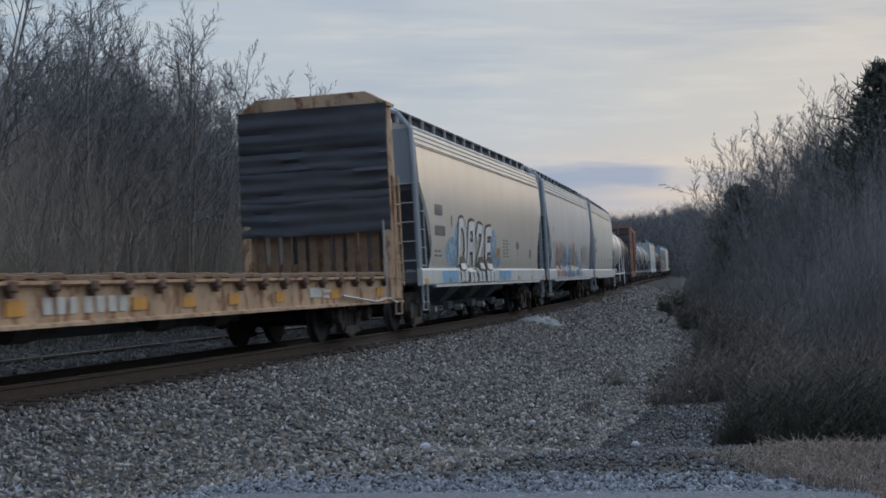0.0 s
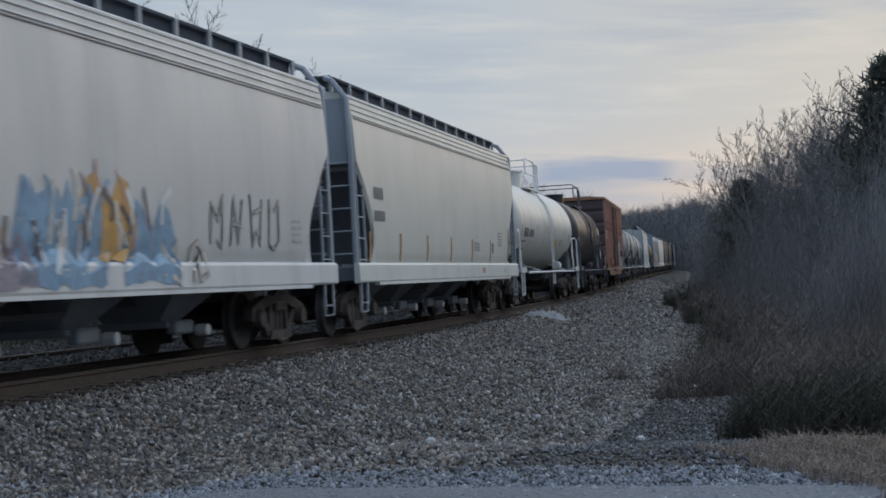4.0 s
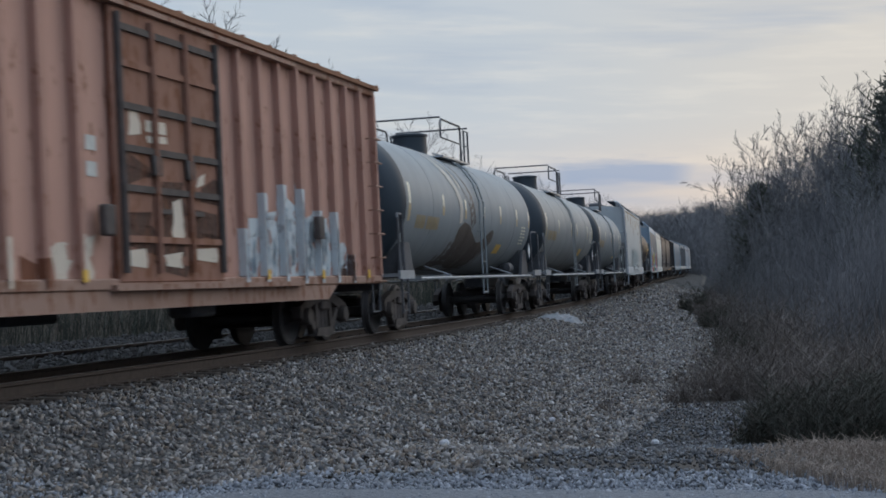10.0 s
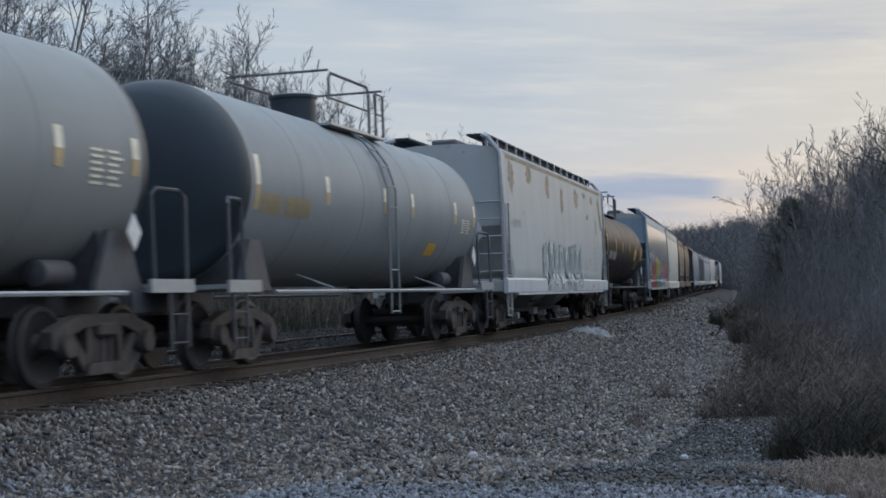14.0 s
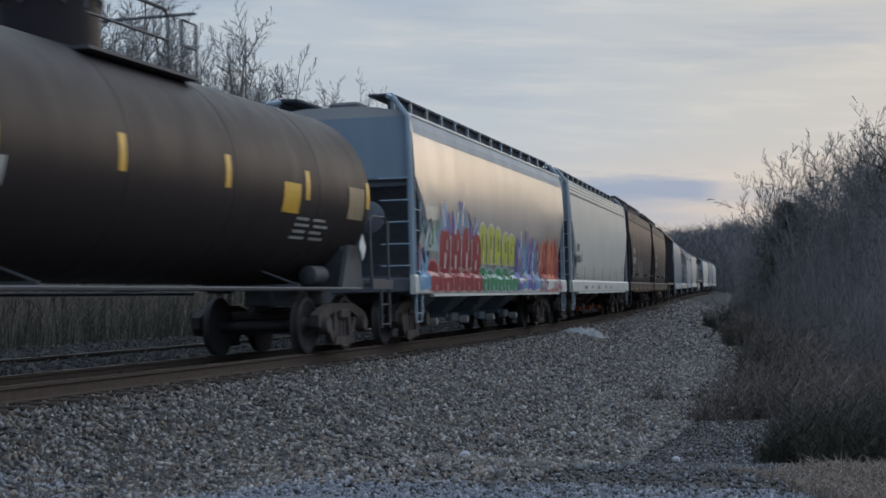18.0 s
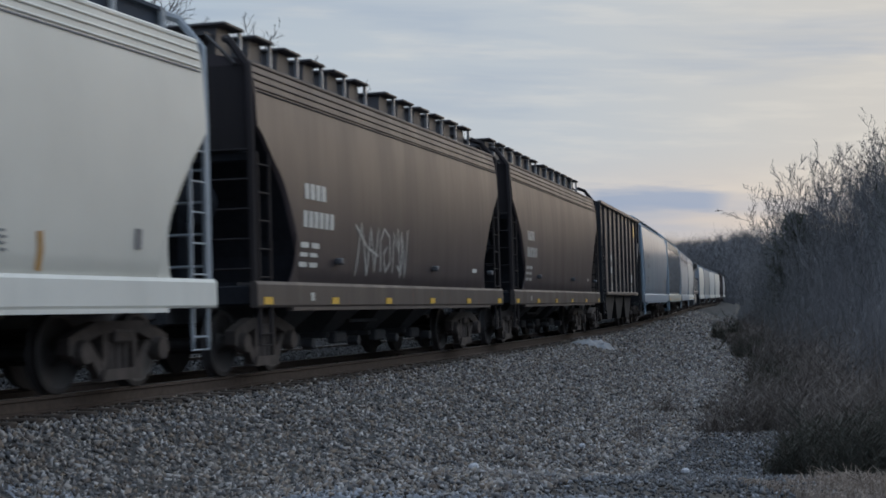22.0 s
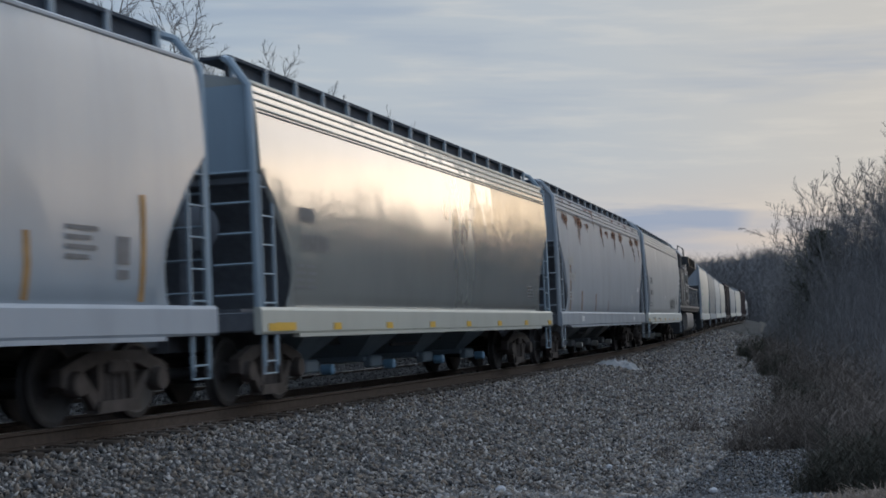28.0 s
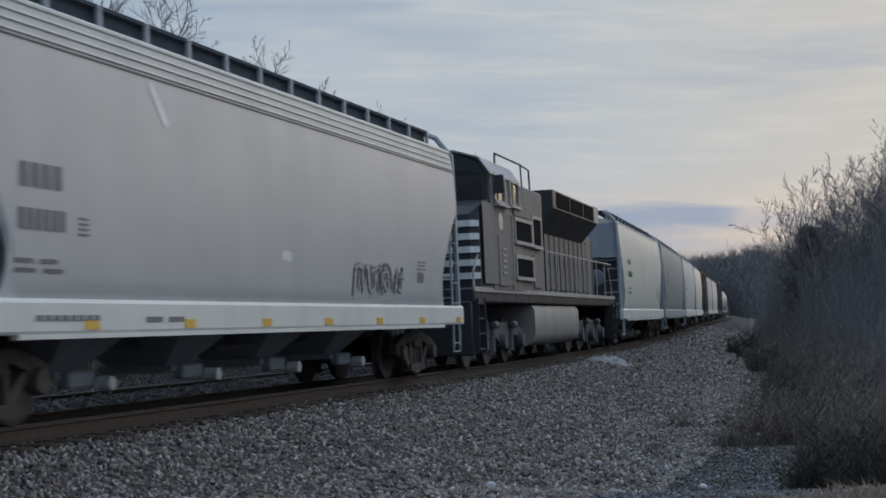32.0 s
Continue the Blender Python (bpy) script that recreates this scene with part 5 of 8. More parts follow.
def gate_shape(span):
    shape = Shape()
    w, d = span * 0.36, 1.18
    shape.loft([[(-w, -d, 1.22), (w, -d, 1.22), (w, d, 1.22), (-w, d, 1.22)], [(-0.34, -0.42, 0.52), (0.34, -0.42, 0.52), (0.34, 0.42, 0.52), (-0.34, 0.42, 0.52)]])
    shape.box(0, 0, 0.47, 0.80, 1.1, 0.10, 0.02)
    shape.box(0, -0.58, 0.42, 0.60, 0.16, 0.20, 0.03)
    return shape


def hopper(i, name_label, body, sill, end, ribs=3, roof="walk", cap=WHITE_BIT, gate=None, post=None, gates=4, walk_mat=None, wide=hopper_wide, cut=None, slope_mat=None):
    s0, s1 = ENDS[i], ENDS[i + 1]
    length = s1 - s0
    half = length / 2 - 2.15
    car = thing("hopper_car", name_label, "hopper car", (s0 + s1) / 2, half)
    post, gate, slope_mat = post or end, gate or end, slope_mat or end
    how = dict(wide=wide)
    how.update(cut or {})
    skin, slope = hopper_body(length, **how)
    part("body", skin, body, car, "", 50)
    # Shade under the cut-back ends is put into the slope colour.
    part("slope_sheet", slope, slope_mat, car, "slope sheets below the body, coloured dark for their shade", 20)
    stop = length / 2 - 0.62
    side = Side(lambda z: 1.606 if z < 1.29 else wide(z))
    for y in (-1, 1):
        band = Shape().prism([(y * 1.50, 0.93), (y * 1.585, 0.93), (y * 1.605, 0.96), (y * 1.605, 1.24), (y * 1.575, 1.285), (y * 1.50, 1.285)], "x", -stop, stop)
        band.box(0, y * 1.56, 0.905, 2 * stop - 2.6, 0.10, 0.05)
        part("side_sill", band, sill, car, "", 15)
        if ribs:
            # Dark strip that draws the ledge's shadow under the rib band.
            part("seam", Shape().box(0, y * (wide(3.85) + 0.004), 3.85, length - 1.75, 0.020, 0.018), slope_mat, car, "dark strip drawn as the ledge's shade below the ribs")
            for k in range(ribs):
                z = 3.90 + 0.105 * k
                part("top_rib", Shape().box(0, y * (wide(z) + 0.004), z, length - 1.7, 0.034, 0.030, 0.010), sill, car)
    # curved gussets close the foot of each cut-back end
    cut_nose, cut_high, cut_power = how.get("nose", 1.22), how.get("high", 3.05), how.get("power", 0.62)
    if cut_high > 2.8:
        for y in (-1, 1):
            for d in (-1, 1):
                rows = []
                for q in range(9):
                    z = 1.24 + 0.76 * q / 8
                    inner = cut_nose * (1 - (max(0.0, z - 1.22) / (cut_high - 1.22)) ** (1 / cut_power)) + 0.03
                    outer = inner - (0.40 * (1 - q / 8) ** 1.7)
                    at = length / 2 - 0.80
                    rows += [(d * (at - outer), y * (wide(z) - 0.004), z), (d * (at - inner), y * (wide(z) - 0.004), z), (d * (at - inner), y * (wide(z) - 0.03), z), (d * (at - outer), y * (wide(z) - 0.03), z)]
                part("gusset", Shape().loft([rows[4 * q:4 * q + 4] for q in range(9)]), body, car)
    for y in (-1, 1):
        part("eave", Shape().box(0, y * 1.475, 4.235, length - 1.62, 0.07, 0.07, 0.02), sill, car)
    # ends: corner posts bending over to the roof walk, ladders, end ladder rungs, platform
    for d in (-1, 1):
        x = d * (length / 2 - 0.70)
        for y in (-1, 1):
            part("corner_post", Shape().tube([(x, y * 1.52, 0.95), (x, y * 1.52, 3.2), (x, y * 1.50, 4.18), (x - d * 0.05, y * 1.22, 4.55), (x - d * 0.30, y * 1.05, 4.62)], 0.055, 6), post, car)
            part("ladder", ladder(Shape(), x - d * 0.10, x - d * 0.52, y * 1.56, 0.52, 3.02), post, car, "steel side ladder")
            part("step", Shape().tube([(x - d * 0.08, y * 1.55, 0.93), (x - d * 0.08, y * 1.55, 0.42), (x - d * 0.50, y * 1.55, 0.42), (x - d * 0.50, y * 1.55, 0.93)], 0.022, 5), post, car)
        for k in range(5):
            part("end_rung", Shape().tube([(x + d * 0.04, -1.5, 1.45 + 0.40 * k), (x + d * 0.04, -0.95, 1.45 + 0.40 * k)], 0.018, 5), post, car)
        frame_bits = Shape().box(x - d * 0.12, 0, 1.10, 0.22, 3.0, 0.26, 0.02).box(x - d * 0.2, 0, 2.98, 0.10, 2.9, 0.14, 0.02)
        for y in (-0.42, 0.42):
            frame_bits.box(x - d * 0.22, y, 2.05, 0.10, 0.12, 1.8)
        frame_bits.box(x - d * 0.7, 0, 1.26, 1.0, 2.4, 0.04)
        frame_bits.lathe([(-0.02, 0.26), (0.0, 0.30), (0.02, 0.26)], "x", (x + d * 0.06, 0.75 * d, 2.35), 16)
        part("end_frame", frame_bits, slope_mat, car, "end frame with hand-brake wheel, coloured dark for its shade")
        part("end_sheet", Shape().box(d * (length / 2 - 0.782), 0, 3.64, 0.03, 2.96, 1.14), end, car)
    # under the body
    under = Shape().box(0, 0, 0.92, length - 1.5, 0.42, 0.36)
    under.box(0, -0.66, 0.70, 1.6, 0.06, 0.06).tube([(-half + 1.2, 0.5, 0.86), (half - 1.2, 0.5, 0.86)], 0.10, 8)
    part("centre_sill", under, BLACK_STEEL, car)
    run = 2 * half - 2.3
    gm = mesh_of("outlet_gate", gate_shape(run / gates), gate, 30)
    cm = mesh_of("gate_cap", Shape().lathe([(-0.22, 0.05), (-0.20, 0.085), (-0.02, 0.085), (0.0, 0.05)], "y", (0, -0.66, 0.36), 12), cap)
    for k in range(gates):
        x = -run / 2 + run * (k + 0.5) / gates
        g = put_mesh("outlet_gate", gm, car, pose(x, 0, 0))
        put_mesh("gate_cap", cm, g, pose(0.34, 0, 0), "bright outlet cap")
    # roof
    wm = walk_mat or GALV
    if roof == "walk":
        part("hatch", Shape().box(0, 0, 4.53, length - 3.2, 0.62, 0.20, 0.05), BLACK_STEEL, car, "long dark trough hatch")
        n = max(4, int((length - 2.0) / 1.15))
        pm = mesh_of("walk_post", Shape().box(0, 0, 4.47, 0.075, 0.05, 0.36), post)
        for y in (-1, 1):
            part("roof_walk", Shape().box(0, y * 0.92, 4.635, length - 1.9, 0.46, 0.045).box(0, y * 1.06, 4.50, length - 2.0, 0.03, 0.25), WALK_STEEL, car, "dark steel grating walk along the roof")
            for k in range(n + 1):
                put_mesh("walk_post", pm, car, pose(-(length - 2.1) / 2 + (length - 2.1) * k / n, y * 1.14, 0))
    else:
        for k in range(12):
            x = -(length - 3.2) / 2 + (length - 3.2) * (k + (0.25 if k > 5 else -0.25)) / 11
            hatch = part("hatch", Shape().prism([(x - 0.30, 4.36), (x + 0.30, 4.36), (x + 0.22, 4.82), (x - 0.22, 4.82)], "y", -0.9, 0.9).box(x + 0.06, 0, 4.845, 0.70, 2.1, 0.05, 0.015), walk_mat or BLACK_STEEL, car, "dark square loading hatch with a platform edge")
            for y in (-0.98, 0.98):
                part("hatch_latch", Shape().box(x + 0.38, y, 4.62, 0.05, 0.05, 0.42), GALV, hatch)
        for d in (-1, 1):
            part("end_platform", Shape().box(d * (length / 2 - 1.25), 0, 4.68, 0.9, 1.7, 0.05).tube([(d * (length / 2 - 1.6), -0.7, 4.40), (d * (length / 2 - 0.9), -0.8, 4.66)], 0.03, 5).tube([(d * (length / 2 - 0.85), -0.84, 4.66), (d * (length / 2 - 0.75), -1.3, 4.22)], 0.025, 5), walk_mat or BLACK_STEEL, car)
    add_trucks(car, half)
    add_couplers(car, length)
    return car, side, length


def marks(car, side, items, material, label=""):
    shape = Shape()
    for kind, *a in items:
        (side.bars if kind == "bars" else side.patch)(shape, *a)
    tagged(part("lettering", shape, material, car, label or "small stencilled lettering", 0), kind="stuff")


def lettering(car, side, rows, ink=LETTER_DARK, label=""):
    """Blocks of lettering that cannot be read: each row is x0, x1, foot, top and how many bars it holds."""
    shape = Shape()
    for x0, x1, z0, z1, many in rows:
        step = (x1 - x0) / many
        for k in range(many):
            side.patch(shape, x0 + step * k, x0 + step * (k + 0.74), z0, z1, 0.007)
    tagged(part("lettering", shape, ink, car, label or "small stencilled lettering", 0), kind="stuff")


def fine_print(x0, x1, z0, z1, lines):
    step = (z1 - z0) / lines
    return [(x0, x1 - 0.12 * (k % 2) * (x1 - x0), z0 + step * k, z0 + step * (k + 0.45), 2) for k in range(lines)]


def reflectors(car, length, wide_y=1.608, z=1.02, n=8, w=0.32, h=0.10):
    mesh = mesh_of("reflector", Shape().box(0, -wide_y, z, w, 0.008, h), YELLOW_BIT)
    for k in range(n):
        put_mesh("reflector", mesh, car, pose(-length / 2 + 1.0 + (length - 2.0) * k / (n - 1), 0, 0), "yellow reflective strip")

# -- tank car --
OCHRE_FADED = plain("faded_ochre_letters", (0.36, 0.275, 0.16), 0.6)
CREAM_BIT = plain("cream_reflector", (0.82, 0.76, 0.60), 0.5)
AMBER_BIT = plain("amber_reflector", (0.52, 0.38, 0.20), 0.5)


def tank(i, label, shell, heads, r=1.44, zc=2.58, dome="wide", rail_mat=WHITE_BIT, strip_n=5, letters=None, tall=0.95, under=BLACK_STEEL, strips=None, strip_x=None, rows=(), notice=None, dome_size=(0.40, 0.34), side_ladder=True, head_in=0.62):
    s0, s1 = ENDS[i], ENDS[i + 1]
    length = s1 - s0
    half = length / 2 - 1.95
    car = thing("tank_car", label, "tank car", (s0 + s1) / 2, half)
    a = length / 2 - 0.95
    prof = [(-a, 0.02), (-a + 0.02, 0.35 * r), (-a + 0.07, 0.62 * r), (-a + 0.17, 0.82 * r), (-a + 0.30, 0.93 * r), (-a + 0.46, 0.985 * r), (-a + 0.62, r)] + ([(-a + head_in, r)] if head_in > 0.63 else [])
    mid = [(x, r) for x in np.linspace(-a + 1.2, a - 1.2, 7)]
    part("shell", Shape().lathe([(-a + head_in, r)] + mid + [(a - head_in, r)], "x", (0, 0, zc), 48), shell, car, "", 60)
    part("tank_head", Shape().lathe(prof, "x", (0, 0, zc), 48), heads, car, "domed tank end", 60)
    part("tank_head", Shape().lathe([(-t, q) for t, q in prof], "x", (0, 0, zc), 48), heads, car, "domed tank end", 60)
    for x in (-a * 0.62, -a * 0.2, a * 0.2, a * 0.62):
        seam = Shape().lathe([(x - 0.02, r - 0.01), (x - 0.015, r + 0.004), (x + 0.015, r + 0.004), (x + 0.02, r - 0.01)], "x", (0, 0, zc), 48)
        part("weld_seam", seam, shell, car, "", 60)
    side = Side(lambda z: math.sqrt(max(0.01, r * r - (z - zc) ** 2)))
    # saddles and stub sills
    for d in (-1, 1):
        saddle = Shape().prism([(-1.30, 1.05), (1.30, 1.05), (1.18, 1.75), (0.9, 1.45), (0.0, zc - r - 0.02), (-0.9, 1.45), (-1.18, 1.75)], "x", d * half - 0.28, d * half + 0.28)
        for y in (-1, 1):
            saddle.prism([(d * half - 0.55, 1.05), (d * half + 0.55, 1.05), (d * half + 0.2, 1.75), (d * half - 0.2, 1.75)], "y", y * 1.22, y * 1.30)
        part("saddle", saddle, under, car, "steel saddle under the tank")
        sill = Shape().box(d * (length / 2 - 1.6), 0, 0.95, 2.6, 0.50, 0.34, 0.02)
        part("stub_sill", sill, under, car)
        plat = Shape().box(d * (length / 2 - 0.95), 0, 1.10, 0.75, 3.0, 0.06)
        plat.box(d * (length / 2 - 1.05), -1.50, 1.10, 1.1, 0.05, 0.16).box(d * (length / 2 - 1.05), 1.50, 1.10, 1.1, 0.05, 0.16)
        part("end_platform", plat, rail_mat, car, "end platform with steps")
        for y in (-1, 1):
            gr = Shape().tube([(d * (length / 2 - 0.62), y * 1.48, 1.1), (d * (length / 2 - 0.62), y * 1.48, 2.18), (d * (length / 2 - 0.72), y * 1.44, 2.26), (d * (length / 2 - 1.2), y * 1.40, 2.26), (d * (length / 2 - 1.3), y * 1.38, 2.18), (d * (length / 2 - 1.3), y * 1.40, 1.1)], 0.026, 6)
            part("grab_rail", gr, rail_mat if rail_mat is WHITE_BIT else under, car, "bent pipe hand rail")
            st = ladder(Shape(), d * (length / 2 - 0.66), d * (length / 2 - 1.10), y * 1.50, 0.36, 1.12, 0.34)
            part("step", st, rail_mat if rail_mat is WHITE_BIT else under, car)
        part("brake_cylinder", Shape().lathe([(-0.34, 0.05), (-0.30, 0.15), (0.28, 0.15), (0.34, 0.08)], "x", (d * (half - 0.9), -0.95 * d, 1.26), 14), rail_mat if rail_mat is WHITE_BIT else under, car)
    for y in (-1, 1):
        side_rail = Shape().tube([(-half + 0.2, y * 1.50, 1.02), (half - 0.2, y * 1.50, 1.02)], 0.030, 6)
        part("side_rail", side_rail, rail_mat, car, "long side hand rail")
        for k in (-0.55, 0.55):
            hang = Shape().box(half * k, y * 1.0, 1.07, 0.05, 1.0, 0.05).tube([(half * k, y * 1.48, 1.08), (half * k, y * 0.9, 1.3)], 0.02, 5)
            part("rail_bracket", hang, rail_mat, car)
        # centre ladder following the shell
        lad = Shape()
        for x in (-0.24, 0.24):
            pts = [(x, y * 1.50, 0.62), (x, y * 1.50, 1.9)] + [(x, y * (r + 0.07) * math.cos(q), zc + (r + 0.07) * math.sin(q)) for q in [radians(k) for k in (-10, 8, 26, 44, 62, 74)]]
            lad.tube(pts, 0.022, 5)
        for k in range(3):
            lad.tube([(-0.24, y * 1.50, 0.66 + 0.36 * k), (0.24, y * 1.50, 0.66 + 0.36 * k)], 0.016, 5)
        for k in (-18, -4, 10, 24, 38, 52, 64):
            q = radians(k)
            lad.tube([(-0.24, y * (r + 0.07) * math.cos(q), zc + (r + 0.07) * math.sin(q)), (0.24, y * (r + 0.07) * math.cos(q), zc + (r + 0.07) * math.sin(q))], 0.016, 5)
        if side_ladder:
            part("ladder", lad, rail_mat if rail_mat is WHITE_BIT else shell, car, "ladder up the tank's side")
    # top fittings
    top = zc + r
    wide_r, tall_r = dome_size
    part("manway", Shape().lathe([(-0.15, wide_r), (tall_r - 0.06, wide_r), (tall_r - 0.05, wide_r + 0.03), (tall_r, wide_r + 0.03), (tall_r + 0.02, wide_r * 0.9), (tall_r + 0.05, wide_r * 0.3)], "z", (-0.75, 0, top), 24), shell if dome == "wide" else heads, car, "valve housing on top")
    if dome == "wide":
        for k in range(8):
            q = 0.785 * k
            x, y = -0.75 + (wide_r + 0.05) * math.cos(q), (wide_r + 0.05) * math.sin(q)
            part("cover_bolt", Shape().tube([(x, y, top + tall_r - 0.16), (x, y, top + tall_r + 0.04)], 0.02, 5), rail_mat, car)
    plat = Shape()
    for y in (-1, 1):
        plat.box(0, y * 0.78, top - 0.18, 3.0, 0.34, 0.04)
        plat.box(0, y * 0.60, top - 0.26, 3.0, 0.05, 0.12)
    part("top_platform", plat, rail_mat, car, "grating platform on top")
    rails = Shape()
    for y in (-0.92, 0.92):
        z0, z1 = top - 0.18, top - 0.18 + tall
        rails.tube([(-1.5, y, z0 + 0.45), (-1.5, y, z1 - 0.1), (-1.4, y, z1), (0.55, y, z1), (0.65, y, z1 - 0.1), (0.65, y, z0)], 0.026, 6)
        rails.tube([(-1.5, y, z0 + 0.5 * tall), (0.65, y, z0 + 0.5 * tall)], 0.02, 5)
        rails.tube([(1.05, y, z0), (1.05, y, z1 - 0.06), (1.5, y, z1 - 0.06), (1.5, y, z0)], 0.024, 6)
        rails.tube([(1.05, y, z0 + 0.5 * tall), (1.5, y, z0 + 0.5 * tall)], 0.018, 5)
    for x in (-1.5, 1.5):
        rails.tube([(x, -0.92, top + 0.72), (x, 0.92, top + 0.72)], 0.022, 5)
    part("top_railing", rails, under if under is not BLACK_STEEL or rail_mat is not WHITE_BIT else rail_mat, car, "pipe railing round the top platform")
    # reflective strips, placard, stencils
    for k, x in enumerate(strip_x or [-a + 0.75 + (2 * a - 1.5) * q / (strip_n - 1) for q in range(strip_n)]):
        low, high = (zc - 0.42, zc + 0.34) if strip_x and k == 0 else (zc - 0.22, zc + 0.22)
        mid_z = low + (high - low) * 0.45
        part("reflector", side.patch(Shape(), x - 0.085, x + 0.085, mid_z, high, 0.006), strips or CREAM_BIT, car, "upright reflective strip", 0)
        part("reflector", side.patch(Shape(), x - 0.085, x + 0.085, low, mid_z, 0.006), strips or AMBER_BIT, car, "upright reflective strip, worn below", 0)
    for ink, lines in rows:
        lettering(car, side, lines, ink, "stencilled lettering on the tank")
    if letters:
        shape = Shape()
        side.bars(shape, -a + 1.35, zc + 0.02, [[0.22, 0.20, 0.16, 0.18, 0.22]], 0.20)
        tagged(part("lettering", shape, letters, car, "stencilled lettering on the tank", 0), kind="stuff")
    if notice:
        part("notice", side.patch(Shape(), *notice, 0.007), YELLOW_BIT, car, "yellow notice square", 0)
    dia = Shape().prism([(0, 0.22), (0.17, 0), (0, -0.22), (-0.17, 0)], "y", -0.006, 0.006)
    ob = part("placard", dia, WHITE_BIT, car, "white diamond placard")
    ob.matrix_basis = pose(half + 0.15, -1.42, 1.72)
    add_trucks(car, half)
    add_couplers(car, length)
    return car, side, length, a


# -- boxcar with outside posts --
DOOR_AT, POST_STEP = -0.38, 0.785


def box_posts(e):
    xs = [-8.25 + POST_STEP * k for k in range(23)]
    return [x for x in xs if abs(x - DOOR_AT) > 1.62 and abs(x) < e - 0.02]


def boxcar(i, label, body, end, door, roof_mat, sill=None, rich=True):
    s0, s1 = ENDS[i], ENDS[i + 1]
    length = s1 - s0
    half = length / 2 - 2.75
    car = thing("boxcar", label, "boxcar", (s0 + s1) / 2, half)
    e = length / 2 - 0.78
    part("body", Shape().box(0, 0, 2.72, 2 * e - 0.06, 2.92, 3.40), body, car)
    for y in (-1, 1):
        sheet = Shape()
        sheet.box(0, y * 1.50, 4.36, 2 * e, 0.10, 0.14, 0.02).box(0, y * 1.50, 1.02, 2 * e, 0.09, 0.14, 0.02)
        part("side_rail", sheet, sill or body, car)
        belly = Shape().prism([(-e + 2.4, 0.96), (-e + 2.9, 0.72), (e - 2.9, 0.72), (e - 2.4, 0.96)], "y", y * 1.47, y * 1.52)
        part("fishbelly_sill", belly, sill or body, car, "deep side sill with flaking paint")
        pm = mesh_of("side_post", Shape().prism([(-0.062, y * 1.455), (-0.055, y * 1.565), (0.055, y * 1.565), (0.062, y * 1.455)], "z", 1.09, 4.30), body)
        for x in box_posts(e):
            put_mesh("side_post", pm, car, pose(x, 0, 0))
        leaf = part("door", Shape().box(DOOR_AT, y * 1.52, 2.66, 3.05, 0.08, 3.25, 0.02), door, car, "rusted sliding plug door")
        for x in (DOOR_AT - 1.42, DOOR_AT - 0.52, DOOR_AT + 0.45, DOOR_AT + 1.42):
            part("lock_bar", Shape().tube([(x, y * 1.595, 1.15), (x, y * 1.595, 4.20)], 0.045, 6), TRUCK_STEEL if abs(x - DOOR_AT) > 1 else door, leaf, "upright locking bar")
        for z in (1.55, 2.15, 2.62, 3.12, 3.62, 4.05):
            part("door_rib", Shape().box(DOOR_AT, y * 1.575, z, 2.9, 0.045, 0.08), TRUCK_STEEL if z in (2.62, 2.15, 3.12, 4.05) else door, leaf)
        for x in (DOOR_AT - 0.52, DOOR_AT + 0.45):
            part("lock_box", Shape().box(x, y * 1.60, 2.45, 0.22, 0.06, 0.26, 0.02), TRUCK_STEEL, leaf)
            part("lock_handle", Shape().box(x + 0.2, y * 1.60, 1.9, 0.30, 0.04, 0.06), TRUCK_STEEL, leaf)
        for x in (-2.25, 4.9):
            part("roller_box", Shape().box(x, y * 1.60, 1.75 if x < 0 else 1.85, 0.26, 0.10, 0.36, 0.02), TRUCK_STEEL if rich else body, car)
        part("door_track", Shape().box(1.0, y * 1.57, 0.98, 6.2, 0.10, 0.07), sill or body, car)
        part("door_track", Shape().box(1.0, y * 1.58, 4.32, 6.2, 0.08, 0.06), sill or body, car)
        for x in (-e + 0.30, e - 0.30):
            for k in range(7 if x > 0 else 5):
                rg = Shape()
                rg.tube([(x - 0.21, y * 1.64, 0.98 + 0.42 * k), (x + 0.21, y * 1.64, 0.98 + 0.42 * k)], 0.018, 5)
                for u in (-0.21, 0.21):
                    rg.tube([(x + u, y * 1.50, 0.98 + 0.42 * k), (x + u, y * 1.64, 0.98 + 0.42 * k)], 0.014, 4)
                part("grab_iron", rg, sill or body, car)
            part("step", Shape().tube([(x - 0.2, y * 1.5, 0.95), (x - 0.2, y * 1.5, 0.45), (x + 0.2, y * 1.5, 0.45), (x + 0.2, y * 1.5, 0.95)], 0.022, 5), BLACK_STEEL, car)
    part("roof", Shape().prism([(-1.60, 4.40), (-1.62, 4.46), (-0.8, 4.55), (0.8, 4.55), (1.62, 4.46), (1.60, 4.40)], "x", -e - 0.10, e + 0.10), roof_mat, car, "low peaked roof with overhanging eave")
    seams = Shape()
    for k in range(17):
        x = -e + 2 * e * k / 16
        seams.prism([(-1.62, 4.465), (-1.62, 4.49), (-0.8, 4.575), (0.8, 4.575), (1.62, 4.49), (1.62, 4.465), (0.8, 4.55), (-0.8, 4.55)], "x", x - 0.03, x + 0.03)
    part("roof_seam", seams, roof_mat, car)
    for d in (-1, 1):
        panel = Shape()
        rows = []
        for k in range(61):
            z = 1.0 + 3.4 * k / 60
            bulge = 0.065 * min(1.0, 3.2 * max(0.0, math.sin(math.pi * ((z - 1.0) / 0.57 % 1.0))) ** 1.5)
            rows.append([(d * (e + bulge - 0.02), -1.50, z), (d * (e + bulge - 0.02), 1.50, z)])
        vs = [q for r_ in rows for q in r_]
        panel.add(vs, [(2 * k, 2 * k + 1, 2 * k + 3, 2 * k + 2) for k in range(60)])
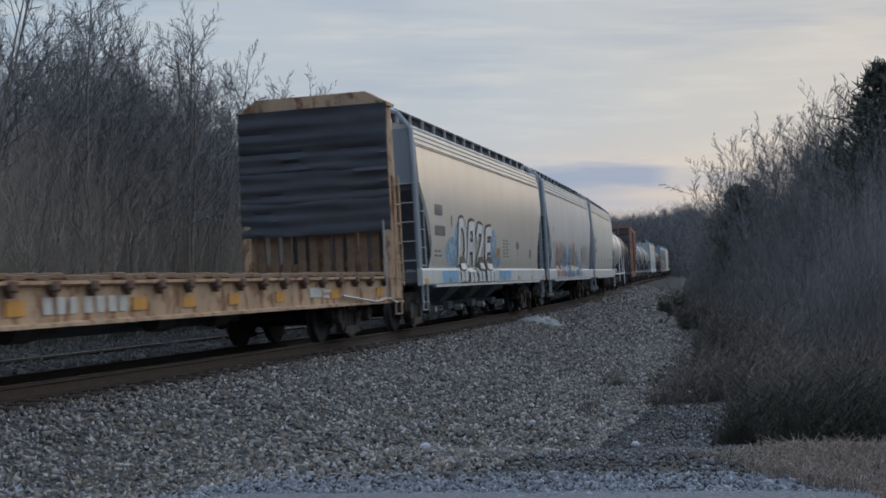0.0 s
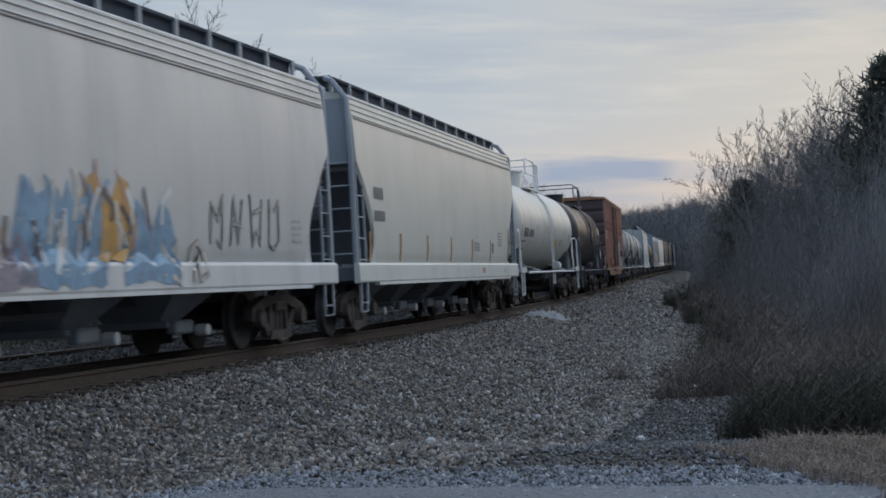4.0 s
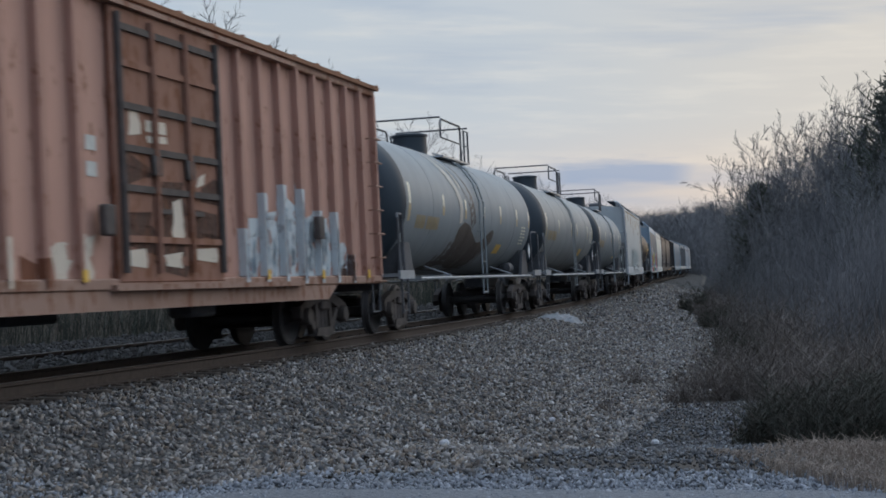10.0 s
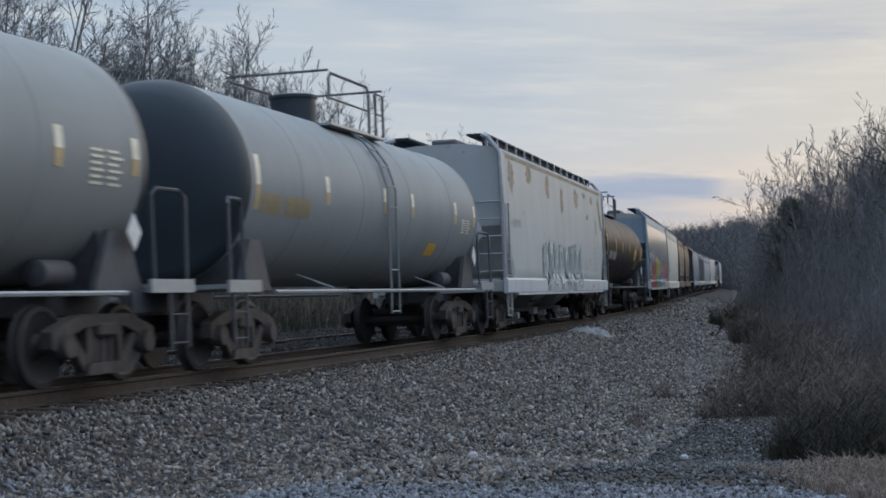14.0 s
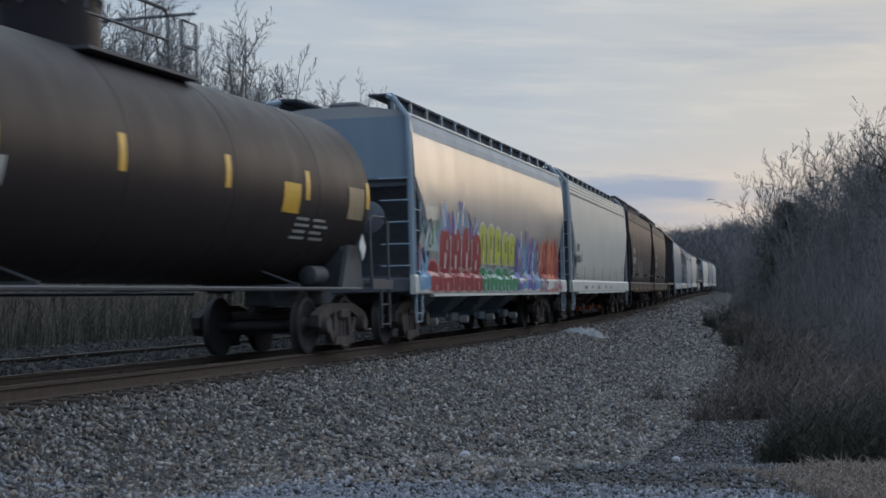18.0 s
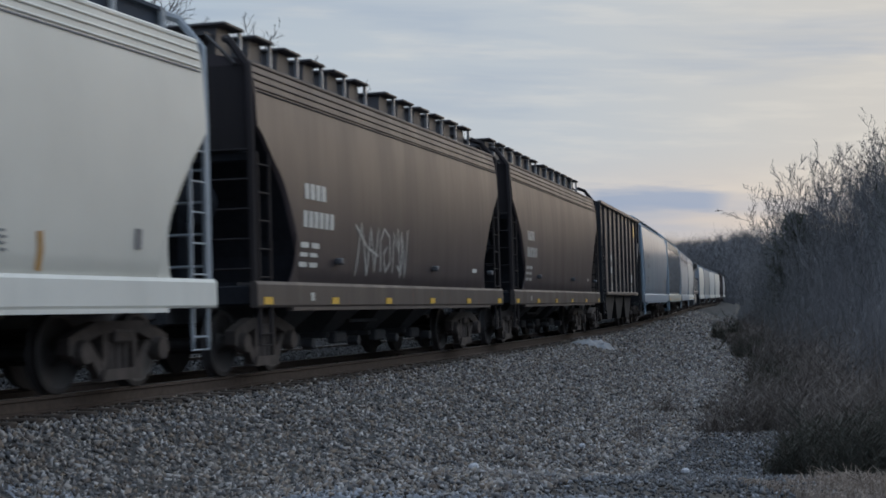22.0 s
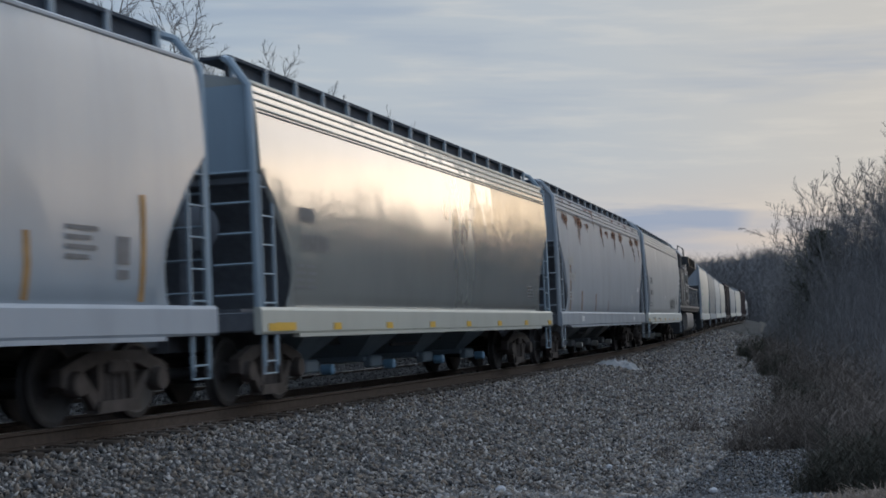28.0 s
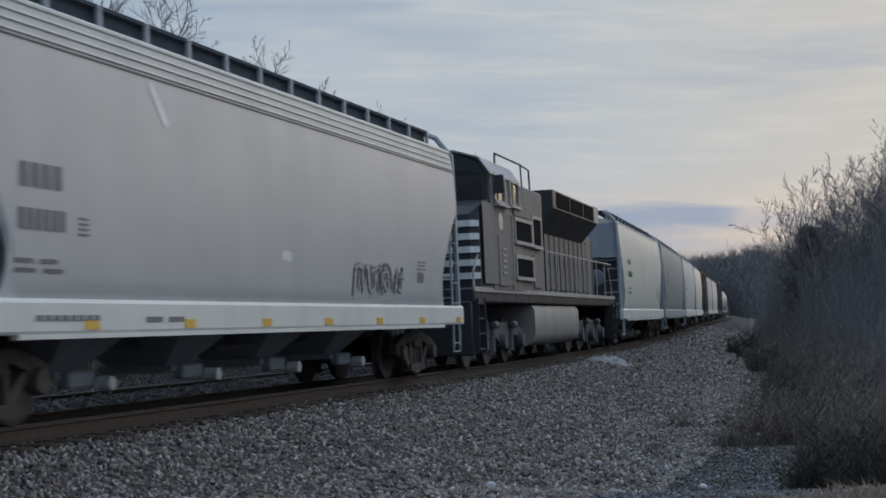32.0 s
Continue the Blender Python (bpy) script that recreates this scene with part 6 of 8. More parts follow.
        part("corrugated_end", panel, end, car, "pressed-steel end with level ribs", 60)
        part("end_sill", Shape().box(d * (e + 0.02), 0, 0.96, 0.16, 3.0, 0.26), BLACK_STEEL, car)
    part("centre_sill", Shape().box(0, 0, 0.90, length - 1.5, 0.5, 0.32).box(0, 0.9, 0.75, 1.3, 0.5, 0.35, 0.05).box(1.5, -0.9, 0.72, 0.8, 0.4, 0.3, 0.05), BLACK_STEEL, car, "underframe with brake gear")
    add_trucks(car, half)
    add_couplers(car, length)
    return car, Side(lambda z: 1.462), length


# -- bulkhead flatcar, empty, its far bulkhead hung with torn black wrap --
def flatcar(i):
    s0, s1 = ENDS[i], ENDS[i + 1]
    length = s1 - s0
    half = length / 2 - 2.9
    tan = paint("flatcar_tan", (0.46, 0.315, 0.20), 0.7, 0.9, 0.6, (0.14, 0.105, 0.09))
    drab = paint("grime_and_shade", (0.17, 0.115, 0.088), 0.8, 0.7, 0.6, (0.07, 0.055, 0.05))
    wood = plain("weathered_deck_wood", (0.24, 0.155, 0.10), 0.9, 0, 0.5, 5)
    wrap = paint("black_wrap", (0.062, 0.063, 0.069), 0.6, 0.5, 0.0, (0.11, 0.11, 0.115), 0.03)
    car = thing("bulkhead_flatcar", "empty tan bulkhead flatcar, its end hung with torn black wrap", "flatcar", (s0 + s1) / 2, half)
    e = length / 2 - 0.72
    plank = mesh_of("deck_plank", Shape().box(0, 0, 1.17, 0.29, 2.86, 0.07, 0.012), wood)
    n = int(2 * e / 0.305)
    rng = random.Random(4)
    for k in range(n):
        put_mesh("deck_plank", plank, car, pose(-e + 0.305 * (k + 0.5), rng.uniform(-0.02, 0.02), rng.uniform(-0.012, 0.02), 0, rng.uniform(-0.6, 0.6), rng.uniform(-0.4, 0.4)))
    for y in (-1, 1):
        web = Shape().prism([(y * 1.40, 0.62), (y * 1.52, 0.62), (y * 1.52, 0.66), (y * 1.44, 0.68), (y * 1.44, 1.06), (y * 1.52, 1.09), (y * 1.52, 1.13), (y * 1.40, 1.13)], "x", -e, e)
        part("side_sill", web, tan, car, "tan side sill with rust")
        pocket = mesh_of("stake_pocket", Shape().box(0, y * 1.505, 1.075, 0.17, 0.11, 0.13, 0.02).prism([(-0.07, 1.01), (0.07, 1.01), (0.0, 0.95)], "y", y * 1.45, y * 1.53), drab)
        m = int(2 * e / 0.92)
        for k in range(m):
            put_mesh("stake_pocket", pocket, car, pose(-e + 0.5 + 0.92 * k, 0, 0))
    side = Side(lambda z: 1.445, 0.6)
    mid = (s0 + s1) / 2
    marks(car, side, [("bars", -17.40 - mid, 0.95, [[0.20, 0.20, 0.16]], 0.19), ("bars", -16.45 - mid, 0.95, [[0.20] * 4], 0.19), ("patch", -8.6 - mid, -8.0 - mid, 0.80, 0.96), ("bars", -7.9 - mid, 0.92, [0.4, 0.3], 0.05, 0.04)], LETTER_PALE, "pale lettering on the sill")
    amber = mesh_of("reflector", Shape().box(0, -1.452, 0.84, 0.40, 0.008, 0.16), paint("faded_amber_reflector", (0.62, 0.30, 0.06), 0.5, 0.6, 0.3))
    for q in (-23.4, -20.6, -18.0, -15.0, -13.5, -11.9, -10.0, -7.3, -4.6):
        put_mesh("reflector", amber, car, pose(q - mid, 0, 0), "faded amber reflective strip")
    # Dark strip drawn where the planks shade the sill.
    shadow_gap = Shape().box(0, -1.50, 1.115, 2 * e, 0.03, 0.03)
    part("deck_edge", shadow_gap, drab, car, "dark strip added as the shade under the planks")
    # far bulkhead
    x = e - 0.42
    for y in (-1, 1):
        post = part("bulkhead_post", Shape().prism([(x - 0.40, 0.70), (x + 0.40, 0.70), (x + 0.24, 4.55), (x - 0.05, 4.55)], "y", y * 1.36, y * 1.50), tan, car, "tapering tan side post")
        part("ladder", ladder(Shape(), x + 0.30, x - 0.16, y * 1.56, 0.95, 3.1), tan, post)
        part("lower_step", Shape().tube([(x + 0.3, y * 1.5, 0.85), (x + 0.3, y * 1.5, 0.40), (x - 0.12, y * 1.5, 0.40), (x - 0.12, y * 1.5, 0.85)], 0.024, 5), tan, car)
    slat = mesh_of("bulkhead_slat", Shape().box(0, 0, 2.76, 0.07, 0.17, 3.10, 0.01), wood)
    for k in range(10):
        put_mesh("bulkhead_slat", slat, car, pose(x - 0.10, -1.18 + 0.262 * k + rng.uniform(-0.03, 0.03), 0, 0, rng.uniform(-0.5, 0.5), 0))
    frame_ = Shape()
    for y in (-0.7, 0.0, 0.7):
        frame_.box(x + 0.06, y, 2.75, 0.14, 0.12, 3.1)
    for z in (1.42, 2.35, 3.3):
        frame_.box(x + 0.10, 0, z, 0.12, 2.7, 0.12)
    part("bulkhead_frame", frame_, tan, car)
    part("header", Shape().prism([(-1.54, 4.46), (1.54, 4.46), (1.54, 4.52), (1.12, 4.76), (-1.12, 4.76), (-1.54, 4.52)], "x", x - 0.20, x + 0.34), tan, car, "tan header across the bulkhead's top")
    # torn sheets, each in creased level folds
    for k, (z0, z1) in enumerate(((3.72, 4.51), (3.18, 3.82), (2.62, 3.28), (2.02, 2.72))):
        vs, nx, nz = [], 26, 9
        for j in range(nz + 1):
            for q in range(nx + 1):
                y = -1.53 + 3.06 * q / nx
                z = z0 + (z1 - z0) * j / nz + (0.05 * noise.noise((y * 2.2, k * 3.1, 0)) if j in (0,) else 0)
                fold = 0.028 * math.sin(j * 1.9 + k) + 0.04 * noise.noise((y * 0.9, z * 7.0, k * 2.0)) + 0.02 * noise.noise((y * 5, z * 16, k))
                vs.append((x - 0.24 - 0.015 * k + fold, y, z))
        f = [(j * (nx + 1) + q, j * (nx + 1) + q + 1, (j + 1) * (nx + 1) + q + 1, (j + 1) * (nx + 1) + q) for j in range(nz) for q in range(nx)]
        ob = part("black_wrap", Shape().add(vs, f), wrap, car, "torn black plastic wrap in creased folds", 60)
    part("hanging_strap", Shape().tube([(x - 3.4, -1.5, 0.80), (x - 1.5, -1.52, 0.66), (x - 0.8, -1.54, 0.72), (x - 0.2, -1.54, 0.62)], 0.022, 5).tube([(x - 0.9, -1.56, 2.2), (x - 0.85, -1.56, 0.72)], 0.018, 4), GALV, car, "slack tie-down strap")
    part("centre_sill", Shape().box(0, 0, 0.86, length - 1.5, 0.6, 0.44).prism([(-5, 0.70), (-4, 0.46), (4, 0.46), (5, 0.70)], "y", -0.3, 0.3), BLACK_STEEL, car)
    for k in (-3.2, 0.6, 2.6):
        gear = Shape().lathe([(-0.3, 0.05), (-0.28, 0.17), (0.26, 0.17), (0.3, 0.05)], "x", (k, -0.8, 0.62), 12).box(k + 0.7, -0.7, 0.66, 0.4, 0.3, 0.3, 0.03)
        part("brake_gear", gear, TRUCK_STEEL, car, "air tank and brake gear under the sill")
    add_trucks(car, half)
    add_couplers(car, length)


# -- ribbed open-side hopper --
def ribbed_hopper(i, label, body, dark):
    s0, s1 = ENDS[i], ENDS[i + 1]
    length = s1 - s0
    half = length / 2 - 2.1
    car = thing("ribbed_hopper_car", label, "hopper car", (s0 + s1) / 2, half)
    e = length / 2 - 0.72
    shell = Shape()
    rings = []
    for x, zb in ((-e, 3.40), (-e + 0.02, 3.38), (-e + 1.10, 2.42), (-e + 1.24, 1.30), (e - 1.24, 1.30), (e - 1.10, 2.42), (e - 0.02, 3.38), (e, 3.40)):
        rings.append([(x, -1.44, zb), (x, -1.46, 4.30), (x, -1.0, 4.42), (x, 1.0, 4.42), (x, 1.46, 4.30), (x, 1.44, zb)])
    part("body", shell.loft(rings), body, car)
    for y in (-1, 1):
        part("top_chord", Shape().box(0, y * 1.50, 4.28, 2 * e, 0.14, 0.12, 0.02), body, car)
        part("side_sill", Shape().box(0, y * 1.49, 1.26, 2 * e - 2.5, 0.12, 0.12, 0.02), body, car)
        n = 8
        for k in range(n + 1):
            x = -e + 1.17 + (2 * e - 2.34) * k / n
            part("side_post", Shape().prism([(x - 0.055, y * 1.44), (x - 0.035, y * 1.53), (x + 0.035, y * 1.53), (x + 0.055, y * 1.44)], "z", 1.30, 4.24), dark, car)
        for d in (-1, 1):
            part("corner_post", Shape().box(d * (e - 0.05), y * 1.48, 2.62, 0.12, 0.10, 3.30), dark, car)
            part("end_brace", Shape().tube([(d * (e - 0.1), y * 1.48, 3.36), (d * (e - 1.10), y * 1.48, 2.42)], 0.045, 5), body, car)
            part("ladder", ladder(Shape(), d * (e - 0.12), d * (e - 0.58), y * 1.54, 0.55, 2.85), dark, car, "side ladder")
    for d in (-1, 1):
        fr = Shape().box(d * (e - 0.1), 0, 1.08, 0.2, 2.95, 0.28)
        for y in (-0.9, 0, 0.9):
            fr.box(d * (e - 0.2), y, 2.2, 0.1, 0.12, 2.2)
        part("end_frame", fr, dark, car)
        # Dark plate laid over the end, its shade put into the colour.
        part("end_sheet", Shape().box(d * (e + 0.012), 0, 3.82, 0.02, 2.9, 0.96), dark, car)
    # long sloping outlet bays, near-black to stand in for shade under the body
    n = 3
    run = 2 * half - 1.6
    for k in range(n):
        x = -run / 2 + run * (k + 0.5) / n
        w = run / n / 2
        part("outlet_bay", Shape().loft([[(x - w, -1.36, 1.30), (x + w, -1.36, 1.30), (x + w, 1.36, 1.30), (x - w, 1.36, 1.30)], [(x - 0.55, -1.30, 0.36), (x + 0.75, -1.30, 0.36), (x + 0.75, 1.30, 0.36), (x - 0.55, 1.30, 0.36)]]), dark, car, "sloping hopper bay with outlet door")
    hm = mesh_of("hatch", Shape().box(0, 0, 4.46, 0.9, 1.2, 0.10, 0.02), dark)
    for k in range(6):
        put_mesh("hatch", hm, car, pose(-e + 1.6 + (2 * e - 3.2) * k / 5, 0, 0))
    part("roof_walk", Shape().box(0, 0, 4.56, 2 * e - 0.4, 0.55, 0.04), dark, car)
    part("centre_sill", Shape().box(0, 0, 0.92, length - 1.5, 0.42, 0.36), BLACK_STEEL, car)
    side = Side(lambda z: 1.452)
    marks(car, side, [("patch", -e + 3.08, -e + 3.70, 2.42, 2.62), ("patch", -e + 3.12, -e + 3.72, 1.98, 2.20), ("bars", -e + 3.05, 1.62, [[0.25, 0.3], [0.25, 0.3]], 0.08, 0.06), ("patch", -e + 6.0, -e + 6.35, 1.62, 1.74), ("bars", -e + 5.3, 1.60, [0.4, 0.4, 0.4], 0.05, 0.05), ("patch", e - 3.2, e - 2.75, 1.72, 2.02), ("bars", e - 3.3, 1.58, [0.4, 0.4, 0.4], 0.05, 0.05), ("bars", e - 2.3, 1.95, [0.3] * 6, 0.05, 0.05), ("bars", e - 5.6, 1.85, [0.3, 0.45, 0.45, 0.45], 0.05, 0.05)], LETTER_PALE, "pale stencilled lettering between the posts")
    part("notice", side.patch(Shape(), e - 1.9, e - 1.45, 3.55, 4.05, 0.008), YELLOW_BIT, car, "faded yellow notice panel", 0)
    add_trucks(car, half)
    add_couplers(car, length)


# -- road locomotive in the middle of the train --
def locomotive(i):
    s0, s1 = ENDS[i], ENDS[i + 1]
    length = s1 - s0
    half = length / 2 - 4.4
    car = thing("diesel_locomotive", "black diesel locomotive with white nose stripes and grimy sides", "locomotive", (s0 + s1) / 2, half)
    black = paint("engine_black", (0.040, 0.041, 0.044), 0.45, 0.3, 0.0, (0.07, 0.068, 0.067), spec=0.22)
    pale_roof = paint("dusty_cab_roof", (0.30, 0.30, 0.31), 0.55, 0.4, 0.0, (0.12, 0.12, 0.12))
    grime = paint("dusty_engine_side", (0.205, 0.186, 0.172), 0.55, 0.4, 0.0, (0.07, 0.068, 0.066), spec=0.16)
    dark = plain("engine_grille", (0.010, 0.010, 0.011), 0.9, spec=0.03)
    glass = blank("cab_glass")[0]
    gb = glass.node_tree.nodes["Principled BSDF"]
    gb.inputs["Base Color"].default_value, gb.inputs["Roughness"].default_value = (0.015, 0.018, 0.022, 1), 0.06
    e = length / 2 - 0.7
    part("frame_sill", Shape().box(0, 0, 1.52, 2 * e, 2.9, 0.30, 0.03), black, car)
    # wide nose and cab at the near end, flush with the equipment hood behind
    trim = plain("worn_pale_trim", (0.44, 0.40, 0.36), 0.6, 0, 0.4, 5)
    nf, cx, hx = -e + 0.50, -8.35, -2.30
    nose = Shape().loft([[(nf, -1.30, 1.66), (nf, 1.30, 1.66), (nf + 0.04, 1.28, 3.20), (nf + 0.04, -1.28, 3.20)], [(nf + 0.16, -1.46, 1.66), (nf + 0.16, 1.46, 1.66), (nf + 0.22, 1.44, 3.36), (nf + 0.22, -1.44, 3.36)], [(cx + 0.1, -1.48, 1.66), (cx + 0.1, 1.48, 1.66), (cx + 0.1, 1.46, 3.62), (cx + 0.1, -1.46, 3.62)]])
    part("nose", nose, black, car, "wide black nose", 25)
    for k in range(5):
        z = 1.86 + 0.27 * k
        part("nose_stripe", Shape().loft([[(nf + 0.14, y * 1.47, z), (nf - 0.02, y * 1.31, z), (nf - 0.02, y * 1.31, z + 0.13), (nf + 0.14, y * 1.47, z + 0.13)] for y in (-1, 1)]), WHITE_BIT, car, "white level stripe across the nose", 0)
    part("nose_door", Shape().box(nf - 0.015, 0.55, 2.45, 0.03, 0.62, 1.3, 0.01), black, car)
    section = [(-1.50, 1.66), (1.50, 1.66), (1.50, 4.12), (1.26, 4.46), (0.75, 4.62), (-0.75, 4.62), (-1.26, 4.46), (-1.50, 4.12)]
    part("cab", Shape().prism(section, "x", cx, -5.2), grime, car, "cab with dusty side")
    part("cab_front", Shape().prism([(-1.44, 3.30), (1.44, 3.30), (1.44, 4.10), (1.22, 4.42), (0.72, 4.56), (-0.72, 4.56), (-1.22, 4.42), (-1.44, 4.10)], "x", cx - 0.10, cx + 0.02), black, car)
    part("cab_roof", Shape().prism([(-1.54, 4.12), (-1.29, 4.50), (-0.75, 4.67), (0.75, 4.67), (1.29, 4.50), (1.54, 4.12), (1.27, 4.47), (0.75, 4.63), (-0.75, 4.63), (-1.27, 4.47)], "x", cx - 0.16, -5.15), pale_roof, car)
    part("headlight_box", Shape().box(cx - 0.16, 0, 4.47, 0.16, 0.72, 0.24, 0.04), pale_roof, car, "pale number and headlight box")
    for y in (-0.28, 0.28):
        part("headlight", Shape().lathe([(-0.02, 0.02), (-0.02, 0.085), (0.0, 0.10)], "x", (cx - 0.24, y, 4.47), 12), glass, car)
    for y in (-1, 1):
        pane = part("windshield", Shape().prism([(y * 0.12, 3.55), (y * 1.34, 3.55), (y * 1.30, 4.22), (y * 0.12, 4.32)], "x", cx - 0.125, cx - 0.09), glass, car, "dark windshield pane")
        part("window_frame", Shape().box(cx - 0.13, y * 0.72, 3.53, 0.03, 1.3, 0.05).box(cx - 0.13, y * 0.08, 3.92, 0.03, 0.06, 0.8), black, pane)
        for x0, x1 in ((-8.10, -7.10), (-6.45, -5.55)):
            w = part("cab_window", Shape().box((x0 + x1) / 2, y * 1.505, 3.84, x1 - x0, 0.02, 0.50), glass, car, "dark cab side window")
            part("window_frame", Shape().box((x0 + x1) / 2, y * 1.53, 4.12, x1 - x0 + 0.14, 0.05, 0.06).box((x0 + x1) / 2, y * 1.54, 3.55, x1 - x0 + 0.20, 0.10, 0.06).box(x0 - 0.04, y * 1.53, 3.84, 0.07, 0.05, 0.60).box(x1 + 0.04, y * 1.53, 3.84, 0.07, 0.05, 0.60).box((x0 + x1) / 2 - 0.12, y * 1.52, 3.84, 0.05, 0.03, 0.5), trim, w)
        part("arm_rest", Shape().box(-7.6, y * 1.57, 3.48, 1.2, 0.16, 0.05), trim, car)
        part("mirror", Shape().box(-8.25, y * 1.66, 3.90, 0.05, 0.22, 0.40, 0.01), black, car)
        # flush side panels and their hardware
        part("side_panel", Shape().box((nf + 0.35 - 6.44) / 2, y * 1.506, 2.62, -6.44 - nf - 0.35, 0.022, 1.72, 0.008), grime, car, "dusty side panel below the cab")
        part("emblem", Shape().prism([(-7.75, 2.98), (-7.40, 2.96), (-7.34, 3.22), (-7.50, 3.34), (-7.78, 3.28)], "y", y * 1.518, y * 1.526), SPRAY["cream"], car, "pale worn emblem", 0)
        leaf = part("cab_door", Shape().box(-7.45, y * 1.525, 2.28, 0.95, 0.03, 1.10, 0.012), grime, car, "narrow louvred door")
        for k in range(5):
            part("louver", Shape().box(-7.45, y * 1.548, 2.02 + 0.13 * k, 0.40, 0.03, 0.045), trim, leaf)
        part("grab_iron", Shape().tube([(-6.62, y * 1.51, 1.9), (-6.62, y * 1.58, 1.95), (-6.62, y * 1.58, 3.3), (-6.62, y * 1.51, 3.35)], 0.02, 5), trim, car)
        part("panel_gap", Shape().box(-6.41, y * 1.503, 2.60, 0.05, 0.012, 1.86), dark, car)
        part("panel_gap", Shape().box(hx + 0.04, y * 1.482, 2.75, 0.06, 0.012, 2.1), dark, car)
        for x0, x1, z0, z1 in ((-6.00, -4.10, 2.80, 3.26), (-3.90, -2.90, 2.78, 3.42), (-6.00, -4.10, 1.98, 2.40)):
            g = part("grille", Shape().box((x0 + x1) / 2, y * 1.512, (z0 + z1) / 2, x1 - x0, 0.02, z1 - z0), dark, car, "dark air intake grille")
            mid = (x0 + x1) / 2
            part("grille_frame", Shape().box(mid, y * 1.52, z1 + 0.04, x1 - x0 + 0.18, 0.05, 0.08).box(mid, y * 1.53, z0 - 0.04, x1 - x0 + 0.18, 0.08, 0.08).box(x0 - 0.05, y * 1.52, (z0 + z1) / 2, 0.08, 0.05, z1 - z0).box(x1 + 0.05, y * 1.52, (z0 + z1) / 2, 0.08, 0.05, z1 - z0), trim, g, "pale frame round the grille")
        part("hood_door", Shape().box(-5.1, y * 1.515, 3.52, 2.0, 0.025, 0.30, 0.01), grime, car)
        part("hood_door", Shape().box(-3.4, y * 1.500, 2.15, 0.95, 0.03, 0.80, 0.012), grime, car)
        part("roof_rail", Shape().tube([(-6.9, y * 1.30, 4.50), (-6.9, y * 1.30, 4.72), (-4.6, y * 1.42, 4.66), (-3.6, y * 1.42, 4.62), (-3.6, y * 1.45, 3.5)], 0.024, 5).tube([(-4.6, y * 1.42, 4.66), (-4.6, y * 1.46, 3.5)], 0.02, 5), black, car, "dark pipe railing on the roof")
    part("equipment_hood", Shape().box((hx - 5.2) / 2, 0, 2.90, hx + 5.2, 2.95, 2.50, 0.05), grime, car, "tall dusty equipment hood")
    part("roof_box", Shape().box(-4.1, 0, 4.24, 1.8, 2.0, 0.24, 0.05), black, car)
    # long hood with its doors and the flared radiators
    part("long_hood", Shape().box((hx + e - 1.6) / 2, 0, 2.62, e - 1.6 - hx, 1.96, 1.96, 0.06), grime, car, "long engine hood")
    doors = mesh_of("hood_door", Shape().box(0, -0.995, 2.55, 0.62, 0.03, 1.5, 0.012).box(0.22, -1.015, 2.6, 0.03, 0.02, 0.3), grime)
    slot = mesh_of("door_gap", Shape().box(0, -0.985, 2.55, 0.11, 0.02, 1.62), dark)
    x = hx + 0.55
    while x < e - 2.4:
        put_mesh("hood_door", doors, car, pose(x, 0, 0))
        put_mesh("door_gap", slot, car, pose(x + 0.40, 0, 0))
        x += 0.80
    wing = Shape().loft([[(q, -0.99, 3.30), (q, -1.52, 3.88), (q, -1.52, 4.36), (q, 1.52, 4.36), (q, 1.52, 3.88), (q, 0.99, 3.30)] for q in (-0.95, 6.75)])
    part("radiator", wing, black, car, "flared radiator section", 20)
    for y in (-1, 1):
        for q in (0.3, 2.6, 4.9):
            part("radiator_grille", Shape().box(q + 0.3, y * 1.53, 4.12, 2.0, 0.03, 0.38), dark, car)
        # Added pale plate that paints the reflection on the radiator's far end.
        part("radiator_cap", Shape().box(6.3, y * 1.54, 4.12, 0.85, 0.03, 0.50, 0.01), trim, car, "pale plate standing in for light on the radiator's end")
    part("rear_cabinet", Shape().box(e - 1.6, 0, 2.6, 1.4, 1.9, 1.9, 0.1), black, car)
    fans = mesh_of("roof_fan", Shape().lathe([(0, 0.72), (0.10, 0.72), (0.14, 0.66), (0.14, 0.1)], "z", (0, 0, 4.36), 20), black)
    for k in range(3):
        put_mesh("roof_fan", fans, car, pose(0.4 + 2.2 * k, 0, 0))
    part("exhaust_stack", Shape().box(-1.7, 0, 3.85, 0.8, 0.6, 0.5, 0.05), black, car)
    # walkway rails, tank, trucks, pilot
    for y in (-1, 1):
        hr = Shape().tube([(hx + 0.5, y * 1.42, 2.72), (e - 0.3, y * 1.42, 2.72)], 0.022, 5)
        x = hx + 0.5
        while x < e - 0.2:
            hr.tube([(x, y * 1.42, 1.66), (x, y * 1.42, 2.72)], 0.02, 5)
            x += 1.7
        for x0, d in ((-e + 0.25, 1), (e - 0.25, -1)):
            part("grab_rail", Shape().tube([(x0, y * 1.40, 0.62), (x0, y * 1.40, 2.0), (x0 + d * 0.8, y * 1.42, 2.72)], 0.024, 5), trim, car, "bent pipe hand rail beside the steps")
        part("hand_rail", hr, trim, car, "pale pipe hand rail along the walkway")
        part("walkway_edge", Shape().box(0, y * 1.46, 1.64, 2 * e, 0.04, 0.10), trim, car, "white-edged walkway")
        for x0, d in ((-e + 0.45, 1), (e - 0.45, -1)):
            st = Shape()
            for k in range(4):
                part("tread", Shape().box(x0, y * 1.33, 0.42 + 0.31 * k, 0.62, 0.30, 0.04), black, car)
